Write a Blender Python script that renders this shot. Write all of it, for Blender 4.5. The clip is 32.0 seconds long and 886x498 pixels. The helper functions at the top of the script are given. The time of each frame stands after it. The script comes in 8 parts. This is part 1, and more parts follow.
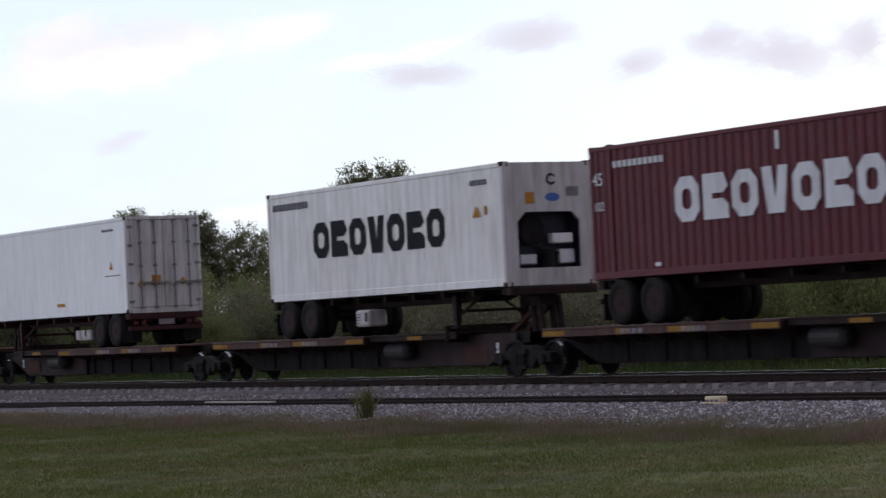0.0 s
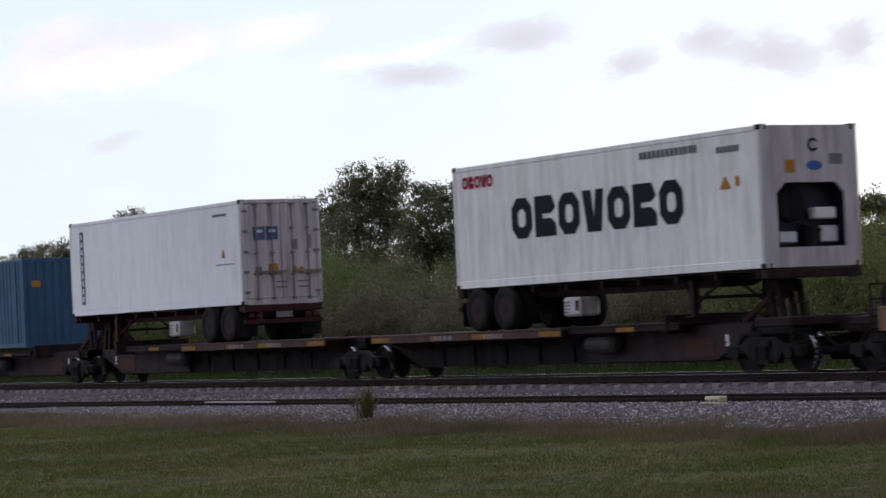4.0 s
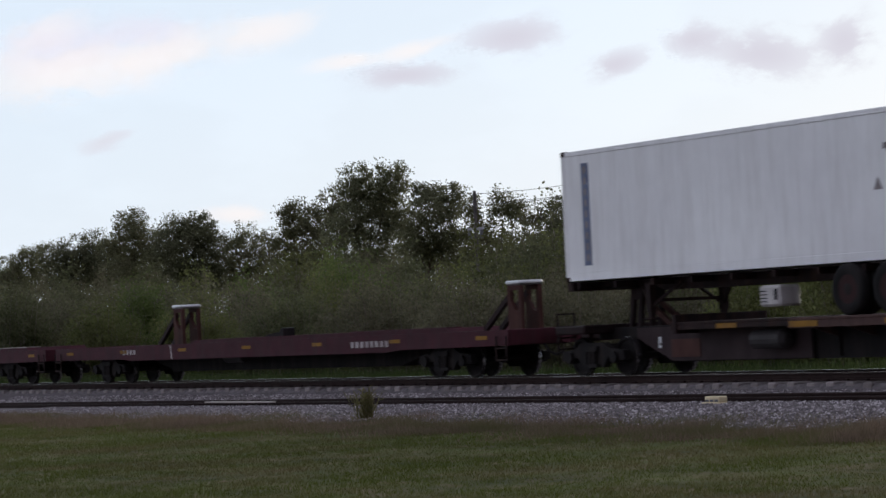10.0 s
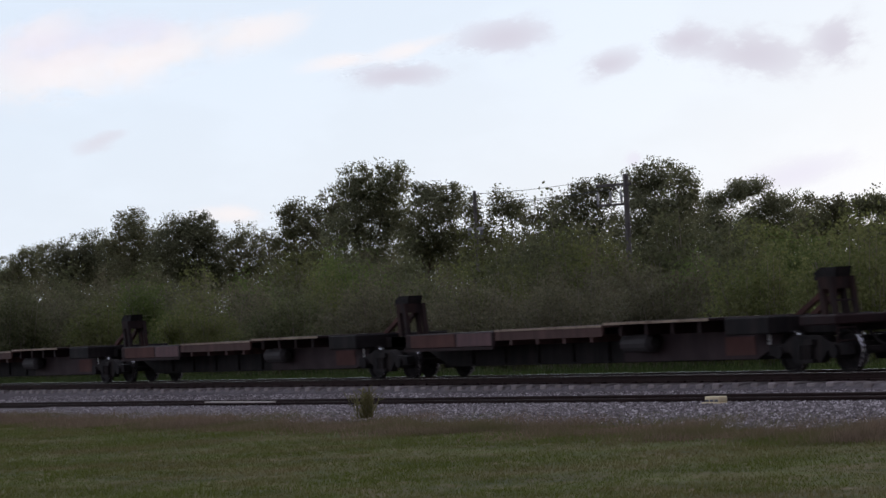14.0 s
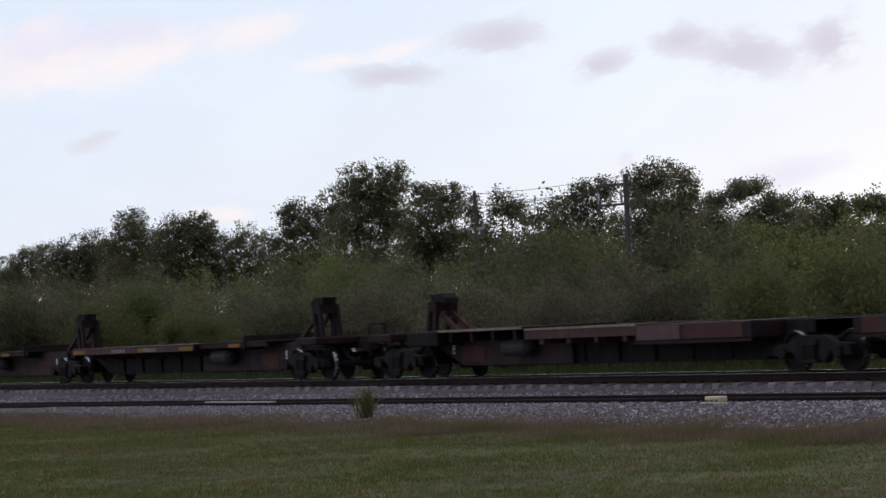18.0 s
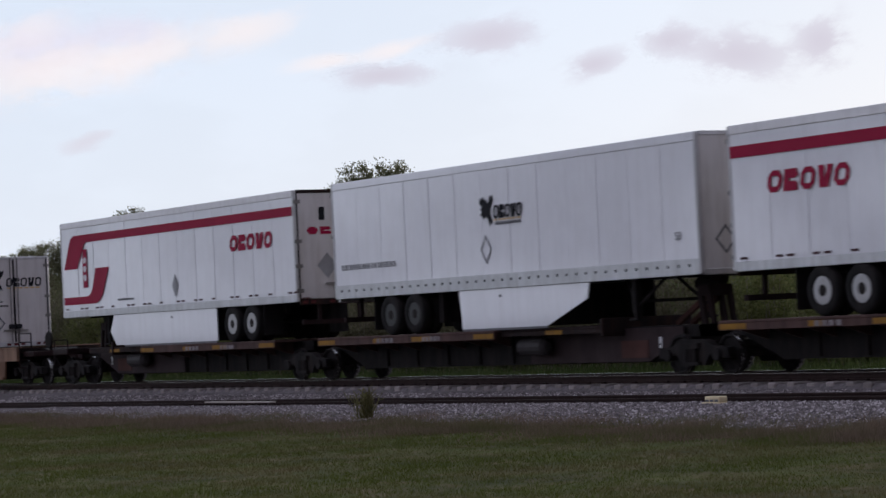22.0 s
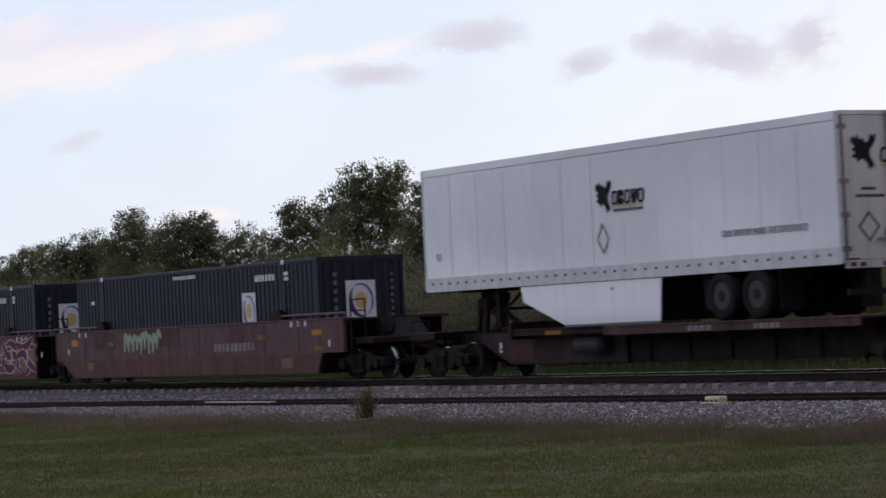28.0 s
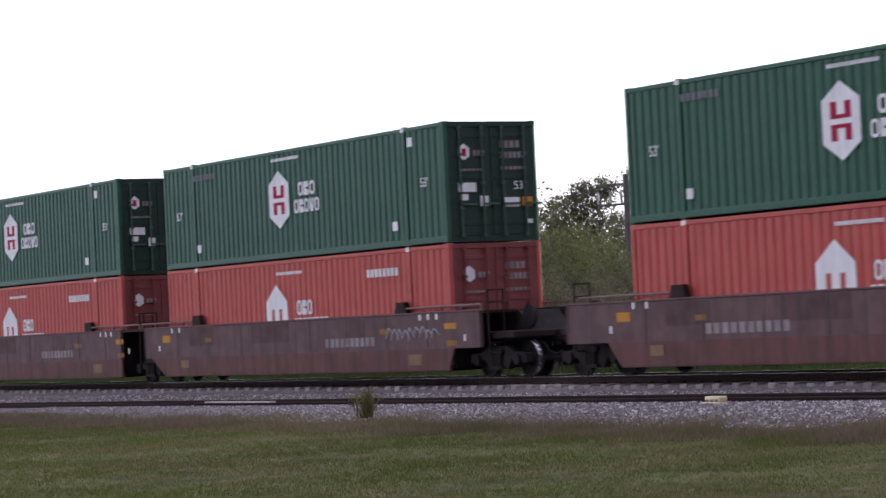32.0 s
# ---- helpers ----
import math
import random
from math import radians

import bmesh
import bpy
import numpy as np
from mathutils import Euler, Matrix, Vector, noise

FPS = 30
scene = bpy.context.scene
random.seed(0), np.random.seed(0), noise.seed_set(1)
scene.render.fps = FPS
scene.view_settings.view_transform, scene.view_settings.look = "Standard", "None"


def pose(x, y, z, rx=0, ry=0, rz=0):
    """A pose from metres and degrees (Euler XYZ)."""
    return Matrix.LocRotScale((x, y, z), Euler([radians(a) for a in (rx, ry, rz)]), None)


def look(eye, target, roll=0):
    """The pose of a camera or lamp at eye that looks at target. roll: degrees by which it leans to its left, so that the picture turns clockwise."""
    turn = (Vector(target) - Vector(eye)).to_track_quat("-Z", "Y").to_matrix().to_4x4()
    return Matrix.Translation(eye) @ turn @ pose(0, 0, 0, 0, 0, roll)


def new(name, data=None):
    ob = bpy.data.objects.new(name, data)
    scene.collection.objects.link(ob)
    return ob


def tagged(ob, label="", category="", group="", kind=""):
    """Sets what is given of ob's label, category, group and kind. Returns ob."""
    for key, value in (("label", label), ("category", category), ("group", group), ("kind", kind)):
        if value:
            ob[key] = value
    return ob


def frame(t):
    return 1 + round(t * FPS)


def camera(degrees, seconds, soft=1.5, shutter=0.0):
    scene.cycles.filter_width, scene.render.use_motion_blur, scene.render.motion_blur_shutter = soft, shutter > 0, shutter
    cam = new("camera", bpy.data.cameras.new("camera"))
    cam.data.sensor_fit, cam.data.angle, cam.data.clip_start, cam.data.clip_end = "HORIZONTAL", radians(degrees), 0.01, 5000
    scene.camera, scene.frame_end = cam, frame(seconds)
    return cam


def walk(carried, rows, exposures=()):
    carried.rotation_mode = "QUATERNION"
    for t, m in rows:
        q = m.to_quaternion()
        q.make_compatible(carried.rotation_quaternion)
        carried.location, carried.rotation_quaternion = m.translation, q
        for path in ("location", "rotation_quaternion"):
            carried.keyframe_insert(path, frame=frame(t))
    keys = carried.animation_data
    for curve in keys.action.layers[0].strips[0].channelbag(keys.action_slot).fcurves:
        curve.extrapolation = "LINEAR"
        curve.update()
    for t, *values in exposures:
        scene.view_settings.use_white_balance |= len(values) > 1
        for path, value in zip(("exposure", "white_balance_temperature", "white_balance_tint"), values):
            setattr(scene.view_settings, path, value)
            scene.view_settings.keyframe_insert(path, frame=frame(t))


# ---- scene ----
cam = camera(18.22, 32.0, soft=1.5, shutter=0.2)
EYE = pose(0, 0, 1.75, 91.594, 2.755, 59.969)
EXPOSURE = [(0.0, 0.18, 6500, 7), (1.0, 0.1, 6500, 8), (2.0, 0.38, 6500, 9), (2.5, 0.52, 6500, 9), (3.0, 0.66, 6500, 9), (3.5, 0.4, 6500, 6), (4.0, 0.15, 6500, 7), (6.0, 0.05, 6500, 7), (12.0, 0.0, 6500, 6), (14.0, 0.0, 6500, 8), (20.0, 0.0, 6500, 10),
            (22.0, -0.05, 6500, 10), (28.0, 0.0, 6500, 10), (29.0, 0.02, 6500, 9), (30.0, 0.1, 6500, 8), (30.5, 0.27, 6500, 7), (31.0, 0.38, 6500, 6), (31.5, 0.75, 6500, 8), (32.0, 1.0, 6550, 12)]   # seconds, stops, kelvin, tint
walk(cam, [(0.0, EYE), (32.0, EYE)], EXPOSURE)

# ---- light: evening, thin cloud, low veiled sun ahead beyond the trees ----
SUN_EL, SUN_AZ = 9.0, 326.0   # degrees; azimuth clockwise from +y
world = bpy.data.worlds.new("evening_sky")
scene.world = world
world.use_nodes = True
wn, wl = world.node_tree.nodes, world.node_tree.links
sky = wn.new("ShaderNodeTexSky")
sky.sky_type = "NISHITA"
sky.sun_disc = False
sky.sun_elevation, sky.sun_rotation = radians(SUN_EL), radians(SUN_AZ)
sky.altitude, sky.air_density, sky.dust_density, sky.ozone_density = 10, 1.0, 2.0, 1.5
veil = wn.new("ShaderNodeMix")          # a thin even cloud veil over the clear sky
veil.data_type = "RGBA"
veil.inputs[0].default_value = 0.94
coord, parts_, fade = wn.new("ShaderNodeTexCoord"), wn.new("ShaderNodeSeparateXYZ"), wn.new("ShaderNodeValToRGB")
wl.new(coord.outputs["Generated"], parts_.inputs[0])
wl.new(parts_.outputs["Z"], fade.inputs[0])
fade.color_ramp.interpolation = "EASE"
fade.color_ramp.elements[0].position, fade.color_ramp.elements[0].color = 0.0, (0.88, 0.97, 1.12, 1)
fade.color_ramp.elements[1].position, fade.color_ramp.elements[1].color = 0.8, (0.72, 0.80, 0.96, 1)
fade.color_ramp.elements.new(0.14).color = (0.83, 0.94, 1.13, 1)
lift = wn.new("ShaderNodeVectorMath")
lift.operation = "SCALE"
lift.inputs["Scale"].default_value = 5.4
wl.new(fade.outputs[0], lift.inputs[0])
puffs = wn.new("ShaderNodeTexNoise")      # broken cloud, brightest where the low sun lights it from the front
puffs.inputs["Scale"].default_value, puffs.inputs["Detail"].default_value = 12.0, 5
flatten = wn.new("ShaderNodeVectorMath")
flatten.operation = "MULTIPLY"
flatten.inputs[1].default_value = (1, 1, 2.2)
wl.new(coord.outputs["Generated"], flatten.inputs[0])
wl.new(flatten.outputs[0], puffs.inputs["Vector"])
lit = wn.new("ShaderNodeVectorMath")
lit.operation = "DOT_PRODUCT"
lit.inputs[1].default_value = (-math.sin(radians(SUN_AZ)), -math.cos(radians(SUN_AZ)), 0)
wl.new(coord.outputs["Generated"], lit.inputs[0])
side_ = wn.new("ShaderNodeMapRange")
side_.inputs[1].default_value, side_.inputs[2].default_value, side_.inputs[3].default_value, side_.inputs[4].default_value = -0.6, 0.1, 0.03, 1.0
wl.new(lit.outputs["Value"], side_.inputs[0])
edge = wn.new("ShaderNodeMapRange")
edge.interpolation_type = "SMOOTHSTEP"
edge.inputs[1].default_value, edge.inputs[2].default_value, edge.inputs[3].default_value, edge.inputs[4].default_value = 0.46, 0.62, -0.25, 1.0
wl.new(puffs.outputs[0], edge.inputs[0])
gain = wn.new("ShaderNodeMath")
gain.operation = "MULTIPLY_ADD"
glow = wn.new("ShaderNodeVectorMath")     # the evening light fades from the west round to the east
glow.operation = "DOT_PRODUCT"
glow.inputs[1].default_value = (-0.95, 0.31, 0.0)
wl.new(coord.outputs["Generated"], glow.inputs[0])
west = wn.new("ShaderNodeMapRange")
west.inputs[1].default_value, west.inputs[2].default_value, west.inputs[3].default_value, west.inputs[4].default_value = -1, 1, 0.48, 1.10
wl.new(glow.outputs["Value"], west.inputs[0])
dusk = wn.new("ShaderNodeMapRange")       # the eastern end of the sky is much duller
dusk.inputs[1].default_value, dusk.inputs[2].default_value, dusk.inputs[3].default_value, dusk.inputs[4].default_value = -1, -0.3, 0.02, 0.76
dusk.clamp = False
wl.new(glow.outputs["Value"], dusk.inputs[0])
least = wn.new("ShaderNodeMath")
least.operation = "MINIMUM"
wl.new(west.outputs[0], least.inputs[0]), wl.new(dusk.outputs[0], least.inputs[1])
wl.new(least.outputs[0], gain.inputs[2])
wl.new(edge.outputs[0], gain.inputs[0]), wl.new(side_.outputs[0], gain.inputs[1])
veiled = wn.new("ShaderNodeVectorMath")
veiled.operation = "SCALE"
wl.new(lift.outputs[0], veiled.inputs[0]), wl.new(gain.outputs[0], veiled.inputs["Scale"])
blush = wn.new("ShaderNodeMix")            # the eastern sky is pinker than the western
blush.data_type = "RGBA"
blush.inputs[6].default_value, blush.inputs[7].default_value = (1.13, 0.97, 1.06, 1), (1, 1, 1, 1)
turn_ = wn.new("ShaderNodeMapRange")
turn_.inputs[1].default_value, turn_.inputs[2].default_value = -0.6, 0.85
wl.new(glow.outputs["Value"], turn_.inputs[0]), wl.new(turn_.outputs[0], blush.inputs[0])
tinted = wn.new("ShaderNodeVectorMath")
tinted.operation = "MULTIPLY"
wl.new(veiled.outputs[0], tinted.inputs[0]), wl.new(blush.outputs[2], tinted.inputs[1])
wl.new(tinted.outputs[0], veil.inputs[7])
wl.new(sky.outputs[0], veil.inputs[6])
wl.new(veil.outputs[2], wn["Background"].inputs[0])
wn["Background"].inputs[1].default_value = 0.15
sun_data = bpy.data.lights.new("sun", "SUN")
sun_data.energy, sun_data.angle, sun_data.color = 1.0, radians(20), (1.0, 0.90, 0.82)
sun = new("sun", sun_data)
a, e = radians(SUN_AZ), radians(SUN_EL)
to_sun = Vector((math.sin(a) * math.cos(e), math.cos(a) * math.cos(e), math.sin(e)))
sun.matrix_world = look(to_sun * 300, (0, 0, 0))

# ---- plan ----
SPEED = 17.5            # train, metres a second towards +x
LINE_Y = 34.35          # centre of the running line
RAIL_Z = 0.48           # top of its rails
LIFT = 0.07             # car bodies ride this much above their drawn height
SIDING_TILT = 0.0045    # the siding falls away to -x, at a slope fitted to the camera's view
SIDING_Y, SIDING_Z = 29.85, 0.18
MOVERS = []


# ---- materials ----
def material(name, col, rough=0.6, metal=0.0, var=0.12, scale=2.0, dirt=None, amount=0.3, streak=True, bump=0.0, fine=40.0, coat=0.0, rand=0.0, trans=0.0):
    m = bpy.data.materials.new(name)
    m.use_nodes = True
    n, l = m.node_tree.nodes, m.node_tree.links
    bsdf = n["Principled BSDF"]
    tc = n.new("ShaderNodeTexCoord")
    n1 = n.new("ShaderNodeTexNoise")
    n1.inputs["Scale"].default_value, n1.inputs["Detail"].default_value = scale, 6
    l.new(tc.outputs["Object"], n1.inputs["Vector"])
    ramp = n.new("ShaderNodeMapRange")
    ramp.inputs[1].default_value, ramp.inputs[2].default_value = 0.3, 0.7
    ramp.inputs[3].default_value, ramp.inputs[4].default_value = 1 - var, 1 + var
    l.new(n1.outputs[0], ramp.inputs[0])
    val = ramp.outputs[0]
    if rand:
        oi = n.new("ShaderNodeObjectInfo")
        mr = n.new("ShaderNodeMapRange")
        mr.inputs[3].default_value, mr.inputs[4].default_value = 1 - rand, 1 + rand
        l.new(oi.outputs["Random"], mr.inputs[0])
        mu = n.new("ShaderNodeMath")
        mu.operation = "MULTIPLY"
        l.new(val, mu.inputs[0]), l.new(mr.outputs[0], mu.inputs[1])
        val = mu.outputs[0]
    mul = n.new("ShaderNodeVectorMath")
    mul.operation = "SCALE"
    mul.inputs[0].default_value = col
    l.new(val, mul.inputs["Scale"])
    out = mul.outputs[0]
    if dirt:
        mp = n.new("ShaderNodeMapping")
        mp.inputs["Scale"].default_value = (3.0, 3.0, 0.35) if streak else (1, 1, 1)
        l.new(tc.outputs["Object"], mp.inputs[0])
        n2 = n.new("ShaderNodeTexNoise")
        n2.inputs["Scale"].default_value, n2.inputs["Detail"].default_value, n2.inputs["Roughness"].default_value = 1.3, 7, 0.65
        l.new(mp.outputs[0], n2.inputs["Vector"])
        r2 = n.new("ShaderNodeMapRange")
        r2.inputs[1].default_value, r2.inputs[2].default_value, r2.inputs[4].default_value = 0.45, 0.8, amount * 2
        l.new(n2.outputs[0], r2.inputs[0])
        mix = n.new("ShaderNodeMix")
        mix.data_type = "RGBA"
        l.new(r2.outputs[0], mix.inputs[0]), l.new(out, mix.inputs[6])
        mix.inputs[7].default_value = (*dirt, 1)
        out = mix.outputs[2]
    l.new(out, bsdf.inputs["Base Color"])
    bsdf.inputs["Roughness"].default_value, bsdf.inputs["Metallic"].default_value = rough, metal
    bsdf.inputs["Specular IOR Level"].default_value = 0.3 if rough < 0.6 else 0.12
    bsdf.inputs["Coat Weight"].default_value = coat
    bsdf.inputs["Coat Roughness"].default_value, bsdf.inputs["Coat IOR"].default_value = 0.05, 1.9
    if bump:
        n3 = n.new("ShaderNodeTexNoise")
        n3.inputs["Scale"].default_value, n3.inputs["Detail"].default_value = fine, 5
        l.new(tc.outputs["Object"], n3.inputs["Vector"])
        b = n.new("ShaderNodeBump")
        b.inputs["Strength"].default_value, b.inputs["Distance"].default_value = bump, 0.02
        l.new(n3.outputs[0], b.inputs["Height"])
        l.new(b.outputs[0], bsdf.inputs["Normal"])
    if trans:
        tr = n.new("ShaderNodeBsdfTranslucent")
        l.new(out, tr.inputs[0])
        ms = n.new("ShaderNodeMixShader")
        ms.inputs[0].default_value = trans
        l.new(bsdf.outputs[0], ms.inputs[1]), l.new(tr.outputs[0], ms.inputs[2])
        l.new(ms.outputs[0], n["Material Output"].inputs[0])
    return m


RUST, SOOT, GREY_DIRT = (0.10, 0.045, 0.025), (0.03, 0.027, 0.025), (0.33, 0.29, 0.25)
M_WHITE = material("white_paint", (0.80, 0.79, 0.79), 0.4, var=0.03, dirt=GREY_DIRT, amount=0.14, coat=0.35)
M_WHITE_WORN = material("worn_white_paint", (0.80, 0.78, 0.74), 0.45, var=0.05, dirt=(0.33, 0.255, 0.18), amount=0.26, coat=0.3)
M_WHITE_GLOSS = material("glossy_white_panel", (0.74, 0.74, 0.77), 0.3, var=0.03, dirt=GREY_DIRT, amount=0.07, coat=0.6, rand=0.02)
# Base toned below M_WHITE for the ends' shade; the streaks are dirt
M_SHADE_WHITE = material("dirty_shaded_white", (0.60, 0.57, 0.55), 0.55, var=0.06, dirt=(0.2, 0.16, 0.13), amount=0.4)
# A tone under the side panels' white, for shade on the trailer ends
M_SHADED_END = material("shaded_trailer_end", (0.64, 0.615, 0.60), 0.45, var=0.04, dirt=GREY_DIRT, amount=0.25)
M_ALU = material("dull_aluminium", (0.56, 0.56, 0.57), 0.4, 0.6, var=0.08, dirt=(0.25, 0.23, 0.22), amount=0.3)
M_MAROON = material("maroon_paint", (0.125, 0.018, 0.027), 0.5, var=0.1, dirt=(0.07, 0.03, 0.033), amount=0.3)
M_RED_BOX = material("brick_red_paint", (0.165, 0.022, 0.026), 0.5, var=0.1, dirt=(0.08, 0.033, 0.03), amount=0.3)
M_BLACK_BOX = material("blue_black_paint", (0.009, 0.010, 0.019), 0.5, var=0.15, dirt=(0.027, 0.027, 0.034), amount=0.3)
M_NAVY = material("navy_paint", (0.009, 0.011, 0.026), 0.5, var=0.12, dirt=(0.027, 0.027, 0.037), amount=0.3)
M_BLUE = material("mid_blue_paint", (0.036, 0.105, 0.20), 0.5, var=0.1, dirt=(0.06, 0.09, 0.13), amount=0.35)
M_GREEN = material("dark_green_paint", (0.013, 0.080, 0.044), 0.42, var=0.1, dirt=(0.03, 0.08, 0.05), amount=0.3)
M_ORANGE = material("faded_orange_red_paint", (0.45, 0.075, 0.062), 0.5, var=0.08, dirt=(0.4, 0.12, 0.09), amount=0.3)
M_STEEL = material("dark_brown_steel", (0.022, 0.014, 0.014), 0.7, 0.0, var=0.3, dirt=RUST, amount=0.2, bump=0.25)
M_SPINE = material("oxide_brown_paint", (0.024, 0.012, 0.012), 0.65, var=0.25, dirt=(0.022, 0.016, 0.016), amount=0.5, bump=0.15)
M_FLAT = material("faded_maroon_flat", (0.060, 0.015, 0.022), 0.65, var=0.22, dirt=(0.045, 0.028, 0.030), amount=0.4, bump=0.15)
M_TAN = material("weathered_yellow_tan", (0.20, 0.115, 0.075), 0.65, var=0.18, dirt=(0.12, 0.075, 0.05), amount=0.45, bump=0.12)
M_WELL_LOW = material("reddish_oxide_sheet", (0.135, 0.064, 0.058), 0.65, var=0.25, scale=1.2, dirt=(0.06, 0.042, 0.045), amount=0.5, bump=0.12)
# Paler than M_TAN: wear, and light the upper band catches, in the colour
M_TAN_TOP = material("lit_worn_tan_chord", (0.27, 0.165, 0.11), 0.6, var=0.2, scale=1.4, dirt=(0.12, 0.06, 0.04), amount=0.5, bump=0.12)
M_WEB = material("grimy_brown_web", (0.048, 0.033, 0.034), 0.7, var=0.25, dirt=(0.03, 0.02, 0.02), amount=0.4, bump=0.1)
M_WELL = material("weathered_oxide_well", (0.135, 0.080, 0.080), 0.65, var=0.2, dirt=(0.075, 0.052, 0.055), amount=0.5, bump=0.12)
# Soot on the running gear; painted shade too, on sill and far skirt
M_BLACK = material("soot_and_shade_black", (0.014, 0.012, 0.012), 0.75, var=0.3, dirt=(0.05, 0.04, 0.035), amount=0.3, bump=0.2)
M_TREAD = material("polished_wheel_tread", (0.45, 0.45, 0.46), 0.25, 0.9, var=0.1)
M_TYRE = material("tyre_rubber", (0.014, 0.013, 0.013), 0.8, var=0.2, dirt=(0.06, 0.05, 0.045), amount=0.2)
M_HUB_RED = material("rusty_red_hub", (0.032, 0.012, 0.012), 0.6, var=0.2)
M_SPRAY_DULL = material("dull_grey_spray", (0.22, 0.20, 0.20), 0.7, var=0.3, dirt=(0.06, 0.04, 0.04), amount=0.5)
M_HITCH = material("rusty_brown_hitch", (0.07, 0.030, 0.024), 0.7, var=0.3, dirt=(0.02, 0.014, 0.013), amount=0.4)
M_HUB_WHITE = material("white_steel_hub", (0.40, 0.39, 0.40), 0.38, 0.7, var=0.1, dirt=(0.2, 0.17, 0.15), amount=0.3)
M_YELLOW = material("yellow_sill_paint", (0.28, 0.145, 0.022), 0.6, var=0.15, dirt=(0.14, 0.08, 0.04), amount=0.4)
M_ORANGE_MARK = material("orange_mark", (0.46, 0.21, 0.03), 0.6, var=0.1)
M_INK = material("black_lettering", (0.016, 0.016, 0.02), 0.7, var=0.1)
M_INK_GREY = material("grey_lettering", (0.16, 0.16, 0.17), 0.6, var=0.1)
M_INK_WHITE = material("white_lettering", (0.74, 0.74, 0.74), 0.55, var=0.06, dirt=(0.4, 0.36, 0.36), amount=0.3)
M_INK_RED = material("red_vinyl", (0.34, 0.013, 0.052), 0.62, var=0.06)
M_INK_BLUE = material("blue_vinyl", (0.045, 0.13, 0.38), 0.45, var=0.08)
M_BADGE_BLUE = material("faded_blue_vinyl", (0.055, 0.11, 0.25), 0.55, var=0.15, dirt=(0.2, 0.2, 0.22), amount=0.3)
M_MARKER = material("dark_red_marker_strip", (0.06, 0.018, 0.024), 0.5, var=0.1)
M_STRIP_BLUE = material("weathered_blue_vinyl", (0.15, 0.18, 0.27), 0.6, var=0.2, dirt=(0.3, 0.29, 0.3), amount=0.4)
M_INK_NAVY = material("navy_vinyl", (0.03, 0.035, 0.12), 0.45, var=0.08)
M_INK_GOLD = material("gold_vinyl", (0.62, 0.42, 0.18), 0.5, var=0.08)
M_LAMP_RED = material("red_marker_lens", (0.09, 0.012, 0.012), 0.4)
M_CONCRETE = material("concrete_tie", (0.30, 0.27, 0.265), 0.9, var=0.2, scale=6, dirt=(0.17, 0.13, 0.11), amount=0.4, streak=False, bump=0.3, rand=0.3)
M_WOOD_TIE = material("creosoted_wood_tie", (0.075, 0.055, 0.045), 0.9, var=0.3, scale=8, bump=0.4, rand=0.2)
# Darker than bare rust: shadow along the rail is in the colour
M_RAIL = material("rusty_shaded_rail_side", (0.030, 0.018, 0.016), 0.8, var=0.25, scale=5, bump=0.15)
M_RAIL_TOP = material("worn_rail_head", (0.62, 0.60, 0.58), 0.22, 0.95, var=0.1)
M_RAIL_DULL = material("dull_rail_head", (0.045, 0.03, 0.027), 0.6, 0.2, var=0.2)
M_BLOCK = material("pale_yellow_block", (0.72, 0.62, 0.40), 0.7, var=0.08, dirt=(0.35, 0.27, 0.18), amount=0.3)
M_BOARD = material("bleached_board", (0.42, 0.38, 0.34), 0.8, var=0.12)
M_PLANK = material("worn_deck_plank_edge", (0.30, 0.235, 0.175), 0.8, var=0.25, scale=1.5, dirt=(0.10, 0.06, 0.045), amount=0.5)
M_POLE = material("weathered_pole_wood", (0.125, 0.115, 0.11), 0.9, var=0.2, bump=0.3)
M_WIRE = material("wire", (0.06, 0.06, 0.06), 0.6)
M_PORCELAIN = material("grey_insulator", (0.32, 0.32, 0.33), 0.35)
M_RUSTY = material("rusty_orange_panel", (0.085, 0.042, 0.036), 0.8, var=0.2, dirt=(0.1, 0.05, 0.04), amount=0.4, bump=0.2)
M_JOINT = material("panel_joint_grey", (0.69, 0.69, 0.71), 0.5, var=0.05)
# Door tones darker than the side paint: the ends' shade, in the colour
M_GREEN_END = material("shaded_green_door", (0.008, 0.028, 0.018), 0.5, var=0.12, dirt=(0.02, 0.035, 0.025), amount=0.3)
M_GREEN_ROD = material("shaded_green_rod", (0.05, 0.085, 0.065), 0.5, var=0.1)
M_ORANGE_END = material("shaded_faded_red_door", (0.18, 0.038, 0.036), 0.55, var=0.1, dirt=(0.2, 0.08, 0.07), amount=0.3)
M_HUB_GREY = material("dull_grey_hub", (0.035, 0.035, 0.035), 0.45, 0.3, var=0.15)
M_CHASSIS = material("dark_maroon_chassis", (0.050, 0.014, 0.015), 0.6, var=0.2, dirt=SOOT, amount=0.4)
M_DULL_MARK = material("faded_marking", (0.20, 0.14, 0.13), 0.7, var=0.2, dirt=(0.08, 0.05, 0.05), amount=0.4)
M_HINGE = material("worn_grey_hinge", (0.22, 0.21, 0.20), 0.5, 0.2, var=0.2)
M_TANK = material("dull_grey_tank", (0.05, 0.045, 0.045), 0.6, var=0.2, dirt=SOOT, amount=0.3)
M_SPRAY_BLUE = material("sky_blue_spray", (0.10, 0.27, 0.44), 0.6, var=0.12)
M_SPRAY_SILVER = material("silver_spray", (0.32, 0.32, 0.35), 0.6, var=0.12)
M_SPRAY_PLUM = material("plum_spray", (0.13, 0.025, 0.055), 0.6, var=0.15)
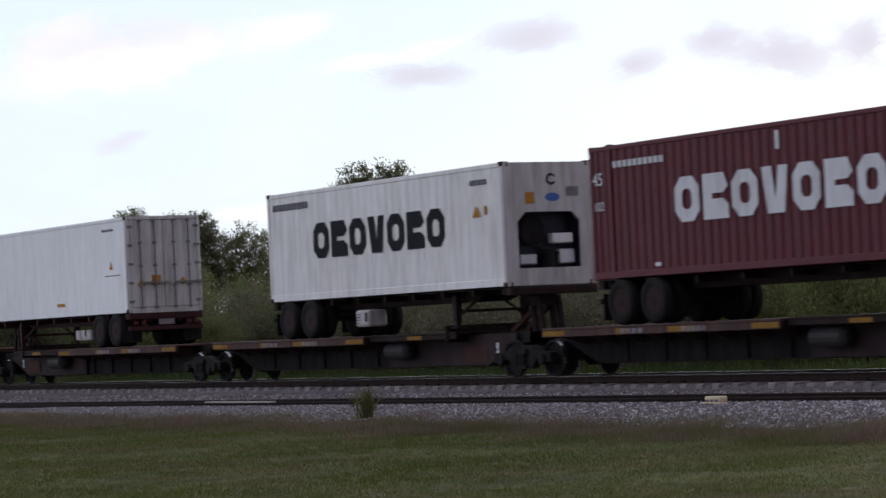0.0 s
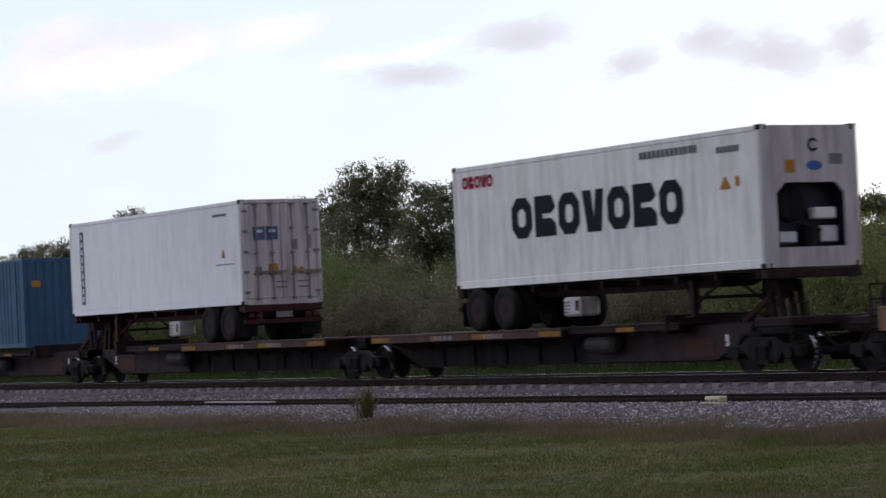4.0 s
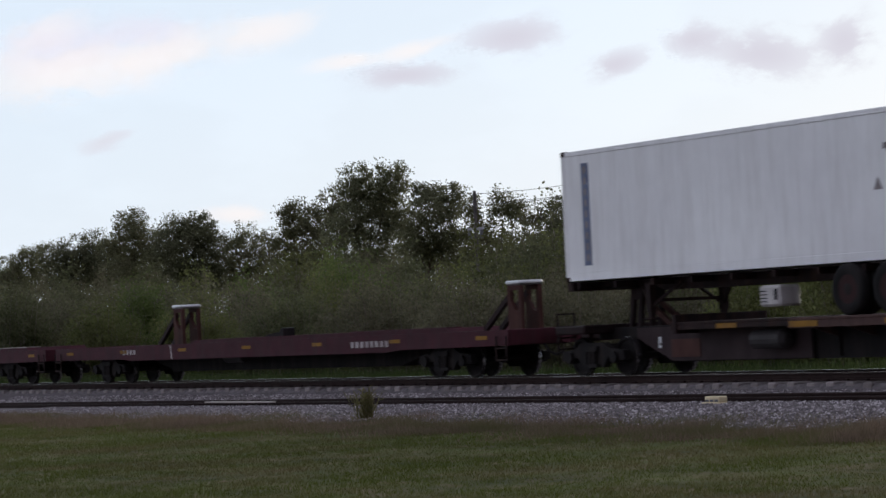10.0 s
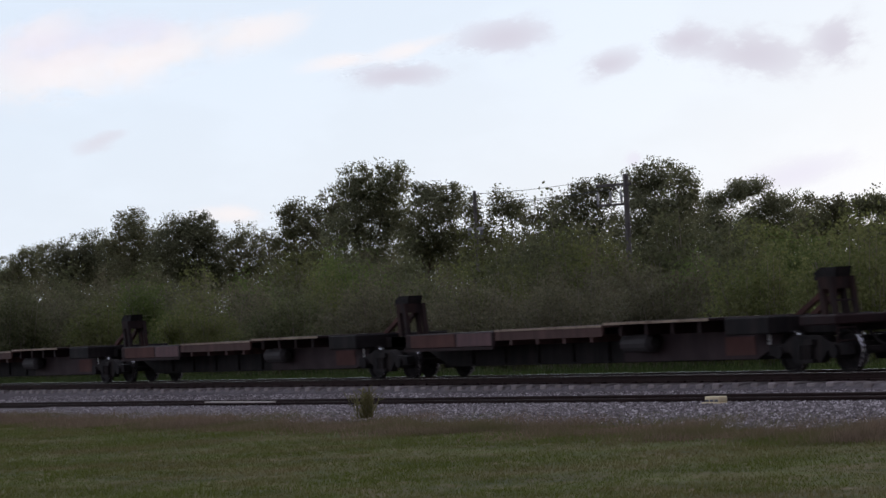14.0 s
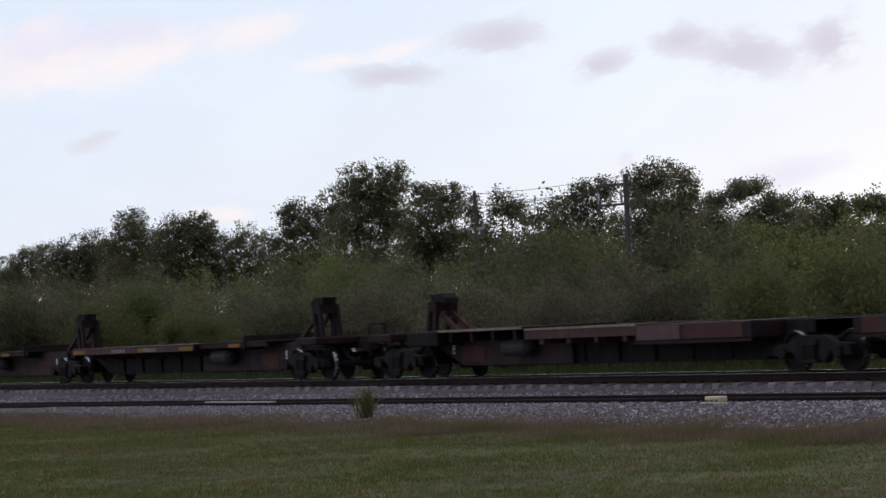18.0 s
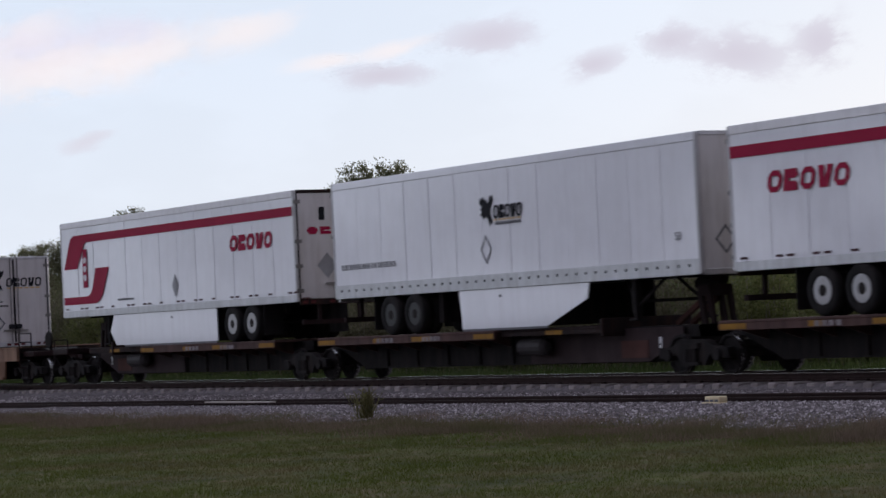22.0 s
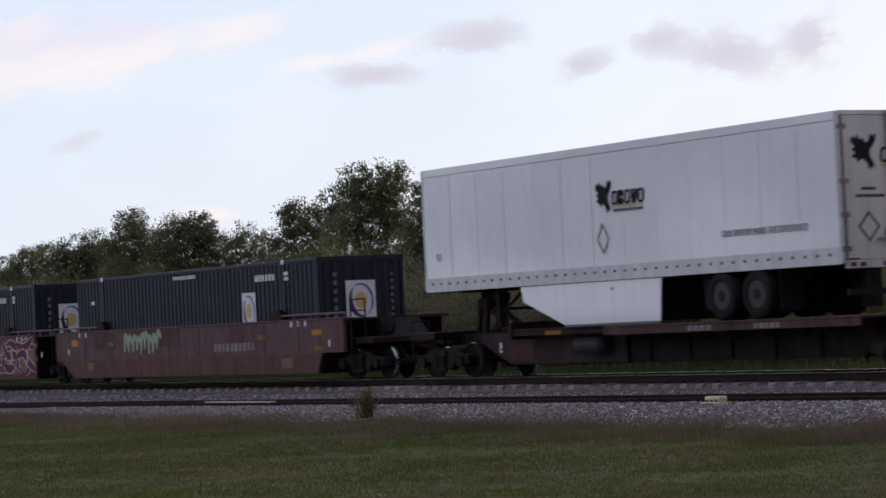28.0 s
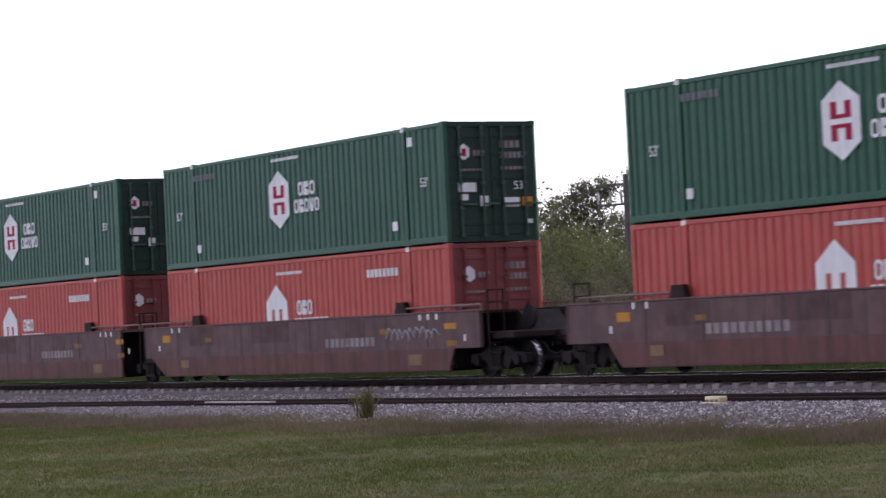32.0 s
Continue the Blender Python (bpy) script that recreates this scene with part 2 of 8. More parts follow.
M_SPRAY_PINK = material("pale_pink_spray", (0.46, 0.37, 0.38), 0.6, var=0.1)
M_SPRAY_OCHRE = material("ochre_spray", (0.20, 0.135, 0.075), 0.6, var=0.15)
M_SPRAY_MINT = material("mint_spray", (0.32, 0.42, 0.28), 0.6, var=0.12)
M_WELL_DARK = material("grimy_well_patch", (0.105, 0.06, 0.058), 0.7, var=0.25, dirt=(0.06, 0.045, 0.045), amount=0.5, bump=0.12)
M_FADED = material("faded_white_marking", (0.28, 0.25, 0.25), 0.7, var=0.2, dirt=(0.12, 0.07, 0.07), amount=0.5)
M_LETTER = material("worn_white_lettering", (0.46, 0.42, 0.41), 0.6, var=0.2, dirt=(0.15, 0.08, 0.08), amount=0.5)
M_FLAKE = material("chalky_peeled_paint", (0.40, 0.40, 0.43), 0.7, var=0.2)
M_PLACARD = material("dull_grey_placard", (0.30, 0.30, 0.31), 0.5, 0.2, var=0.15)
M_DECK = material("rusty_brown_deck_edge", (0.085, 0.048, 0.042), 0.65, var=0.25, scale=1.2, dirt=(0.035, 0.02, 0.018), amount=0.5, bump=0.15)
M_TWIG = material("pale_grey_twig", (0.20, 0.17, 0.145), 0.9, var=0.25, scale=4)
M_BARK = material("grey_brown_bark", (0.10, 0.08, 0.065), 0.95, var=0.3, scale=4, bump=0.6)


# ---- mesh helpers ----
def box(bm, x0, x1, y0, y1, z0, z1):
    vs = [bm.verts.new((x, y, z)) for x in (x0, x1) for y in (y0, y1) for z in (z0, z1)]
    for f in ((0, 1, 3, 2), (4, 6, 7, 5), (0, 4, 5, 1), (2, 3, 7, 6), (0, 2, 6, 4), (1, 5, 7, 3)):
        bm.faces.new([vs[i] for i in f])


def bbox(bm, x0, x1, y0, y1, z0, z1, r=0.02):
    """A box with its long edges chamfered."""
    b2 = bmesh.new()
    box(b2, x0, x1, y0, y1, z0, z1)
    bmesh.ops.bevel(b2, geom=b2.edges[:], offset=r, segments=1, affect="EDGES")
    me = bpy.data.meshes.new("tmp")
    b2.to_mesh(me), b2.free()
    bm.from_mesh(me)
    bpy.data.meshes.remove(me)


def prism(bm, pts, y0, y1):
    """A polygon of (x, z) points drawn out from y0 to y1."""
    n = len(pts)
    a = [bm.verts.new((x, y0, z)) for x, z in pts]
    b = [bm.verts.new((x, y1, z)) for x, z in pts]
    bm.faces.new(a), bm.faces.new(b[::-1])
    for i in range(n):
        bm.faces.new((a[i], b[i], b[(i + 1) % n], a[(i + 1) % n]))


def prism_x(bm, pts, x0, x1):
    """A polygon of (y, z) points drawn out from x0 to x1."""
    n = len(pts)
    a = [bm.verts.new((x0, y, z)) for y, z in pts]
    b = [bm.verts.new((x1, y, z)) for y, z in pts]
    bm.faces.new(a), bm.faces.new(b[::-1])
    for i in range(n):
        bm.faces.new((a[i], b[i], b[(i + 1) % n], a[(i + 1) % n]))


def tube(bm, p, q, r0, r1=None, n=10, caps=True):
    p, q = Vector(p), Vector(q)
    r1 = r0 if r1 is None else r1
    rot = (q - p).to_track_quat("Z", "Y").to_matrix()
    ring = [Vector((math.cos(2 * math.pi * i / n), math.sin(2 * math.pi * i / n), 0)) for i in range(n)]
    a = [bm.verts.new(p + rot @ (v * r0)) for v in ring]
    b = [bm.verts.new(q + rot @ (v * r1)) for v in ring]
    for i in range(n):
        bm.faces.new((a[i], a[(i + 1) % n], b[(i + 1) % n], b[i]))
    if caps:
        bm.faces.new(a[::-1]), bm.faces.new(b)


def beam(bm, p, q, w, h):
    """A square bar from p to q, w across and h deep."""
    p, q = Vector(p), Vector(q)
    d = (q - p).normalized()
    s = d.cross(Vector((0, 0, 1)))
    s = Vector((0, 1, 0)) if s.length < 0.05 else s.normalized()
    u = s.cross(d)
    off = [(-w / 2, -h / 2), (w / 2, -h / 2), (w / 2, h / 2), (-w / 2, h / 2)]
    a = [bm.verts.new(p + s * i + u * j) for i, j in off]
    b = [bm.verts.new(q + s * i + u * j) for i, j in off]
    bm.faces.new(a[::-1]), bm.faces.new(b)
    for i in range(4):
        bm.faces.new((a[i], a[(i + 1) % 4], b[(i + 1) % 4], b[i]))


def lathe(bm, prof, n=20, centre=(0, 0, 0), axis="y", caps=True):
    """A profile of (radius, along) turned round an axis."""
    rings = []
    for r, h in prof:
        ring = []
        for i in range(n):
            c, s = r * math.cos(2 * math.pi * i / n), r * math.sin(2 * math.pi * i / n)
            v = (c, h, s) if axis == "y" else (c, s, h)
            ring.append(bm.verts.new((v[0] + centre[0], v[1] + centre[1], v[2] + centre[2])))
        rings.append(ring)
    for k in range(len(rings) - 1):
        for i in range(n):
            bm.faces.new((rings[k][i], rings[k][(i + 1) % n], rings[k + 1][(i + 1) % n], rings[k + 1][i]))
    if caps:
        bm.faces.new(rings[0][::-1]), bm.faces.new(rings[-1])


def mesh_of(bm, name, mat, smooth=False):
    bmesh.ops.recalc_face_normals(bm, faces=bm.faces)
    me = bpy.data.meshes.new(name)
    bm.to_mesh(me), bm.free()
    me.materials.append(mat)
    if smooth:
        for p in me.polygons:
            p.use_smooth = True
    return me


SPLIT = {"mud_flap", "tail_lamp", "reflective_strip", "container_guide", "rear_frame", "door_rib", "end_platform", "marker_strip", "hinge", "notice", "mark", "post_cap", "badge_bar", "badge_dot", "suspension", "slider_bogie", "handrail_bar", "front_rail", "bumper_leg", "compressor_cover", "lettering_bar", "reporting_mark", "badge_band", "warning_label", "stiffener", "end_stiffener", "panel_joint"}


def islands(bm):
    left, out = set(bm.faces), []
    for first in list(bm.faces):
        if first not in left:
            continue
        left.discard(first)
        todo, got = [first], []
        while todo:
            f = todo.pop()
            got.append(f)
            for v in f.verts:
                for g in v.link_faces:
                    if g in left:
                        left.discard(g)
                        todo.append(g)
        out.append(got)
    return out


def part(name, bm, mat, parent=None, label="", smooth=False, at=None):
    if name in SPLIT and isinstance(bm, bmesh.types.BMesh):
        groups = islands(bm)
        if len(groups) > 1:
            for faces in groups:
                b2 = bmesh.new()
                made_ = {}
                for f in faces:
                    corners = []
                    for v in f.verts:
                        if v not in made_:
                            made_[v] = b2.verts.new(v.co)
                        corners.append(made_[v])
                    b2.faces.new(corners)
                last_ = part(name, b2, mat, parent, label, smooth, at)
            bm.free()
            return last_
    ob = new(name, mesh_of(bm, name, mat, smooth) if isinstance(bm, bmesh.types.BMesh) else bm)
    if parent:
        ob.parent = parent
    if at:
        ob.matrix_basis = pose(*at) if not isinstance(at, Matrix) else at
    return tagged(ob, label)


def made(name, mat, parent, fn, *args, label="", **kw):
    bm = bmesh.new()
    fn(bm, *args, **kw)
    return part(name, bm, mat, parent, label)


def empty(name, label, category, group="", kind=""):
    ob = new(name)
    ob.empty_display_size = 0.3
    return tagged(ob, label, category, group, kind)


def mover(ob, u, pitch=0.0):
    """Put a car or load at u along the train; pitch: degrees by which its leading end dips."""
    MOVERS.append((ob, u, pitch))
    ob.matrix_basis = pose(u, LINE_Y, RAIL_Z + LIFT, 0, pitch, 0)
    return ob


# flat shapes laid on a near side (facing -y) or a front end (facing +x), 4 mm proud
def flat(bm, pts, at, face="y"):
    d = 0.006
    if face == "y":
        a = [bm.verts.new((x, at, z)) for x, z in pts]
        b = [bm.verts.new((x, at - d, z)) for x, z in pts]
    else:
        a = [bm.verts.new((at, x, z)) for x, z in pts]
        b = [bm.verts.new((at + d, x, z)) for x, z in pts]
    n = len(pts)
    bm.faces.new(a), bm.faces.new(b[::-1])
    for i in range(n):
        bm.faces.new((a[i], b[i], b[(i + 1) % n], a[(i + 1) % n]))


def rect(bm, x0, x1, z0, z1, at, face="y", lean=0.0):
    flat(bm, [(x0, z0), (x1, z0), (x1 + lean * (z1 - z0), z1), (x0 + lean * (z1 - z0), z1)], at, face)


def glyph(bm, kind, p, q, z0, z1, at, face, stroke, lean):
    """One plain shape: a chamfered ring, a block with a slit, or a stepped wedge."""
    w, h = q - p, z1 - z0
    s = w * stroke

    def pt(x, z):
        return (p + x + lean * z, z0 + z)

    def octagon(m, c):
        return [(m + c, m), (w - m - c, m), (w - m, m + c), (w - m, h - m - c), (w - m - c, h - m), (m + c, h - m), (m, h - m - c), (m, m + c)]
    if kind == "ring":
        o, i_ = octagon(0, w * 0.26), octagon(s, w * 0.10)
        for k in range(8):
            flat(bm, [pt(*o[k]), pt(*o[(k + 1) % 8]), pt(*i_[(k + 1) % 8]), pt(*i_[k])], at, face)
        bmesh.ops.remove_doubles(bm, verts=bm.verts[:], dist=1e-5)
    elif kind == "slit":
        flat(bm, [pt(0, 0), pt(w, 0), pt(w, h * 0.3), pt(w * 0.8, h * 0.44), pt(w * 0.36, h * 0.44), pt(w * 0.36, h * 0.56), pt(w * 0.8, h * 0.56), pt(w, h * 0.7), pt(w * 0.84, h), pt(0, h)], at, face)
    else:
        flat(bm, [pt(w * 0.2, 0), pt(w * 0.82, 0), pt(w, h), pt(w * 0.64, h), pt(w * 0.51, h * 0.3), pt(w * 0.38, h), pt(0, h)], at, face)


def name_row(ob, mat, x0, x1, z0, z1, kinds, at, face="y", stroke=0.3, lean=0.0, gap=0.14):
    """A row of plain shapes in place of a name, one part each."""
    w = (x1 - x0) / len(kinds)
    for i, k in enumerate(kinds):
        bm = bmesh.new()
        glyph(bm, ("ring", "slit", "ring", "wedge")[i % 4], x0 + (i + gap / 2) * w, x0 + (i + 1 - gap / 2) * w, z0, z1, at, face, stroke, lean)
        part("name_shape", bm, mat, ob)


def bars(bm, x0, x1, z0, z1, n, at, face="y", fill=0.7):
    w = (x1 - x0) / n
    for i in range(n):
        rect(bm, x0 + i * w, x0 + (i + fill) * w, z0, z1, at, face)


def disc(bm, cx, cz, rx, rz, at, face="y", n=20):
    flat(bm, [(cx + rx * math.cos(2 * math.pi * i / n), cz + rz * math.sin(2 * math.pi * i / n)) for i in range(n)], at, face)


def arc(bm, cx, cz, rx, rz, a0, a1, w0, w1, at, face="y", n=14):
    """A crescent from angle a0 to a1, its width going from w0 in the middle to w1 at the ends."""
    o, i_ = [], []
    for k in range(n + 1):
        a = radians(a0 + (a1 - a0) * k / n)
        w = w1 + (w0 - w1) * math.sin(math.pi * k / n)
        o.append((cx + rx * math.cos(a), cz + rz * math.sin(a)))
        i_.append((cx + (rx - w) * math.cos(a), cz + (rz - w) * math.sin(a)))
    for k in range(n):
        flat(bm, [o[k], o[k + 1], i_[k + 1], i_[k]], at, face)


TEXTS = {}


def text_mesh(body, mat):
    if (body, mat.name) not in TEXTS:
        cu = bpy.data.curves.new("lettering", "FONT")
        cu.body, cu.extrude, cu.size = body, 0.003, 1.0
        ob = bpy.data.objects.new("lettering", cu)
        scene.collection.objects.link(ob)
        me = bpy.data.meshes.new_from_object(ob.evaluated_get(bpy.context.evaluated_depsgraph_get()))
        bpy.data.objects.remove(ob)
        me.materials.clear()
        me.materials.append(mat)
        TEXTS[(body, mat.name)] = me
    return TEXTS[(body, mat.name)]


def text(body, x, z, size, at, mat, parent, face="y", wide=1.0, fit=None):
    ob = new("lettering", text_mesh(body, mat))
    if fit:
        wide = fit / (size * max(v.co.x for v in ob.data.vertices))
    ob.parent = parent
    turn = pose(x, at - 0.004, z, 90, 0, 0) if face == "y" else pose(at + 0.004, x, z, 90, 0, 90)
    ob.matrix_basis = turn @ Matrix.Diagonal((size * wide, size, 1, 1))
    return ob


# ---- ground, ballast and tracks ----
def ground_material():
    m = material("mown_grass_ground", (0.062, 0.070, 0.018), 0.95, var=0.4, scale=0.6, dirt=(0.13, 0.094, 0.050), amount=0.75, streak=False, bump=0.8, fine=12)
    return m


M_GROUND = ground_material()
M_BALLAST = material("grey_ballast", (0.15, 0.132, 0.136), 0.95, var=0.35, scale=9, dirt=(0.10, 0.085, 0.075), amount=0.4, streak=False, bump=1.0, fine=14)
M_STONE = bpy.data.materials.new("ballast_stone")
M_STONE.use_nodes = True
n_, l_ = M_STONE.node_tree.nodes, M_STONE.node_tree.links
g_ = n_.new("ShaderNodeNewGeometry")
r_ = n_.new("ShaderNodeValToRGB")
r_.color_ramp.elements[0].color, r_.color_ramp.elements[1].color = (0.070, 0.058, 0.060, 1), (0.55, 0.50, 0.50, 1)
r_.color_ramp.elements.new(0.7).color = (0.21, 0.185, 0.185, 1)
l_.new(g_.outputs["Random Per Island"], r_.inputs[0])
l_.new(r_.outputs[0], n_["Principled BSDF"].inputs["Base Color"])
n_["Principled BSDF"].inputs["Roughness"].default_value = 0.9


def island_material(name, lo, mid, hi, rough=0.6, trans=0.58, patch=None, patch_scale=0.35, patch_most=1.0):
    m = bpy.data.materials.new(name)
    m.use_nodes = True
    n, l = m.node_tree.nodes, m.node_tree.links
    g = n.new("ShaderNodeNewGeometry")
    r = n.new("ShaderNodeValToRGB")
    r.color_ramp.elements[0].color, r.color_ramp.elements[1].color = (*lo, 1), (*hi, 1)
    r.color_ramp.elements.new(0.55).color = (*mid, 1)
    l.new(g.outputs["Random Per Island"], r.inputs[0])
    out = r.outputs[0]
    oi = n.new("ShaderNodeObjectInfo")
    mr = n.new("ShaderNodeMapRange")
    mr.inputs[3].default_value, mr.inputs[4].default_value = 0.75, 1.25
    l.new(oi.outputs["Random"], mr.inputs[0])
    sc = n.new("ShaderNodeVectorMath")
    sc.operation = "SCALE"
    l.new(out, sc.inputs[0]), l.new(mr.outputs[0], sc.inputs["Scale"])
    out = sc.outputs[0]
    if patch:
        tc = n.new("ShaderNodeTexCoord")
        nz = n.new("ShaderNodeTexNoise")
        nz.inputs["Scale"].default_value, nz.inputs["Detail"].default_value = patch_scale, 4
        l.new(tc.outputs["Object"], nz.inputs["Vector"])
        pr = n.new("ShaderNodeMapRange")
        pr.inputs[1].default_value, pr.inputs[2].default_value = 0.45, 0.65
        pr.inputs[4].default_value = patch_most
        l.new(nz.outputs[0], pr.inputs[0])
        mx = n.new("ShaderNodeMix")
        mx.data_type = "RGBA"
        l.new(pr.outputs[0], mx.inputs[0]), l.new(out, mx.inputs[6])
        mx.inputs[7].default_value = (*patch, 1)
        out = mx.outputs[2]
    b = n["Principled BSDF"]
    l.new(out, b.inputs["Base Color"])
    b.inputs["Roughness"].default_value = rough
    b.inputs["Specular IOR Level"].default_value = 0.1
    t = n.new("ShaderNodeBsdfTranslucent")
    l.new(out, t.inputs[0])
    ms = n.new("ShaderNodeMixShader")
    ms.inputs[0].default_value = trans
    l.new(b.outputs[0], ms.inputs[1]), l.new(t.outputs[0], ms.inputs[2])
    l.new(ms.outputs[0], n["Material Output"].inputs[0])
    return m


M_LEAF_DARK = island_material("dark_oak_leaf", (0.088, 0.092, 0.054), (0.14, 0.145, 0.084), (0.22, 0.22, 0.13), patch=(0.17, 0.165, 0.10), patch_scale=0.7, patch_most=0.6)
M_LEAF_OLIVE = island_material("olive_leaf", (0.098, 0.10, 0.056), (0.155, 0.158, 0.088), (0.23, 0.225, 0.12), patch=(0.15, 0.135, 0.085), patch_scale=0.8, patch_most=0.6)
M_LEAF_LIGHT = island_material("yellowish_shrub_leaf", (0.105, 0.122, 0.042), (0.155, 0.172, 0.062), (0.215, 0.225, 0.088), trans=0.52, patch=(0.15, 0.14, 0.07), patch_scale=0.9, patch_most=0.5)
M_LEAF_SHRUB = island_material("dull_shrub_leaf", (0.088, 0.098, 0.048), (0.13, 0.142, 0.07), (0.185, 0.19, 0.098), trans=0.52, patch=(0.135, 0.125, 0.075), patch_scale=0.9, patch_most=0.6)
M_LEAF_BROWN = island_material("brownish_shrub_leaf", (0.10, 0.097, 0.058), (0.145, 0.138, 0.083), (0.195, 0.185, 0.115), trans=0.52, patch=(0.14, 0.12, 0.08), patch_scale=0.9, patch_most=0.6)
M_LEAF_FRESH = island_material("fresh_shrub_leaf", (0.085, 0.122, 0.036), (0.13, 0.172, 0.053), (0.185, 0.225, 0.078), trans=0.52, patch=(0.13, 0.145, 0.06), patch_scale=0.9, patch_most=0.5)
M_RANK = island_material("rank_weed_leaf", (0.026, 0.038, 0.012), (0.040, 0.058, 0.018), (0.066, 0.085, 0.03))
M_GRASS = island_material("grass_blade", (0.066, 0.083, 0.016), (0.082, 0.099, 0.020), (0.098, 0.114, 0.026), patch=(0.145, 0.115, 0.058), patch_scale=0.42, patch_most=0.75)
M_DRY = island_material("dry_grass_blade", (0.13, 0.092, 0.064), (0.20, 0.145, 0.105), (0.30, 0.225, 0.17), patch=(0.125, 0.115, 0.055), patch_scale=0.5)
M_WEED = island_material("yellow_weed_leaf", (0.12, 0.115, 0.045), (0.17, 0.155, 0.065), (0.23, 0.20, 0.10))

# profile of the ground across the tracks: (y, z)
PROFILE = [(-4000, 0.0), (24.3, 0.0), (24.9, -0.3), (36.6, -0.3), (37.4, 0.0), (39.0, 0.0), (4500, 0.0)]


bm = bmesh.new()
xs = [-4500, -900, -200, -60, 200, 900, 4500]
grid = [[bm.verts.new((x, y, z)) for x in xs] for y, z in PROFILE]
for i in range(len(PROFILE) - 1):
    for j in range(len(xs) - 1):
        bm.faces.new((grid[i][j], grid[i][j + 1], grid[i + 1][j + 1], grid[i + 1][j]))
tagged(part("ground", bm, M_GROUND), "wide flat ground of short grass", "ground", kind="structure")
bed = [(24.2, -0.03), (24.7, 0.02), (26.0, 0.04), (27.6, 0.065), (28.8, 0.085), (29.4, 0.09), (30.4, 0.09), (31.3, 0.09), (32.2, 0.12), (32.8, 0.15), (33.02, 0.19), (33.12, 0.275), (35.6, 0.285), (35.9, 0.24), (37.0, 0.05), (37.8, -0.04)]


def bed_height(x, y):
    """The ballast's top: the siding's part of it falls away to -x with the siding."""
    z = np.interp(y, [p[0] for p in bed], [p[1] for p in bed])
    share = np.interp(y, (24.6, 27.0, 31.4, 33.0), (0.0, 1.0, 1.0, 0.0))
    return z + share * SIDING_TILT * (np.clip(x, -82, -26) + 51)


bm = bmesh.new()
xs = (-900, -110, -82, -70, -60, -51, -42, -34, -26, 400)
grid = [[bm.verts.new((x, y, bed_height(x, y))) for x in xs] for y, z in bed]
for i in range(len(bed) - 1):
    for j in range(len(xs) - 1):
        bm.faces.new((grid[i][j], grid[i][j + 1], grid[i + 1][j + 1], grid[i + 1][j]))
tagged(part("ballast_bed", bm, M_BALLAST), "grey crushed stone ballast bed under two tracks", "ballast", kind="structure")


def rail_profile(y, top):
    h = 0.17
    return [(y - 0.07, top - h), (y + 0.07, top - h), (y + 0.07, top - h + 0.02), (y + 0.012, top - h + 0.045), (y + 0.012, top - 0.045), (y + 0.036, top - 0.032), (y + 0.036, top - 0.004), (y - 0.036, top - 0.004), (y - 0.036, top - 0.032), (y - 0.012, top - 0.045), (y - 0.012, top - h + 0.045), (y - 0.07, top - h + 0.02)]


def railway_track(name, yc, top, tie_mat, head_mat, label, tie_label, x0, x1, spacing, w, proud):
    tr = empty(name, label, "railway track", kind="structure")
    for s in (-1, 1):
        y = yc + s * 0.755
        bm = bmesh.new()
        prism_x(bm, rail_profile(y, top), -900, 400)
        r = part("rail", bm, M_RAIL, tr)
        bm = bmesh.new()
        box(bm, -900, 400, y - 0.032, y + 0.032, top - 0.004, top)
        part("rail_head", bm, head_mat, r, "worn running surface")
    bm = bmesh.new()
    bbox(bm, -w / 2, w / 2, -1.3, 1.3, top - 0.4, top - 0.172, 0.025)
    me = mesh_of(bm, "tie", tie_mat)
    rnd = random.Random(7)
    k = 0
    x = x0
    while x < x1:
        part("tie", me, None, tr, at=(x + rnd.uniform(-0.02, 0.02), yc + rnd.uniform(-0.03, 0.03), rnd.uniform(-0.012, 0.012) + proud, 0, 0, rnd.uniform(-0.6, 0.6)))
        x += spacing
    bm = bmesh.new()
    x = x0
    while x < x1:
        for s in (-1, 1):
            y = yc + s * 0.755
            for d in (-0.1, 0.1):
                box(bm, x - 0.06, x + 0.06, y + d - 0.03, y + d + 0.03, top - 0.175, top - 0.13)
        x += spacing
    tagged(part("rail_clip", bm, M_RAIL, tr), kind="stuff")
    return tr


railway_track("track_1", LINE_Y, RAIL_Z, M_CONCRETE, M_RAIL_TOP, "main track on pale concrete ties with bright rail heads", "", -112, -22, 0.61, 0.26, 0.0)
railway_track("track_2", SIDING_Y, SIDING_Z, M_WOOD_TIE, M_RAIL_DULL, "rusty siding track half buried in ballast", "", -100, -20, 0.56, 0.23, 0.0).matrix_basis = pose(-51, 0, 0) @ pose(0, 0, 0, 0, -math.degrees(SIDING_TILT), 0) @ pose(51, 0, 0)


def scatter_mesh(name, verts, faces, mat, parent=None, smooth=False):
    me = bpy.data.meshes.new(name)
    me.from_pydata(verts, [], faces)
    me.materials.append(mat)
    ob = new(name, me)
    if parent:
        ob.parent = parent
    return ob


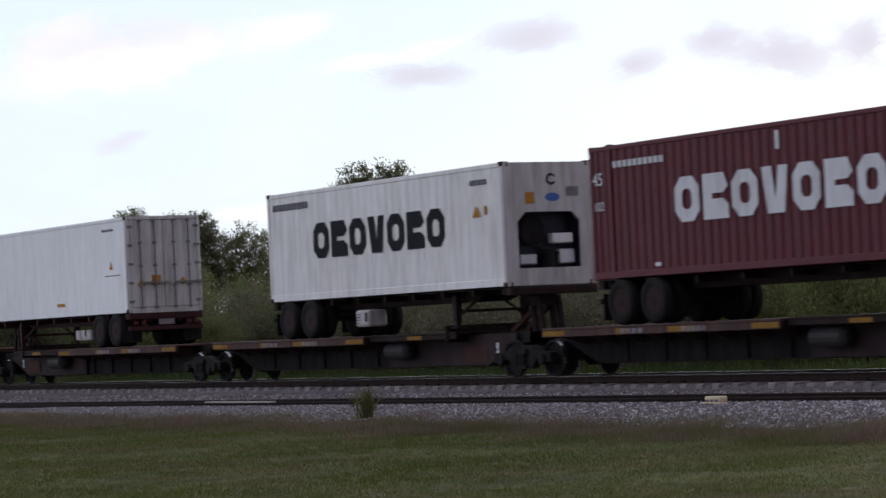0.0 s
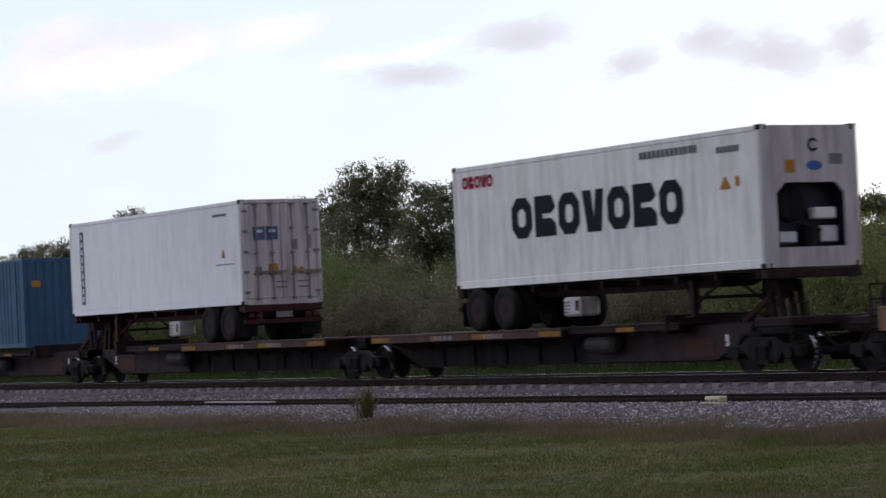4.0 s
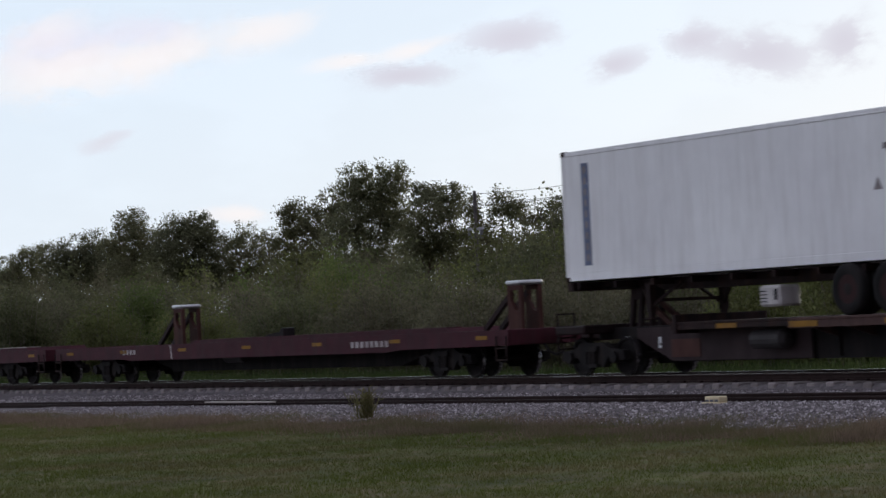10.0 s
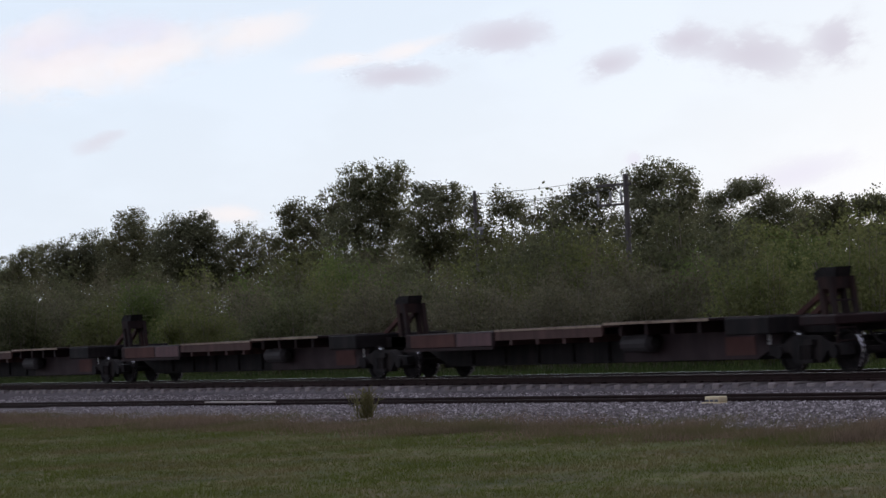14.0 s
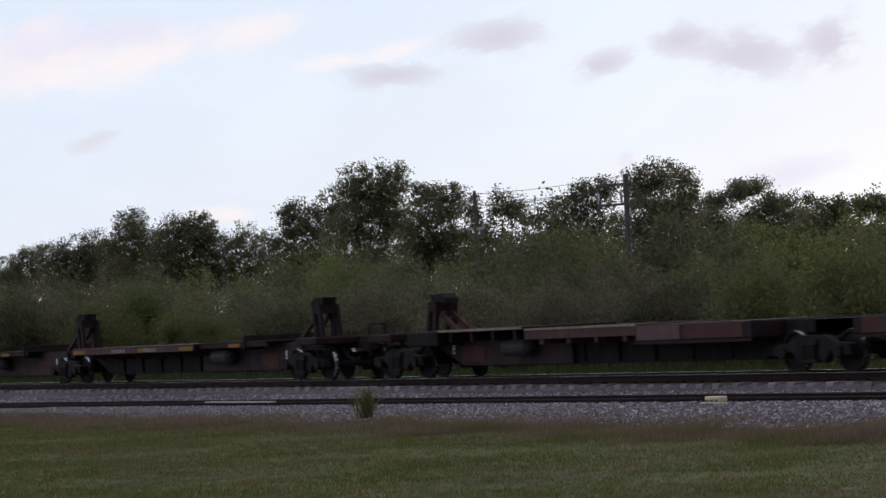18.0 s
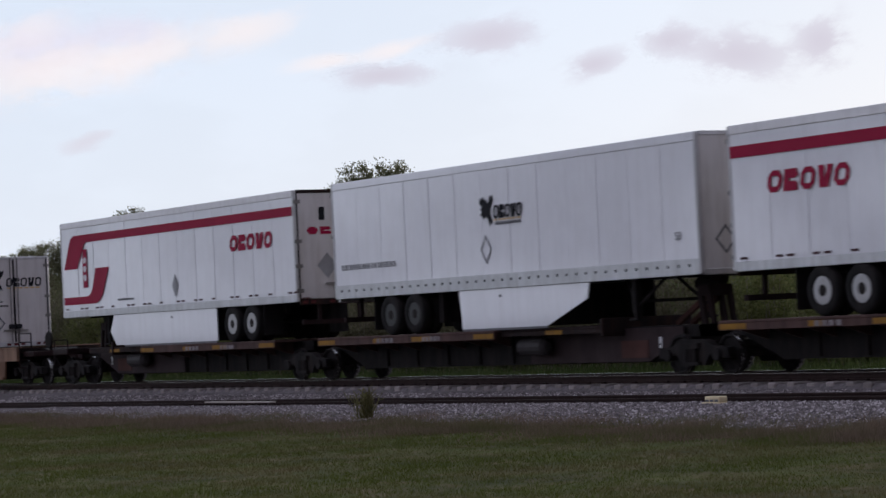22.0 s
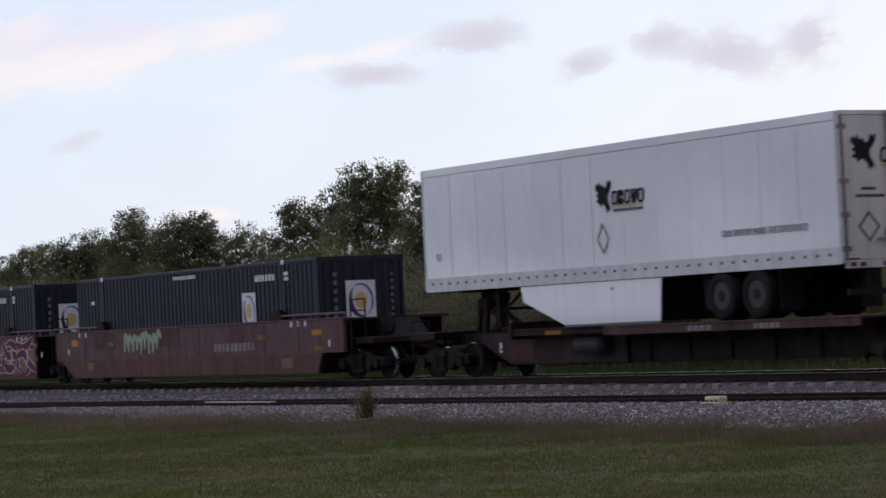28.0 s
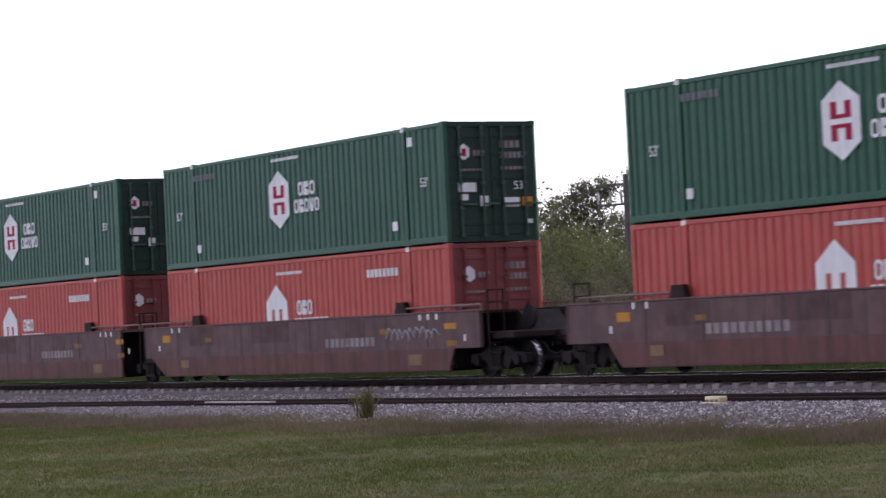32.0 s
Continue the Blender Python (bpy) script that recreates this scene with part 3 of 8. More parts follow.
def stones():
    """Loose ballast stones over the stretch that lies before the camera."""
    rng = np.random.default_rng(4)
    base = np.array([(1, 0, 0), (-1, 0, 0), (0, 1, 0), (0, -1, 0), (0, 0, 1), (0, 0, -1)], float)
    tri = np.array([(0, 2, 4), (2, 1, 4), (1, 3, 4), (3, 0, 4), (2, 0, 5), (1, 2, 5), (3, 1, 5), (0, 3, 5)])
    pts = []
    for x0, x1, y0, y1, n in ((-72, -26, 24.3, 28.95, 70000), (-84, -32, 30.8, 32.7, 30000)):
        x, y = rng.uniform(x0, x1, n), rng.uniform(y0, y1, n)
        keep = (y > 24.75 + 0.35 * np.sin(x * 0.7) * np.sin(x * 0.23) + rng.uniform(-0.5, 0.5, n))
        pts.append(np.stack([x, y], 1)[keep])
    pts = np.concatenate(pts)
    n = len(pts)
    z = bed_height(pts[:, 0], pts[:, 1])
    size = rng.uniform(0.024, 0.056, n)
    v = base[None] * size[:, None, None] * rng.uniform(0.6, 1.2, (n, 6, 1))
    a = rng.uniform(0, 6.28, n)
    c, s = np.cos(a)[:, None], np.sin(a)[:, None]
    b = rng.uniform(0, 3.14, n)
    cb, sb = np.cos(b)[:, None], np.sin(b)[:, None]
    x, y, zz = v[..., 0], v[..., 1], v[..., 2]
    y, zz = y * cb - zz * sb, y * sb + zz * cb
    x, y = x * c - y * s, x * s + y * c
    v = np.stack([x + pts[:, :1], y + pts[:, 1:], zz * 0.8 + z[:, None] + 0.008], 2).reshape(-1, 3)
    f = (tri[None] + (np.arange(n) * 6)[:, None, None]).reshape(-1, 3)
    ob = scatter_mesh("ballast_stones", v.tolist(), f.tolist(), M_STONE)
    tagged(ob, "loose grey ballast stones beside the rails", "ballast stones", kind="stuff")


def blades(name, xy, heights, mat, label, category, seed, width=0.012, lean=0.5, per=4, spread=0.05):
    """Tufts of tapered blades at the given places."""
    rng = np.random.default_rng(seed)
    n = len(xy) * per
    base = np.repeat(xy, per, 0) + rng.normal(0, spread, (n, 2))
    h = np.repeat(heights, per) * rng.uniform(0.5, 1.2, n)
    z = np.where((base[:, 1] > 24.2) & (base[:, 1] < 37.8), bed_height(base[:, 0], base[:, 1]), 0.0)
    a = rng.uniform(0, 6.28, n)
    dx, dy = np.cos(a) * width / 2, np.sin(a) * width / 2
    t = rng.normal(0, lean, (n, 2)) * h[:, None]
    p0 = np.stack([base[:, 0] - dx, base[:, 1] - dy, z - 0.01], 1)
    p1 = np.stack([base[:, 0] + dx, base[:, 1] + dy, z - 0.01], 1)
    p2 = np.stack([base[:, 0] + t[:, 0], base[:, 1] + t[:, 1], z + h], 1)
    v = np.stack([p0, p1, p2], 1).reshape(-1, 3)
    f = np.arange(n * 3).reshape(-1, 3)
    ob = scatter_mesh(name, v.tolist(), f.tolist(), mat)
    tagged(ob, label, category, kind="stuff")


def grass():
    rng = np.random.default_rng(11)
    n = 60000
    y = 10.5 + 15.8 * rng.random(n) ** 0.8
    x = -y * rng.uniform(1.05, 2.75, n)
    blades("lawn_grass", np.stack([x, y], 1), rng.uniform(0.02, 0.06, n) * (1 + 0.3 * np.sin(x * 1.9 + np.sin(y * 2.3)) * np.sin(y * 0.9 + x * 0.6) + 0.25 * np.sin(x * 0.83 + 1.3 * np.sin(y * 1.1 + x * 0.37))), M_GRASS, "short mown green and tan grass", "grass", 1, width=0.011, lean=0.7)
    n = 26000
    y = 22.95 + rng.normal(0.5, 0.75, n)
    x = rng.uniform(-80, -27, n)
    w = 0.35 + 0.3 * np.sin(x * 0.9) * np.sin(x * 0.31 + 1) + 0.35 * np.sin(x * 3.1 + 2 * y) * np.sin(x * 1.7) + rng.uniform(-0.2, 0.3, n)
    y = y + 0.5 * np.sin(x * 0.45) * np.sin(x * 1.3) + 0.35 * np.sin(x * 2.7) * np.sin(x * 0.9 + 2)
    blades("dry_grass", np.stack([x, y], 1), 0.05 + 0.20 * np.clip(w, 0, 1) ** 1.5, M_DRY, "taller dry brown grass along the ballast edge", "grass", 2, width=0.012, lean=0.5)
    n = 5000
    y = 24.4 + np.abs(rng.normal(0, 0.75, n))
    x = rng.uniform(-80, -27, n)
    keep = rng.random(n) < 0.35 + 0.65 * np.sin(x * 0.8 + 1.7 * np.sin(x * 0.21)) ** 2
    blades("creeping_grass", np.stack([x, y], 1)[keep], rng.uniform(0.04, 0.13, int(keep.sum())), M_DRY, "thin dry grass creeping over the stones", "grass", 5, width=0.011, lean=0.7, spread=0.12)
    n = 9000
    y = rng.uniform(37.2, 45, n)
    x = -y * rng.uniform(0.95, 2.8, n)
    blades("trackside_weeds", np.stack([x, y], 1), rng.uniform(0.15, 0.55, n), M_RANK, "rank green weeds beyond the track", "weeds", 3, width=0.05, lean=0.45, per=5, spread=0.15)


def weed_clump(x, y, h, n, label):
    """Upright stalks with narrow leaves, thickest near the foot."""
    rng = np.random.default_rng(int(-x * 10))
    w = empty("weed", label, "weed")
    w.matrix_basis = pose(x, y, float(bed_height(x, y)))
    bm = bmesh.new()
    tips = []
    for k in range(34):
        a, r0, r = rng.uniform(0, 6.28), rng.uniform(0, 0.2), rng.uniform(0.05, 0.38)
        p, q = Vector((r0 * math.cos(a), r0 * math.sin(a), -0.03)), Vector((r * math.cos(a), r * math.sin(a), h * rng.uniform(0.45, 1.0)))
        beam(bm, p, q, 0.008, 0.008)
        tips.append((p, q))
    tagged(part("stem", bm, M_WEED, w), kind="stuff")
    v, f = [], []
    for k in range(n):
        p, q = tips[k % len(tips)]
        c = p.lerp(q, rng.random() ** 1.3)
        d = Vector((*rng.normal(0, 0.7, 2), 0.8)).normalized()
        e = d.cross(Vector(rng.normal(0, 1, 3))).normalized()
        s = rng.uniform(0.03, 0.10)
        i = len(v)
        v += [tuple(c), tuple(c + d * s + e * s * 0.12), tuple(c + d * s * 2), tuple(c + d * s - e * s * 0.12)]
        f.append((i, i + 1, i + 2, i + 3))
    scatter_mesh("foliage", v, f, M_WEED, w)


# ---- trees ----
ACROSS, AWAY = Vector((0.5, 0.866, 0)), Vector((-0.866, 0.5, 0))     # across and along the camera's line of sight


def oak(x, y, fill, mat, lobes):
    """A tree with a forked trunk; its crown is a set of uneven lobes (offset, height, half width, half height) of small
    leafy clumps, shaped to fit the camera's view.
    """
    rng = np.random.default_rng(int(-x * 7 + y))
    t = tagged(new("tree"), "dark broad-leaved tree with an uneven crown" if fill > 0.9 else "broad-leaved tree with a thin open crown", "tree", "trees behind the track")
    t.empty_display_size = 0.5
    t.matrix_basis = pose(x, y, 0)
    top = max(z + h for _, z, _, h in lobes)
    bm = bmesh.new()
    fork = [Vector((0, 0, -0.2))]
    for k in range(3):
        fork.append(fork[-1] + Vector((rng.normal(0, 0.15), rng.normal(0, 0.15), top * 0.17)))
    r = 0.016 * top
    for k in range(3):
        tube(bm, fork[k], fork[k + 1], r * (1 - k * 0.2), r * (0.8 - k * 0.2), n=8, caps=False)
    V = []
    for s, z, a, h in lobes:
        deep = rng.uniform(-1.2, 1.2)
        c = ACROSS * s + AWAY * deep + Vector((0, 0, z))
        foot = fork[3 if z > top * 0.6 else 2]
        mid = (foot + c) * 0.5 + Vector((0, 0, -0.03 * top))
        tube(bm, foot, mid, r * 0.34, r * 0.2, n=6, caps=False)
        tube(bm, mid, c, r * 0.2, r * 0.08, n=5, caps=False)
        for k in range(7):
            d = Vector(rng.normal(0, 1, 3)).normalized()
            q = c + ACROSS * (d.x * a * 0.9) + AWAY * (d.y * a * 0.9) + Vector((0, 0, d.z * h * 0.9))
            tube(bm, c, q, r * 0.07, r * 0.02, n=4, caps=False)
        for k in range(int(38 * fill * a * h) + 6):
            d = rng.normal(0, 1, 3)
            d /= np.linalg.norm(d)
            f = rng.uniform(0.0, 1.0) ** 0.5 * (1.12 if k % 8 == 0 else 1.04)
            p = np.array(c) + np.array(ACROSS) * d[0] * a * f + np.array(AWAY) * d[1] * a * f + np.array((0, 0, d[2] * h * f))
            m = 62
            V.append(p + np.clip(rng.normal(0, 1, (m, 3)), -1.7, 1.7) * rng.uniform(0.12, 0.28) * np.array((1, 1, 0.85)))
    P = np.concatenate(V)
    v, f = leaf_faces(rng, P, 0.068)
    part("trunk", mesh_of(bm, "trunk", M_BARK), None, t)
    me = bpy.data.meshes.new("crown")
    me.from_pydata(v.tolist(), [], f.tolist())
    me.materials.append(mat)
    part("crown", me, None, t)


def leaf_faces(rng, P, size):
    """A kite-shaped leaf at each point, turned at random."""
    n = len(P)
    a = rng.normal(0, 1, (n, 3))
    a /= np.linalg.norm(a, axis=1)[:, None]
    b = rng.normal(0, 1, (n, 3))
    b -= a * (a * b).sum(1)[:, None]
    b /= np.linalg.norm(b, axis=1)[:, None]
    s = (size * rng.uniform(0.5, 1.3, n))[:, None]
    q = np.stack([P - a * s, P + b * s * 0.6, P + a * s, P - b * s * 0.6], 1)
    return q.reshape(-1, 3), np.arange(n * 4).reshape(-1, 4)


def bush_parts(seed, h, spread, clumps, per, leaf, bare, mat):
    """Many slender stems fanning up from the ground, with leafy sprays along their upper parts."""
    rng = np.random.default_rng(seed)
    bm = bmesh.new()
    V = []
    for k in range(clumps):
        a, r = rng.uniform(0, 6.28), spread * math.sqrt(rng.random())
        z = h * (1 - 0.45 * (r / spread) ** 2) * rng.uniform(0.72, 1.06)
        foot, head = Vector((r * 0.45 * math.cos(a), r * 0.45 * math.sin(a), -0.15)), Vector((r * math.cos(a), r * math.sin(a), z))
        mid = foot.lerp(head, 0.5) + Vector((*rng.normal(0, 0.15, 2), 0.1))
        tube(bm, foot, mid, 0.022, 0.016, n=4, caps=False)
        tube(bm, mid, head, 0.016, 0.006, n=4, caps=False)
        for j in range(per):
            t = rng.uniform(bare, 1.0) ** 0.8
            c = (foot.lerp(mid, t * 2) if t < 0.5 else mid.lerp(head, t * 2 - 1)) + Vector(rng.normal(0, 0.22, 3))
            V.append(np.array(c) + rng.normal(0, 1, (30, 3)) * rng.uniform(0.12, 0.26))
    v, f = leaf_faces(rng, np.concatenate(V), leaf)
    me = bpy.data.meshes.new("foliage")
    me.from_pydata(v.tolist(), [], f.tolist())
    me.materials.append(mat)
    return mesh_of(bm, "stem", M_TWIG), me


def shrub(kind, label, x, y, turn, scale):
    t = tagged(new("shrub"), label, "shrub", "shrubs behind the track")
    t.empty_display_size = 0.5
    t.matrix_basis = pose(x, y, 0, 0, 0, turn)
    t.scale = (scale, scale, scale)
    part("stem", kind[0], None, t)
    part("foliage", kind[1], None, t)


BUSHES = [bush_parts(50, 4.0, 2.3, 50, 13, 0.06, 0.05, M_LEAF_LIGHT), bush_parts(51, 4.0, 2.2, 50, 13, 0.06, 0.05, M_LEAF_SHRUB), bush_parts(52, 4.0, 2.4, 52, 11, 0.06, 0.08, M_LEAF_BROWN), bush_parts(53, 4.2, 2.1, 50, 13, 0.06, 0.05, M_LEAF_FRESH)]
SHRUB_H = [4.9, 4.8, 4.6, 3.6, 4.2, 3.7, 3.4, 4.6, 4.1, 3.7, 4.0, 4.7, 4.0, 3.7, 4.0, 3.7, 3.6, 4.2, 3.5, 4.1, 3.6, 3.5, 3.3, 4.2, 3.5, 3.8, 3.5, 4.0, 3.7, 3.8]
SHRUB_KIND = [1, 2, 1, 0, 3, 1, 0, 2, 3, 1, 0, 3, 2, 1, 0, 2, 0, 1, 2, 2, 1, 2, 3, 1, 0, 3, 3, 0, 1, 3]


# ---- railway wheels and trucks ----
WHEEL_R = 0.42
WHEELSETS = []


def wheelset_mesh():
    bm = bmesh.new()
    for s in (-1, 1):
        prof = [(0.10, 0.66), (0.12, 0.70), (0.30, 0.715), (0.36, 0.69), (0.445, 0.69), (0.445, 0.71), (0.425, 0.72), (0.42, 0.82), (0.37, 0.82), (0.34, 0.775), (0.16, 0.765), (0.13, 0.84), (0.085, 0.85)]
        lathe(bm, [(r, s * h) for r, h in prof], 22)
    tube(bm, (0, -0.95, 0), (0, 0.95, 0), 0.075, n=10)
    return mesh_of(bm, "wheelset", M_BLACK)


def tread_mesh():
    bm = bmesh.new()
    lathe(bm, [(0.42, -0.722), (0.423, -0.73), (0.422, -0.81), (0.418, -0.822)], 24, caps=False)
    return mesh_of(bm, "wheel_tread", M_TREAD, True)


def side_frame_mesh():
    bm = bmesh.new()
    pts = [(-1.25, 0.36), (-1.22, 0.56), (-0.72, 0.60), (-0.42, 0.74), (0.42, 0.74), (0.72, 0.60), (1.22, 0.56), (1.25, 0.36), (1.02, 0.34), (0.62, 0.44), (0.40, 0.20), (-0.40, 0.20), (-0.62, 0.44), (-1.02, 0.34)]
    prism(bm, pts, -0.09, 0.09)
    for x in (-0.89, 0.89):
        tube(bm, (x, -0.16, 0.42), (x, 0.12, 0.42), 0.13, n=12)
    for x in (-0.14, 0, 0.14):
        tube(bm, (x, -0.14, 0.27), (x, -0.14, 0.55), 0.06, n=8)
    box(bm, -0.3, 0.3, -0.2, 0.1, 0.2, 0.27)
    box(bm, -0.28, 0.28, -0.18, 0.1, 0.55, 0.66)
    return mesh_of(bm, "side_frame", M_BLACK)


def bolster_mesh():
    bm = bmesh.new()
    bbox(bm, -0.22, 0.22, -1.1, 1.1, 0.42, 0.7, 0.03)
    tube(bm, (0, 0, 0.68), (0, 0, 0.86), 0.24, n=14)
    beam(bm, (-0.62, -1.05, 0.5), (-0.62, 1.05, 0.5), 0.1, 0.16)
    beam(bm, (0.62, -1.05, 0.5), (0.62, 1.05, 0.5), 0.1, 0.16)
    return mesh_of(bm, "truck", M_BLACK)


ME_WHEELSET, ME_TREAD, ME_SIDE, ME_BOLSTER = wheelset_mesh(), tread_mesh(), side_frame_mesh(), bolster_mesh()


def truck(parent, x):
    t = part("truck", ME_BOLSTER, None, parent, at=(x, 0, -LIFT))
    part("side_frame", ME_SIDE, None, t, at=(0, -1.02, 0))
    part("side_frame", ME_SIDE, None, t, at=(0, 1.02, 0, 0, 0, 180))
    for k, dx in enumerate((-0.89, 0.89)):
        w = part("wheelset", ME_WHEELSET, None, t, at=(dx, 0, WHEEL_R))
        WHEELSETS.append((w, dx))
        for turn in (0, 180):
            part("wheel_tread", ME_TREAD, None, t, at=(dx, 0, WHEEL_R, 0, 0, turn), label="bright worn wheel tread")
    return t


def coupler(bm, x, s):
    """A knuckle coupler pointing along s at height 0.88."""
    beam(bm, (x, 0, 0.86), (x + s * 0.75, 0, 0.86), 0.16, 0.2)
    box(bm, min(x + s * 0.6, x + s * 0.95), max(x + s * 0.6, x + s * 0.95), -0.16, 0.16, 0.7, 1.02)


def air_hose(bm, x, s):
    pts = [(x, -0.45, 0.75), (x + s * 0.25, -0.42, 0.5), (x + s * 0.5, -0.38, 0.42), (x + s * 0.75, -0.36, 0.5)]
    for p, q in zip(pts, pts[1:]):
        tube(bm, p, q, 0.03, n=6)


def hitch(parent, x, s, top, mat):
    """A trailer hitch: two pairs of leaning legs, a jawed plate on top and a strut that leans towards -s."""
    bm = bmesh.new()
    prism(bm, [(x - s * 0.13, top - 0.40), (x + s * 0.28, top - 0.40), (x + s * 0.28, top - 0.16), (x - s * 0.13, top - 0.16)], -0.30, 0.30)
    h = part("trailer_hitch", bm, mat, parent, "rusty dark steel trailer hitch stand")
    for y in (-0.26, 0.26):
        for foot, head in (((-0.02, 0.14), (-0.02, -0.13)), ((0.34, 0.44), (0.30, 0.15))):
            bm = bmesh.new()
            prism(bm, [(x + s * foot[0], 0.95), (x + s * foot[1], 0.95), (x + s * head[0], top - 0.162), (x + s * head[1], top - 0.162)], y - 0.05, y + 0.05)
            part("leg", bm, mat, h)
    bm = bmesh.new()
    prism(bm, [(x - s * 0.36, top - 0.22), (x + s * 0.30, top - 0.16), (x + s * 0.36, top + 0.03), (x + s * 0.24, top + 0.02), (x + s * 0.14, top - 0.05), (x + s * 0.06, top - 0.05), (x, top + 0.03), (x - s * 0.16, top + 0.03), (x - s * 0.36, top - 0.08)], -0.2, 0.2)
    part("hitch_plate", bm, M_BLACK, h, "black greasy hitch plate")
    for y in (-0.2, 0.2):
        bm = bmesh.new()
        beam(bm, (x - s * 1.05, y, 1.0), (x - s * 0.02, y * 0.8, top - 0.42), 0.09, 0.11)
        part("strut", bm, M_HITCH, h, "rust-red leaning strut")
    return h


# ---- spine cars: one platform between two trucks ----
def spine_car(ur, uf, flip=False, style="a", first=False, last=False, loaded=True, tag=0, hitch_top=1.97, number=True):
    """A platform from the truck at ur (behind) to the truck at uf (ahead); flip: its hitch stands over the hind truck."""
    L = uf - ur
    label = ("empty " if not loaded else "") + ("articulated spine car platform, oxide brown with worn edges" if style == "a" else "articulated spine car platform, dark brown with rusty deck panels")
    car = mover(empty("spine_car", label, "rail car", "spine cars of the train"), ur)
    fx = (lambda x: L - x) if flip else (lambda x: x)
    s = -1 if flip else 1

    def span(a, b):
        return (min(fx(a), fx(b)), max(fx(a), fx(b)))
    # centre sill, deep between the trucks
    bm = bmesh.new()
    prism(bm, [(-0.6, 0.72), (0.95, 0.72), (2.3, 0.2), (L - 2.3, 0.2), (L - 0.95, 0.72), (L + 0.6, 0.72), (L + 0.6, 0.98), (-0.6, 0.98)], -0.5, 0.5)
    for k in range(1, 9):
        x = 2.0 + k * (L - 4.0) / 9
        box(bm, x - 0.02, x + 0.02, -0.56, 0.56, 0.24, 0.94)
    # Black stands in for the shade that the decks throw on the sill
    sill = part("centre_sill", bm, M_BLACK, car)
    bm = bmesh.new()
    prism(bm, [(fx(L - 7.2), 0.22), (fx(L - 2.35), 0.22), (fx(L - 1.05), 0.72), (fx(L - 1.05), 0.95), (fx(L - 7.2), 0.95)], -0.6, -0.56)
    part("sill_web", bm, M_WEB, sill, "dull greyish brown side plate")
    bm = bmesh.new()
    a, b = span(L - 7.2, L - 1.9)
    box(bm, a, b, -0.615, -0.6, 0.56, 0.60)
    part("weld_strip", bm, M_WEB, sill)
    if tag:
        a, b = span(L - 5.6, L - 1.9)
        fat_tag(sill, a, b, 0.22, 0.76, 6, M_SPRAY_DULL, 9, -0.617)
    else:
        bm = bmesh.new()
        a, b = span(L - 3.4, L - 2.35)
        rect(bm, a, b, 0.30, 0.68, -0.616)
        part("patch_panel", bm, M_RUSTY, sill, "paler primer patch")
        bm = bmesh.new()
        rect(bm, fx(L - 1.9) - 0.05, fx(L - 1.9) + 0.05, 0.5, 0.74, -0.602)
        part("mark", bm, M_INK_WHITE, sill)
    if style == "a":
        a, b = span(1.25, 10.1)
        bm = bmesh.new()
        bbox(bm, a, b, -1.33, 1.33, 0.97, 1.03, 0.012)
        for y in (-1.33, 1.27):
            box(bm, a, b, y, y + 0.06, 0.83, 0.97)
        for k in range(8):
            x = a + (b - a) * (k + 0.5) / 8
            prism_x(bm, [(-1.3, 0.97), (1.3, 0.97), (1.3, 0.86), (0.5, 0.62), (-0.5, 0.62), (-1.3, 0.86)], x - 0.03, x + 0.03)
        deck = part("deck", bm, M_DECK, car, "rusty brown steel wheel deck")
        bm = bmesh.new()
        n = 9
        for k in (0, 3, 5, 8) if number else ():
            p = a + (b - a) * k / n
            rect(bm, p + 0.05, p + (0.95 if k != 3 else 0.6), 0.85, 0.965, -1.335)
        if number:
            part("reflective_strip", bm, M_YELLOW, deck, "yellow painted edge strip")
        bm = bmesh.new()
        bars(bm, a + (b - a) * 0.36, a + (b - a) * 0.36 + 0.9, 0.85, 0.96, 4, -1.336)
        bars(bm, a + (b - a) * 0.62, a + (b - a) * 0.62 + 0.9, 0.85, 0.96, 5, -1.336)
        part("reporting_mark", bm, M_FADED, deck)
        a, b = span(10.1, 14.4)
        bm = bmesh.new()
        bbox(bm, a, b, -1.15, 1.15, 0.98, 1.04, 0.012)
        box(bm, a, b, -1.15, -1.09, 0.88, 0.98)
        box(bm, a, b, 1.09, 1.15, 0.88, 0.98)
        part("walkway_deck", bm, M_STEEL, car)
        bm = bmesh.new()
        p = fx(12.4)
        rect(bm, p - 0.35, p + 0.35, 0.88, 0.98, -1.155)
        part("reflective_strip", bm, M_YELLOW, car)
        bm = bmesh.new()
        p = fx(L - 3.3)
        bbox(bm, p - 0.06, p + 0.06, -1.2, 1.2, 0.8, 1.2, 0.02)
        part("cross_bearer", bm, M_STEEL, car)
        hitch(car, fx(L - 0.75), s, hitch_top, M_SPINE)
    else:
        a, b = span(1.6, 5.8)
        bm = bmesh.new()
        bbox(bm, a, b, -1.33, 1.33, 0.66, 1.02, 0.03)
        deck = part("deck", bm, M_SPINE, car, "brown box deck with rusty panels")
        bm = bmesh.new()
        rect(bm, *span(1.9, 4.0), 0.69, 0.99, -1.335)
        part("side_panel", bm, M_RUSTY, deck, "orange rust side panel")
        bm = bmesh.new()
        rect(bm, *span(4.1, 5.7), 0.69, 0.99, -1.335)
        part("side_panel", bm, M_WELL, deck)
        a, b = span(5.8, 10.3)
        bm = bmesh.new()
        bbox(bm, a, b, -1.30, 1.30, 0.99, 1.05, 0.012)
        for y in (-1.30, 1.24):
            box(bm, a, b, y, y + 0.06, 0.80, 0.99)
        for k in range(4):
            x = a + (b - a) * (k + 0.6) / 4
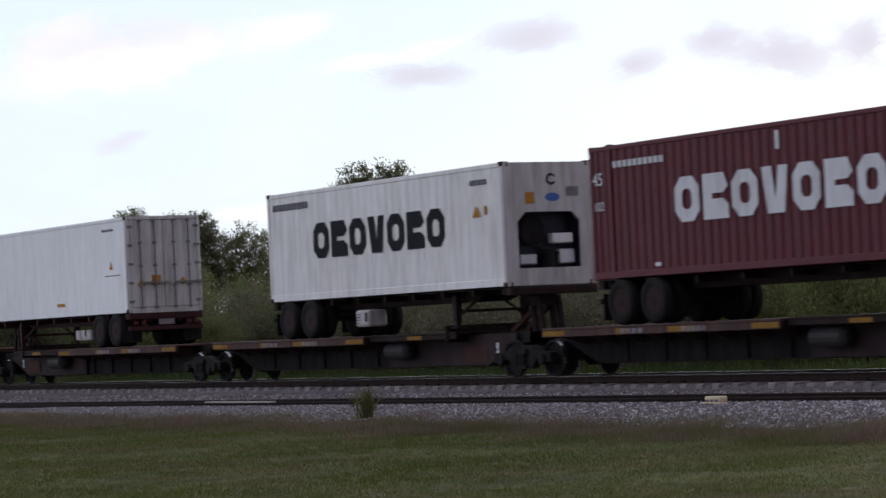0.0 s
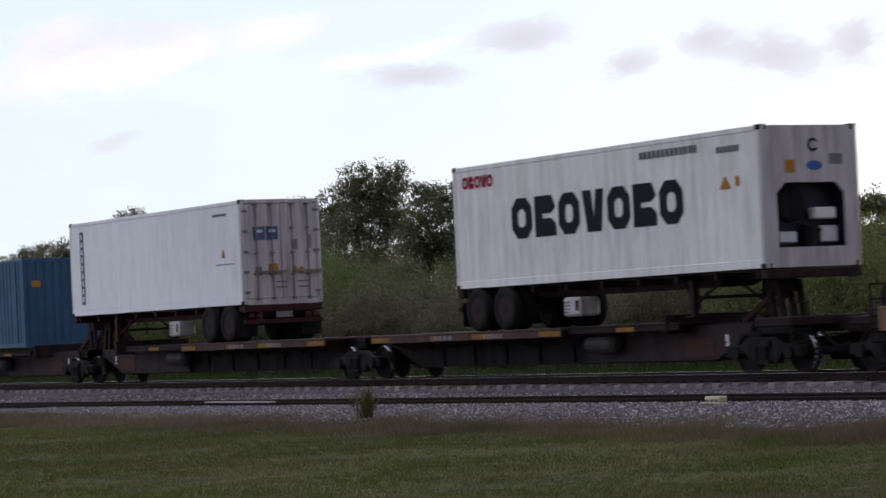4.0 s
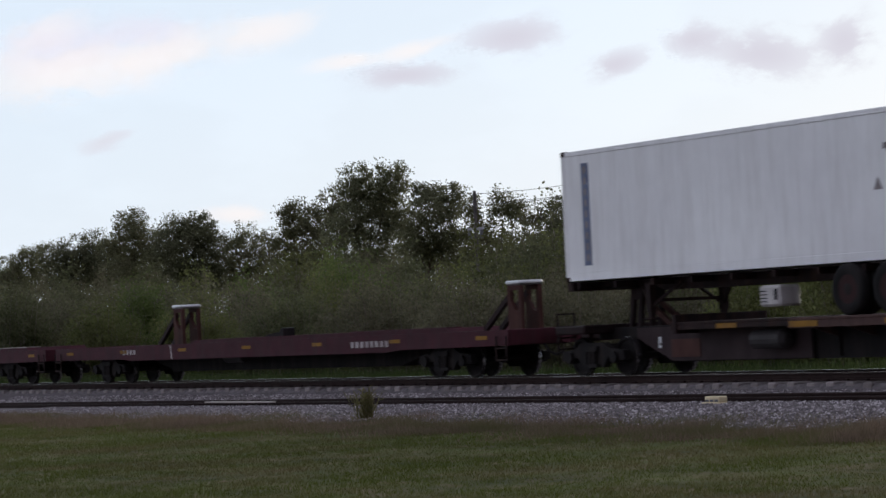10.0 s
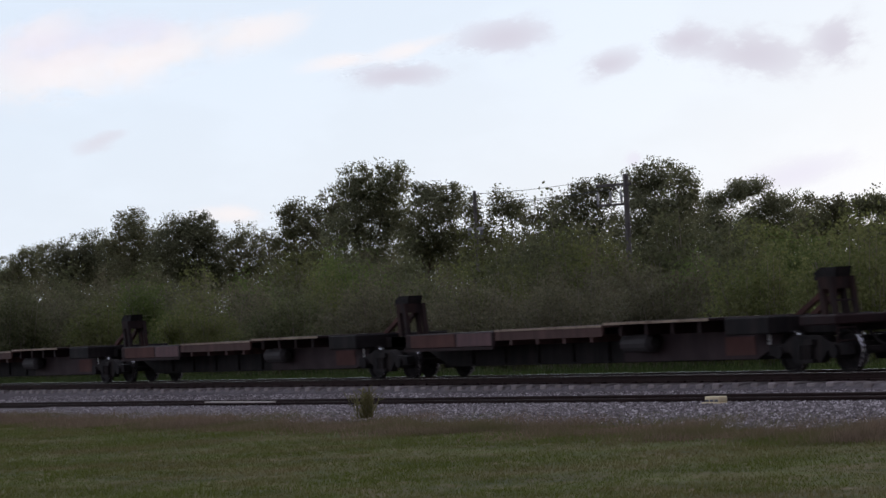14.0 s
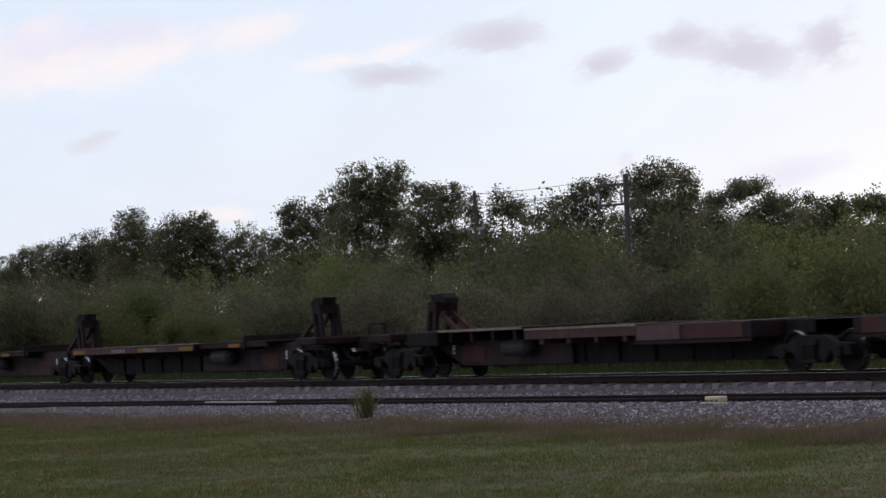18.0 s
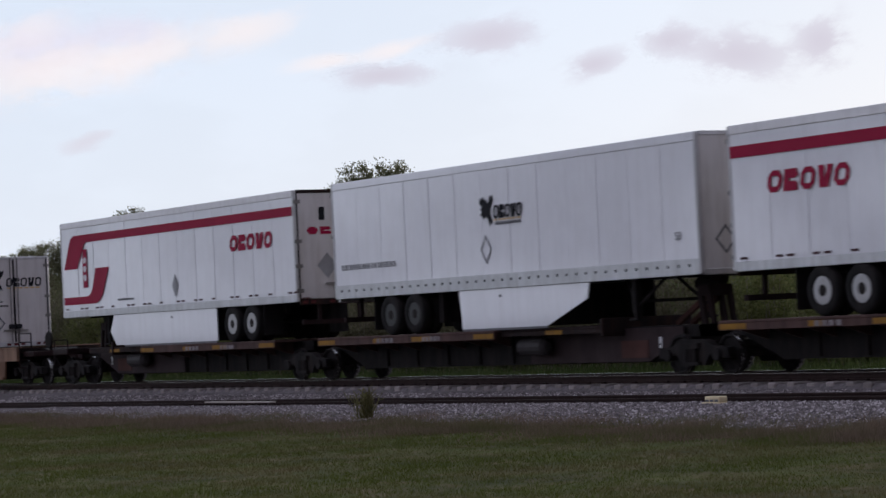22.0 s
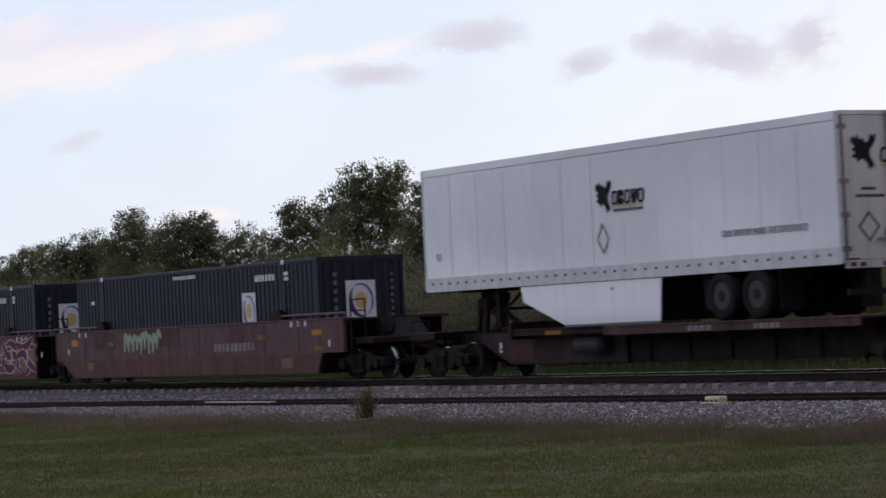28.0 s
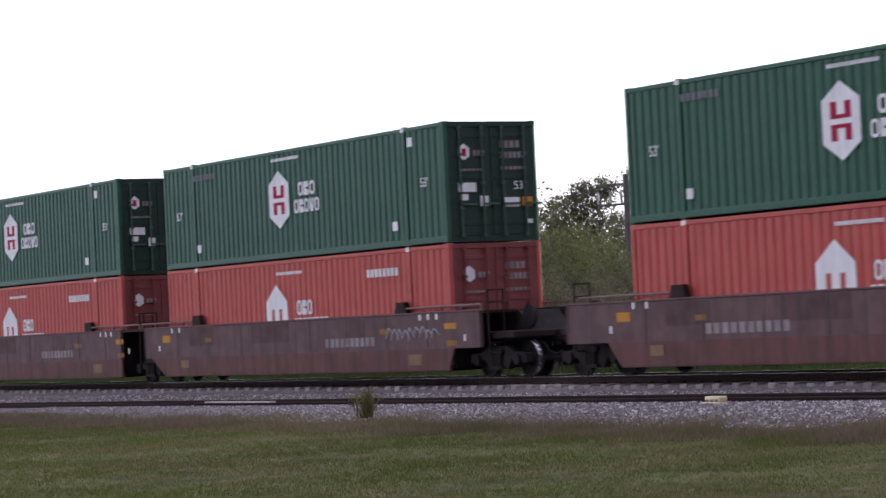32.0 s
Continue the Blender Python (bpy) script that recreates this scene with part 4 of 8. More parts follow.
            box(bm, x - 0.06, x + 0.06, -1.28, 1.28, 0.68, 0.85)
        part("wheel_deck", bm, M_DECK, car, "rusty brown wheel deck")
        a, b = span(10.4, 14.3)
        bm = bmesh.new()
        bbox(bm, a, b, -1.30, 1.30, 1.03, 1.1, 0.012)
        for k in range(4):
            x = a + (b - a) * (k + 0.5) / 4
            box(bm, x - 0.06, x + 0.06, -1.2, 1.2, 0.8, 1.03)
        part("upper_deck", bm, M_SPINE, car)
        bm = bmesh.new()
        box(bm, *span(1.6, 5.8), -1.36, -1.33, 0.60, 0.67)
        part("deck_ledge", bm, M_SPINE, deck)
        bm = bmesh.new()
        for p, q in (span(5.8, 10.3), span(10.4, 14.3)):
            rect(bm, p, q, 1.0 if q - p > 4.2 else 1.04, 1.045 if q - p > 4.2 else 1.095, -1.305)
        part("deck_edge", bm, M_PLANK, car, "worn pale timber deck edge")
        bm = bmesh.new()
        a, b = span(L - 2.4, L - 0.9)
        bbox(bm, a, b, -1.35, 1.35, 0.72, 1.08, 0.03)
        part("end_platform", bm, M_BLACK, car)
        hitch(car, fx(L - 0.5), s, hitch_top, M_STEEL)
    # air tank under the deck
    bm = bmesh.new()
    p = fx(11.2)
    tube(bm, (p - 0.6, -0.85, 0.62), (p + 0.35, -0.85, 0.62), 0.2, n=14)
    tube(bm, (p + 0.35, -0.85, 0.62), (p + 0.45, -0.85, 0.62), 0.2, 0.1, n=14)
    part("air_tank", bm, M_TANK, car, "dull grey air brake tank")
    truck(car, L)
    if last:
        truck(car, 0)
    for end, on in ((L, first), (0, last)):
        if on:
            sg = 1 if end == L else -1
            bm = bmesh.new()
            bbox(bm, min(end, end + sg * 1.2), max(end, end + sg * 1.2), -1.3, 1.3, 0.86, 1.06, 0.03)
            coupler(bm, end + sg * 0.95, sg)
            part("end_sill", bm, M_SPINE, car)
            bm = bmesh.new()
            air_hose(bm, end + sg * 1.1, sg)
            part("air_hose", bm, M_BLACK, car)
            bm = bmesh.new()
            x = end + sg * 1.15
            for y in (-1.25, -0.8):
                tube(bm, (x, y, 0.5), (x, y, 1.35), 0.022, n=6)
            for z in (0.55, 0.8, 1.05, 1.33):
                tube(bm, (x, -1.25, z), (x, -0.8, z), 0.02, n=6)
            part("ladder", bm, M_STEEL, car)
    return car


# ---- flat cars ----
def flat_car(u0, u1, trucks, hitches, runway, stop, name):
    """runway: where its raised deck lies; stop: a folded hitch on it; name: its lettering (from, to, number of bars)."""
    L = u1 - u0
    car = mover(empty("flat_car", "empty long flat car, faded maroon steel with trailer hitches", "rail car", "empty flat cars"), u0)
    bm = bmesh.new()
    # side sill, shallower over the trucks
    a, b = trucks[0] - u0, trucks[1] - u0
    for y0, y1 in ((-1.42, -1.34), (1.34, 1.42)):
        prism(bm, [(0, 0.68), (a + 1.6, 0.66), (a + 2.4, 0.61), (b - 2.4, 0.61), (b - 1.6, 0.66), (L, 0.68), (L, 1.04), (0, 1.04)], y0, y1)
    part("side_sill", bm, M_FLAT, car)
    bm = bmesh.new()
    for k in range(26):
        x = 0.05 + k * (L - 0.1) / 26
        box(bm, x, x + (L - 0.1) / 26 - 0.012, -1.34, 1.34, 0.97, 1.03)
    part("deck", bm, M_SPINE, car, "worn plank deck")
    bm = bmesh.new()
    prism(bm, [(0.4, 0.66), (a + 1.5, 0.66), (a + 3.4, 0.24), (b - 3.4, 0.24), (b - 1.5, 0.66), (L - 0.4, 0.66), (L - 0.4, 0.96), (0.4, 0.96)], -0.42, 0.42)
    for k in range(13):
        x = 1.0 + k * (L - 2.0) / 12
        box(bm, x - 0.05, x + 0.05, -1.34, 1.34, 0.72, 0.96)
    part("centre_sill", bm, M_BLACK, car)
    bm = bmesh.new()
    prism(bm, [(runway[0], 1.04), (runway[1], 1.04), (runway[1] - 0.1, 1.14), (runway[0] + 0.35, 1.14)], -1.02, 1.02)
    part("raised_runway", bm, M_FLAT, car, "faded raised steel runway")
    bm = bmesh.new()
    bbox(bm, runway[1] - 5.0, runway[1] - 0.2, -0.98, -0.5, 1.142, 1.165, 0.006)
    part("runway_plate", bm, M_BOARD if stop > 18 else M_FLAT, car, "worn pale tread plate")
    bm = bmesh.new()
    if stop > 18:
        bbox(bm, stop - 0.16, stop + 0.16, -0.95, -0.6, 1.14, 1.36, 0.03)
    else:
        prism(bm, [(stop - 0.75, 1.14), (stop + 0.4, 1.14), (stop + 0.4, 1.34), (stop + 0.28, 1.36), (stop + 0.18, 1.25), (stop - 0.5, 1.2)], -0.95, -0.6)
    part("folded_hitch", bm, M_BLACK, car, "folded black hitch")
    bm = bmesh.new()
    tube(bm, (L * 0.42, -0.95, 0.62), (L * 0.42 + 1.1, -0.95, 0.62), 0.16, n=12)
    part("air_tank", bm, M_TANK, car, "dull grey air brake tank")
    for h in hitches:
        x = h - u0
        bm = bmesh.new()
        for y in (-0.30, 0.20):
            prism(bm, [(x - 0.3, 1.03), (x - 0.17, 1.03), (x - 0.17, 2.08), (x - 0.3, 2.08)], y, y + 0.1)
            prism(bm, [(x + 0.17, 1.03), (x + 0.3, 1.03), (x + 0.3, 2.08), (x + 0.17, 2.08)], y, y + 0.1)
            prism(bm, [(x - 0.17, 1.96), (x + 0.17, 1.96), (x + 0.17, 2.08), (x - 0.17, 2.08)], y, y + 0.1)
            prism(bm, [(x - 0.17, 1.03), (x + 0.17, 1.03), (x + 0.17, 1.44), (x, 1.5), (x - 0.17, 1.72)], y, y + 0.1)
        st = part("trailer_hitch", bm, M_HITCH, car, "raised rusty brown trailer hitch")
        bm = bmesh.new()
        bbox(bm, x - 0.34, x + 0.32, -0.34, 0.34, 2.08, 2.19, 0.04)
        part("hitch_plate", bm, M_ALU if h > -260 else M_BLACK, st, "worn hitch plate")
        bm = bmesh.new()
        sg = 1 if x < 4 and h < -270 else -1
        for y in (-0.22, 0.22):
            beam(bm, (x + sg * 1.5, y, 1.05), (x + sg * 0.2, y, 1.9), 0.1, 0.13)
        part("strut", bm, M_SPINE, st)
    bm = bmesh.new()
    for k in range(7):
        x = 1.2 + k * (L - 2.4) / 6
        rect(bm, x - 0.26, x + 0.26, 0.83, 0.92, -1.425)
    part("reflective_strip", bm, M_YELLOW, car)
    bm = bmesh.new()
    bars(bm, name[0], name[1], 0.75, 0.90, name[2], -1.4265, fill=0.62)
    bars(bm, 5.3, 6.3, 0.79, 0.93, 4, -1.425, fill=0.6)
    rect(bm, L * 0.32, L * 0.32 + 0.07, 0.62, 1.02, -1.425, lean=-0.2)
    part("lettering_bar", bm, M_LETTER, car, "worn white lettering")
    for s, x in ((1, L), (-1, 0)):
        bm = bmesh.new()
        bbox(bm, min(x, x - s * 0.2), max(x, x - s * 0.2), -1.4, 1.4, 0.68, 1.05, 0.02)
        coupler(bm, x - s * 0.3, s)
        part("end_sill", bm, M_FLAT, car)
        bm = bmesh.new()
        air_hose(bm, x - s * 0.1, s)
        part("air_hose", bm, M_BLACK, car)
        bm = bmesh.new()
        for z in (0.35, 0.62):
            tube(bm, (x - s * 0.5, -1.46, z), (x - s * 0.05, -1.46, z), 0.02, n=6)
        for dx in (0.5, 0.05):
            tube(bm, (x - s * dx, -1.46, 0.33), (x - s * dx, -1.46, 0.9), 0.02, n=6)
        part("step", bm, M_STEEL, car)
    for t in trucks:
        truck(car, t - u0)
    return car


# ---- well cars ----
def well_car(ur, uf, mat, top=1.12, label="", rear=True, lead=True, tall=False, front_coupled=True, rear_coupled=True, group="well cars", low_mat=None):
    """A low well between the trucks at ur and uf; origin at ur."""
    L = uf - ur
    car = mover(empty("well_car", label, "rail car", group), ur)
    low_mat = low_mat or mat
    if tall:     # where the side begins above the truck, and where its lower sheet does
        back = (-0.4, 1.2, 1.65) if rear_coupled else (0.35, 0.75, 1.6)
        fore = (-0.15, -1.38, -1.68) if front_coupled else (-1.42, -1.42, -1.44)
        mid = 0.66
    else:
        back, fore, mid = (0.15, 1.7, 2.5), (0.1, -1.0, -1.35), 0.72
    a, b = back[0], L + fore[0]
    for s in (-1, 1):
        y0, y1, yb = 1.48, 1.40, (1.47 if tall else 1.38)
        bm = bmesh.new()
        prism(bm, [(a, mid), (b, mid), (b, top), (a, top)], s * y0, s * y1)
        side = part("side", bm, mat, car)
        bm = bmesh.new()
        vs = [(back[1], s * y0, mid), (L + fore[1], s * y0, mid), (L + fore[2], s * yb, 0.16), (back[2], s * yb, 0.16)]
        o = [bm.verts.new(v) for v in vs]
        i_ = [bm.verts.new((x, y - s * 0.06, z)) for x, y, z in vs]
        bm.faces.new(o), bm.faces.new(i_[::-1])
        for k in range(4):
            bm.faces.new((o[k], i_[k], i_[(k + 1) % 4], o[(k + 1) % 4]))
        part("side_sheet", bm, low_mat, side)
        bm = bmesh.new()
        bbox(bm, a, b, min(s * 1.50, s * 1.30), max(s * 1.50, s * 1.30), top, top + 0.05, 0.012)
        part("top_chord", bm, mat, side)
        bm = bmesh.new()
        bbox(bm, back[2], L + fore[2], min(s * 1.36, s * 1.46), max(s * 1.36, s * 1.46), 0.12, 0.2, 0.012)
        part("bottom_chord", bm, low_mat, side)
        if s == -1:
            bm = bmesh.new()
            for k in range(1, 12 if not tall else 9):
                x = 0.6 + k * (L - 1.2) / (12 if not tall else 9)
                if x < b - 0.1:
                    box(bm, x - 0.015, x + 0.015, -1.492, -1.47, mid + 0.02, top - 0.02)
            part("stiffener", bm, mat, side)
            bm = bmesh.new()
            for x in (a + 0.03, b - 0.03):
                box(bm, x - 0.025, x + 0.025, -1.496, -1.47, mid, top)
            part("end_stiffener", bm, mat, side)
    bm = bmesh.new()
    box(bm, 1.9, L - 1.9, -1.36, 1.36, 0.12, 0.2)
    for k in range(5):
        x = 2.2 + k * (L - 4.4) / 4
        box(bm, x - 0.12, x + 0.12, -1.36, 1.36, 0.2, 0.245)
    part("well_floor", bm, M_BLACK, car)
    for s, x0 in ((1, L), (-1, 0)):
        # end structure over the truck
        bm = bmesh.new()
        inner = x0 - s * 1.5
        prism(bm, [(inner, 0.2), (inner, top - 0.02), (x0 + s * 0.1, top - 0.02), (x0 + s * 0.75, 0.98), (x0 + s * 0.75, 0.72), (x0 - s * 1.0, 0.72)], -0.55, 0.55)
        box(bm, min(inner, inner - s * 0.08), max(inner, inner - s * 0.08), -1.38, 1.38, 0.2, top)
        part("end_frame", bm, M_BLACK, car)
        bm = bmesh.new()
        x = x0 - s * 0.75
        box(bm, x - 0.95, x + 0.85, -1.47, -0.6, top - 0.04, top + 0.02)
        box(bm, x - 0.95, x + 0.85, 0.6, 1.47, top - 0.04, top + 0.02)
        part("end_platform", bm, M_STEEL, car)
        if tall:
            p, q = sorted((x0 - s * 3.9, x0 - s * 0.1))
            for y in (-1.45, 1.45):
                bm = bmesh.new()
                tube(bm, (p, y, top + 0.16), (q, y, top + 0.16), 0.03, n=6)
                for k in range(5):
                    xx = p + (q - p) * k / 4
                    tube(bm, (xx, y, top), (xx, y, top + 0.16), 0.025, n=6)
                part("handrail", bm, M_DULL_MARK, car, "pale worn handrail")
            bm = bmesh.new()
            p = x0 - s * 3.9
            for y in (-1.42, 1.42):
                prism(bm, [(p - 0.3, top + 0.03), (p + 0.3, top + 0.03), (p + 0.2, top + 0.32), (p - 0.2, top + 0.32)], y - 0.07, y + 0.07)
            part("container_guide", bm, M_STEEL, car)
        bm = bmesh.new()
        for y in (-1.42, -1.0):
            tube(bm, (x0 + s * 0.15, y, 0.5), (x0 + s * 0.15, y, top + 0.5), 0.022, n=6)
        for z in (0.5, 0.75, 1.0, top + 0.2, top + 0.48):
            tube(bm, (x0 + s * 0.15, -1.42, z), (x0 + s * 0.15, -1.0, z), 0.02, n=6)
        part("ladder", bm, M_STEEL, car)
        if (front_coupled if s == 1 else rear_coupled):
            bm = bmesh.new()
            bbox(bm, min(x0, x0 + s * 1.0), max(x0, x0 + s * 1.0), -1.25, 1.25, 0.84, 1.02, 0.03)
            coupler(bm, x0 + s * 0.8, s)
            part("end_sill", bm, M_SPINE, car)
            bm = bmesh.new()
            tube(bm, (x0 + s * 0.6, -0.6, 1.35), (x0 + s * 0.6, -0.52, 1.35), 0.26, n=18)
            beam(bm, (x0 + s * 0.6, -0.5, 1.0), (x0 + s * 0.6, -0.5, 1.4), 0.08, 0.08)
            part("brake_wheel", bm, M_BLACK, car)
            bm = bmesh.new()
            air_hose(bm, x0 + s * 0.9, s)
            part("air_hose", bm, M_BLACK, car)
    if lead:
        truck(car, L)
    if rear:
        truck(car, 0)
    return car


# ---- road wheels, chassis ----
def tyre_mesh():
    bm = bmesh.new()
    lathe(bm, [(0.27, -0.12), (0.30, -0.135), (0.46, -0.14), (0.50, -0.10), (0.505, 0), (0.50, 0.10), (0.46, 0.14), (0.30, 0.13)], 24)
    return mesh_of(bm, "tyre", M_TYRE, True)


def rim_mesh(mat):
    bm = bmesh.new()
    lathe(bm, [(0.285, -0.125), (0.262, -0.128), (0.235, -0.03), (0.15, 0.02), (0.115, 0.0), (0.105, -0.09), (0.04, -0.11)], 20)
    for k in range(8):
        a = 2 * math.pi * k / 8
        tube(bm, (0.175 * math.cos(a), -0.04, 0.175 * math.sin(a)), (0.175 * math.cos(a), -0.075, 0.175 * math.sin(a)), 0.02, n=6)
    return mesh_of(bm, "rim", mat)


def hub_mesh():
    bm = bmesh.new()
    lathe(bm, [(0.19, -0.02), (0.18, -0.09), (0.11, -0.13), (0.03, -0.14)], 14)
    return mesh_of(bm, "hub", M_BLACK)


ME_HUB = hub_mesh()
ME_TYRE, ME_RIM_RED, ME_RIM_WHITE = tyre_mesh(), rim_mesh(M_HUB_RED), rim_mesh(M_HUB_WHITE)
DECK = 1.03


def road_wheels(parent, xs, rim, deck=DECK):
    for x in xs:
        bm = bmesh.new()
        tube(bm, (x, -0.95, deck + 0.5), (x, 0.95, deck + 0.5), 0.07, n=8)
        ax = part("axle", bm, M_BLACK, parent)
        for y, turn in ((-1.14, 0), (-0.82, 0), (1.14, 180), (0.82, 180)):
            t = part("tyre", ME_TYRE, None, ax, at=(x, y, deck + 0.5, 0, 0, turn))
            if abs(y) > 1:
                part("rim", rim, None, ax, at=(x, y, deck + 0.5, 0, 0, turn))
                part("hub", ME_HUB, None, ax, at=(x, y, deck + 0.5, 0, 0, turn))


def landing_gear(parent, x, z1, mat):
    bm = bmesh.new()
    beam(bm, (x, -0.95, DECK + 0.5), (x, 0.95, DECK + 0.5), 0.07, 0.07)
    gear = part("landing_gear", bm, mat, parent)
    for y in (-0.95, 0.95):
        bm = bmesh.new()
        box(bm, x - 0.08, x + 0.08, y - 0.08, y + 0.08, DECK + 0.25, z1)
        box(bm, x - 0.06, x + 0.06, y - 0.06, y + 0.06, DECK + 0.12, DECK + 0.3)
        part("leg", bm, mat, gear)
        bm = bmesh.new()
        bbox(bm, x - 0.16, x + 0.16, y - 0.14, y + 0.14, DECK + 0.08, DECK + 0.13, 0.02)
        part("foot_plate", bm, mat, gear)
        for d in (-0.75, 0.75):
            bm = bmesh.new()
            beam(bm, (x, y, DECK + 0.35), (x + d, y * 0.7, z1), 0.06, 0.06)
            part("brace", bm, mat, gear)


def chassis(u0, length, nose, mat, genset=True, tank=False, rail_low=1.74):
    """A container chassis on the deck; nose: +1 its kingpin end looks ahead, -1 behind. Origin at its hind end."""
    ch = mover(empty("container_chassis", "dark steel container chassis with tandem axles, riding on a rail car", "chassis", "container chassis"), u0)
    fx = (lambda x: x) if nose == 1 else (lambda x: length - x)
    top = 2.02
    bm = bmesh.new()
    for y in (-0.5, 0.5):
        p = [(fx(0.1), rail_low), (fx(length - 2.9), rail_low), (fx(length - 2.4), 1.88), (fx(length - 0.1), 1.88), (fx(length - 0.1), top - 0.02), (fx(0.1), top - 0.02)]
        prism(bm, p, y - 0.07, y + 0.07)
    for k in range(9):
        x = fx(0.4 + k * (length - 0.8) / 8)
        box(bm, x - 0.05, x + 0.05, -1.15, 1.15, 1.86, 2.0)
    part("frame_rail", bm, mat, ch)
    for x in (fx(0.12), fx(length - 0.12)):
        bm = bmesh.new()
        bbox(bm, x - 0.12, x + 0.12, -1.2, 1.2, 1.82, top - 0.005, 0.02)
        part("bolster", bm, mat, ch)
    wx = [fx(0.95), fx(2.2)]
    bm = bmesh.new()
    for y in (-0.6, 0.6):
        prism(bm, [(min(wx) - 0.35, 1.62), (max(wx) + 0.35, 1.62), (max(wx) + 0.55, 1.76), (min(wx) - 0.55, 1.76)], y - 0.06, y + 0.06)
        for x in wx:
            box(bm, x - 0.4, x + 0.4, y - 0.05, y + 0.05, 1.48, 1.56)
    part("suspension", bm, M_BLACK, ch)
    road_wheels(ch, wx, ME_RIM_RED)
    landing_gear(ch, fx(length - 2.9), 1.9, mat)
    bm = bmesh.new()
    x = fx(length - 1.0)
    bbox(bm, x - 0.5, x + 0.5, -0.6, 0.6, 1.84, 1.9, 0.02)
    tube(bm, (x, 0, 1.78), (x, 0, 1.84), 0.05, n=10)
    part("kingpin_plate", bm, M_BLACK, ch)
    # rear bumper, mud flaps
    bm = bmesh.new()
    xr = fx(0.06)
    box(bm, xr - 0.05, xr + 0.05, -1.2, 1.2, 1.5, 1.62)
    for y in (-0.7, 0.7):
        box(bm, xr - 0.04, xr + 0.04, y - 0.05, y + 0.05, 1.5, 1.85)
    part("bumper", bm, mat, ch)
    bm = bmesh.new()
    for y in (-0.98, 0.98):
        xx = fx(0.32)
        box(bm, xx - 0.01, xx + 0.01, y - 0.3, y + 0.3, 1.15, 1.72)
    part("mud_flap", bm, M_TYRE, ch)
    if nose == -1:
        bm = bmesh.new()
        rect(bm, -0.25, 0.25, 1.66, 1.82, xr + 0.06, face="x")
        part("number_plate", bm, M_FADED, ch)
        bm = bmesh.new()
        for y in (-1.0, -0.75, 0.75, 1.0):
            rect(bm, y - 0.07, y + 0.07, 1.68, 1.78, xr + 0.055, face="x")
        part("tail_lamp", bm, M_LAMP_RED, ch)
    if genset:
        x = fx(4.85 if not tank else 3.9)
        bm = bmesh.new()
        if tank:
            bbox(bm, x - 0.58, x + 0.58, -1.1, -0.6, 1.28, 1.6, 0.04)
        else:
            bbox(bm, x - 0.34, x + 0.34, -1.15, -0.6, 1.27, 1.70, 0.05)
        g = part("generator_box", bm, M_SHADE_WHITE, ch, "white under-slung generator box")
        bm = bmesh.new()
        for k in range(4):
            rect(bm, x - 0.28, x - 0.06, 1.36 + k * 0.07, 1.38 + k * 0.07, -1.155 if not tank else -1.105)
        rect(bm, x + 0.18, x + 0.28, 1.40, 1.62, -1.155 if not tank else -1.105)
        part("louvre", bm, M_INK, g)
    return ch


# ---- containers ----
def corrugated(bm, x0, x1, z0, z1, y, s, pitch, depth=0.036):
    """A pressed steel sheet from x0 to x1 whose ridges lie at y and whose troughs lie inwards (s: +1 inwards is +y)."""
    n = max(1, round((x1 - x0) / pitch))
    p = (x1 - x0) / n
    xs = []
    for k in range(n):
        b = x0 + k * p
        xs += [(b, depth), (b + 0.14 * p, depth), (b + 0.32 * p, 0), (b + 0.72 * p, 0), (b + 0.9 * p, depth)]
    xs.append((x1, depth))
    lo = [bm.verts.new((x, y + s * d, z0)) for x, d in xs]
    hi = [bm.verts.new((x, y + s * d, z1)) for x, d in xs]
    for i in range(len(xs) - 1):
        bm.faces.new((lo[i], lo[i + 1], hi[i + 1], hi[i]))


def corrugated_end(bm, y0, y1, z0, z1, x, s, pitch):
    b2 = bmesh.new()
    corrugated(b2, y0, y1, z0, z1, 0, 1, pitch, 0.04)
    for f in b2.faces:
        bm.faces.new([bm.verts.new((x - s * v.co.y, v.co.x, v.co.z)) for v in f.verts])
    b2.free()
    bmesh.ops.remove_doubles(bm, verts=bm.verts, dist=0.0005)


def castings(parent, xs, W, z0, z1, mat):
    for x in xs:
        for s in (-1, 1):
            for z in (z0, z1 - 0.118):
                bm = bmesh.new()
                y = s * (W / 2 - 0.08)
                bbox(bm, x - 0.089, x + 0.089, y - 0.083, y + 0.085, z, z + 0.118, 0.012)
                part("corner_casting", bm, mat, parent)


def lock_rods(bm, x, W, z0, z1, s, ys):
    for y in ys:
        tube(bm, (x + s * 0.05, y, z0 + 0.05), (x + s * 0.05, y, z1 - 0.05), 0.022, n=8)
        for z in (z0 + 0.1, z0 + 0.75, z0 + 1.35, z1 - 0.75, z1 - 0.1):
            box(bm, x, x + s * 0.085, y - 0.05, y + 0.05, z - 0.03, z + 0.03) if s > 0 else box(bm, x + s * 0.085, x, y - 0.05, y + 0.05, z - 0.03, z + 0.03)
        a, b = sorted((x, x + s * 0.09))
        box(bm, a, b, y, y + 0.42, z0 + 0.82, z0 + 0.87)


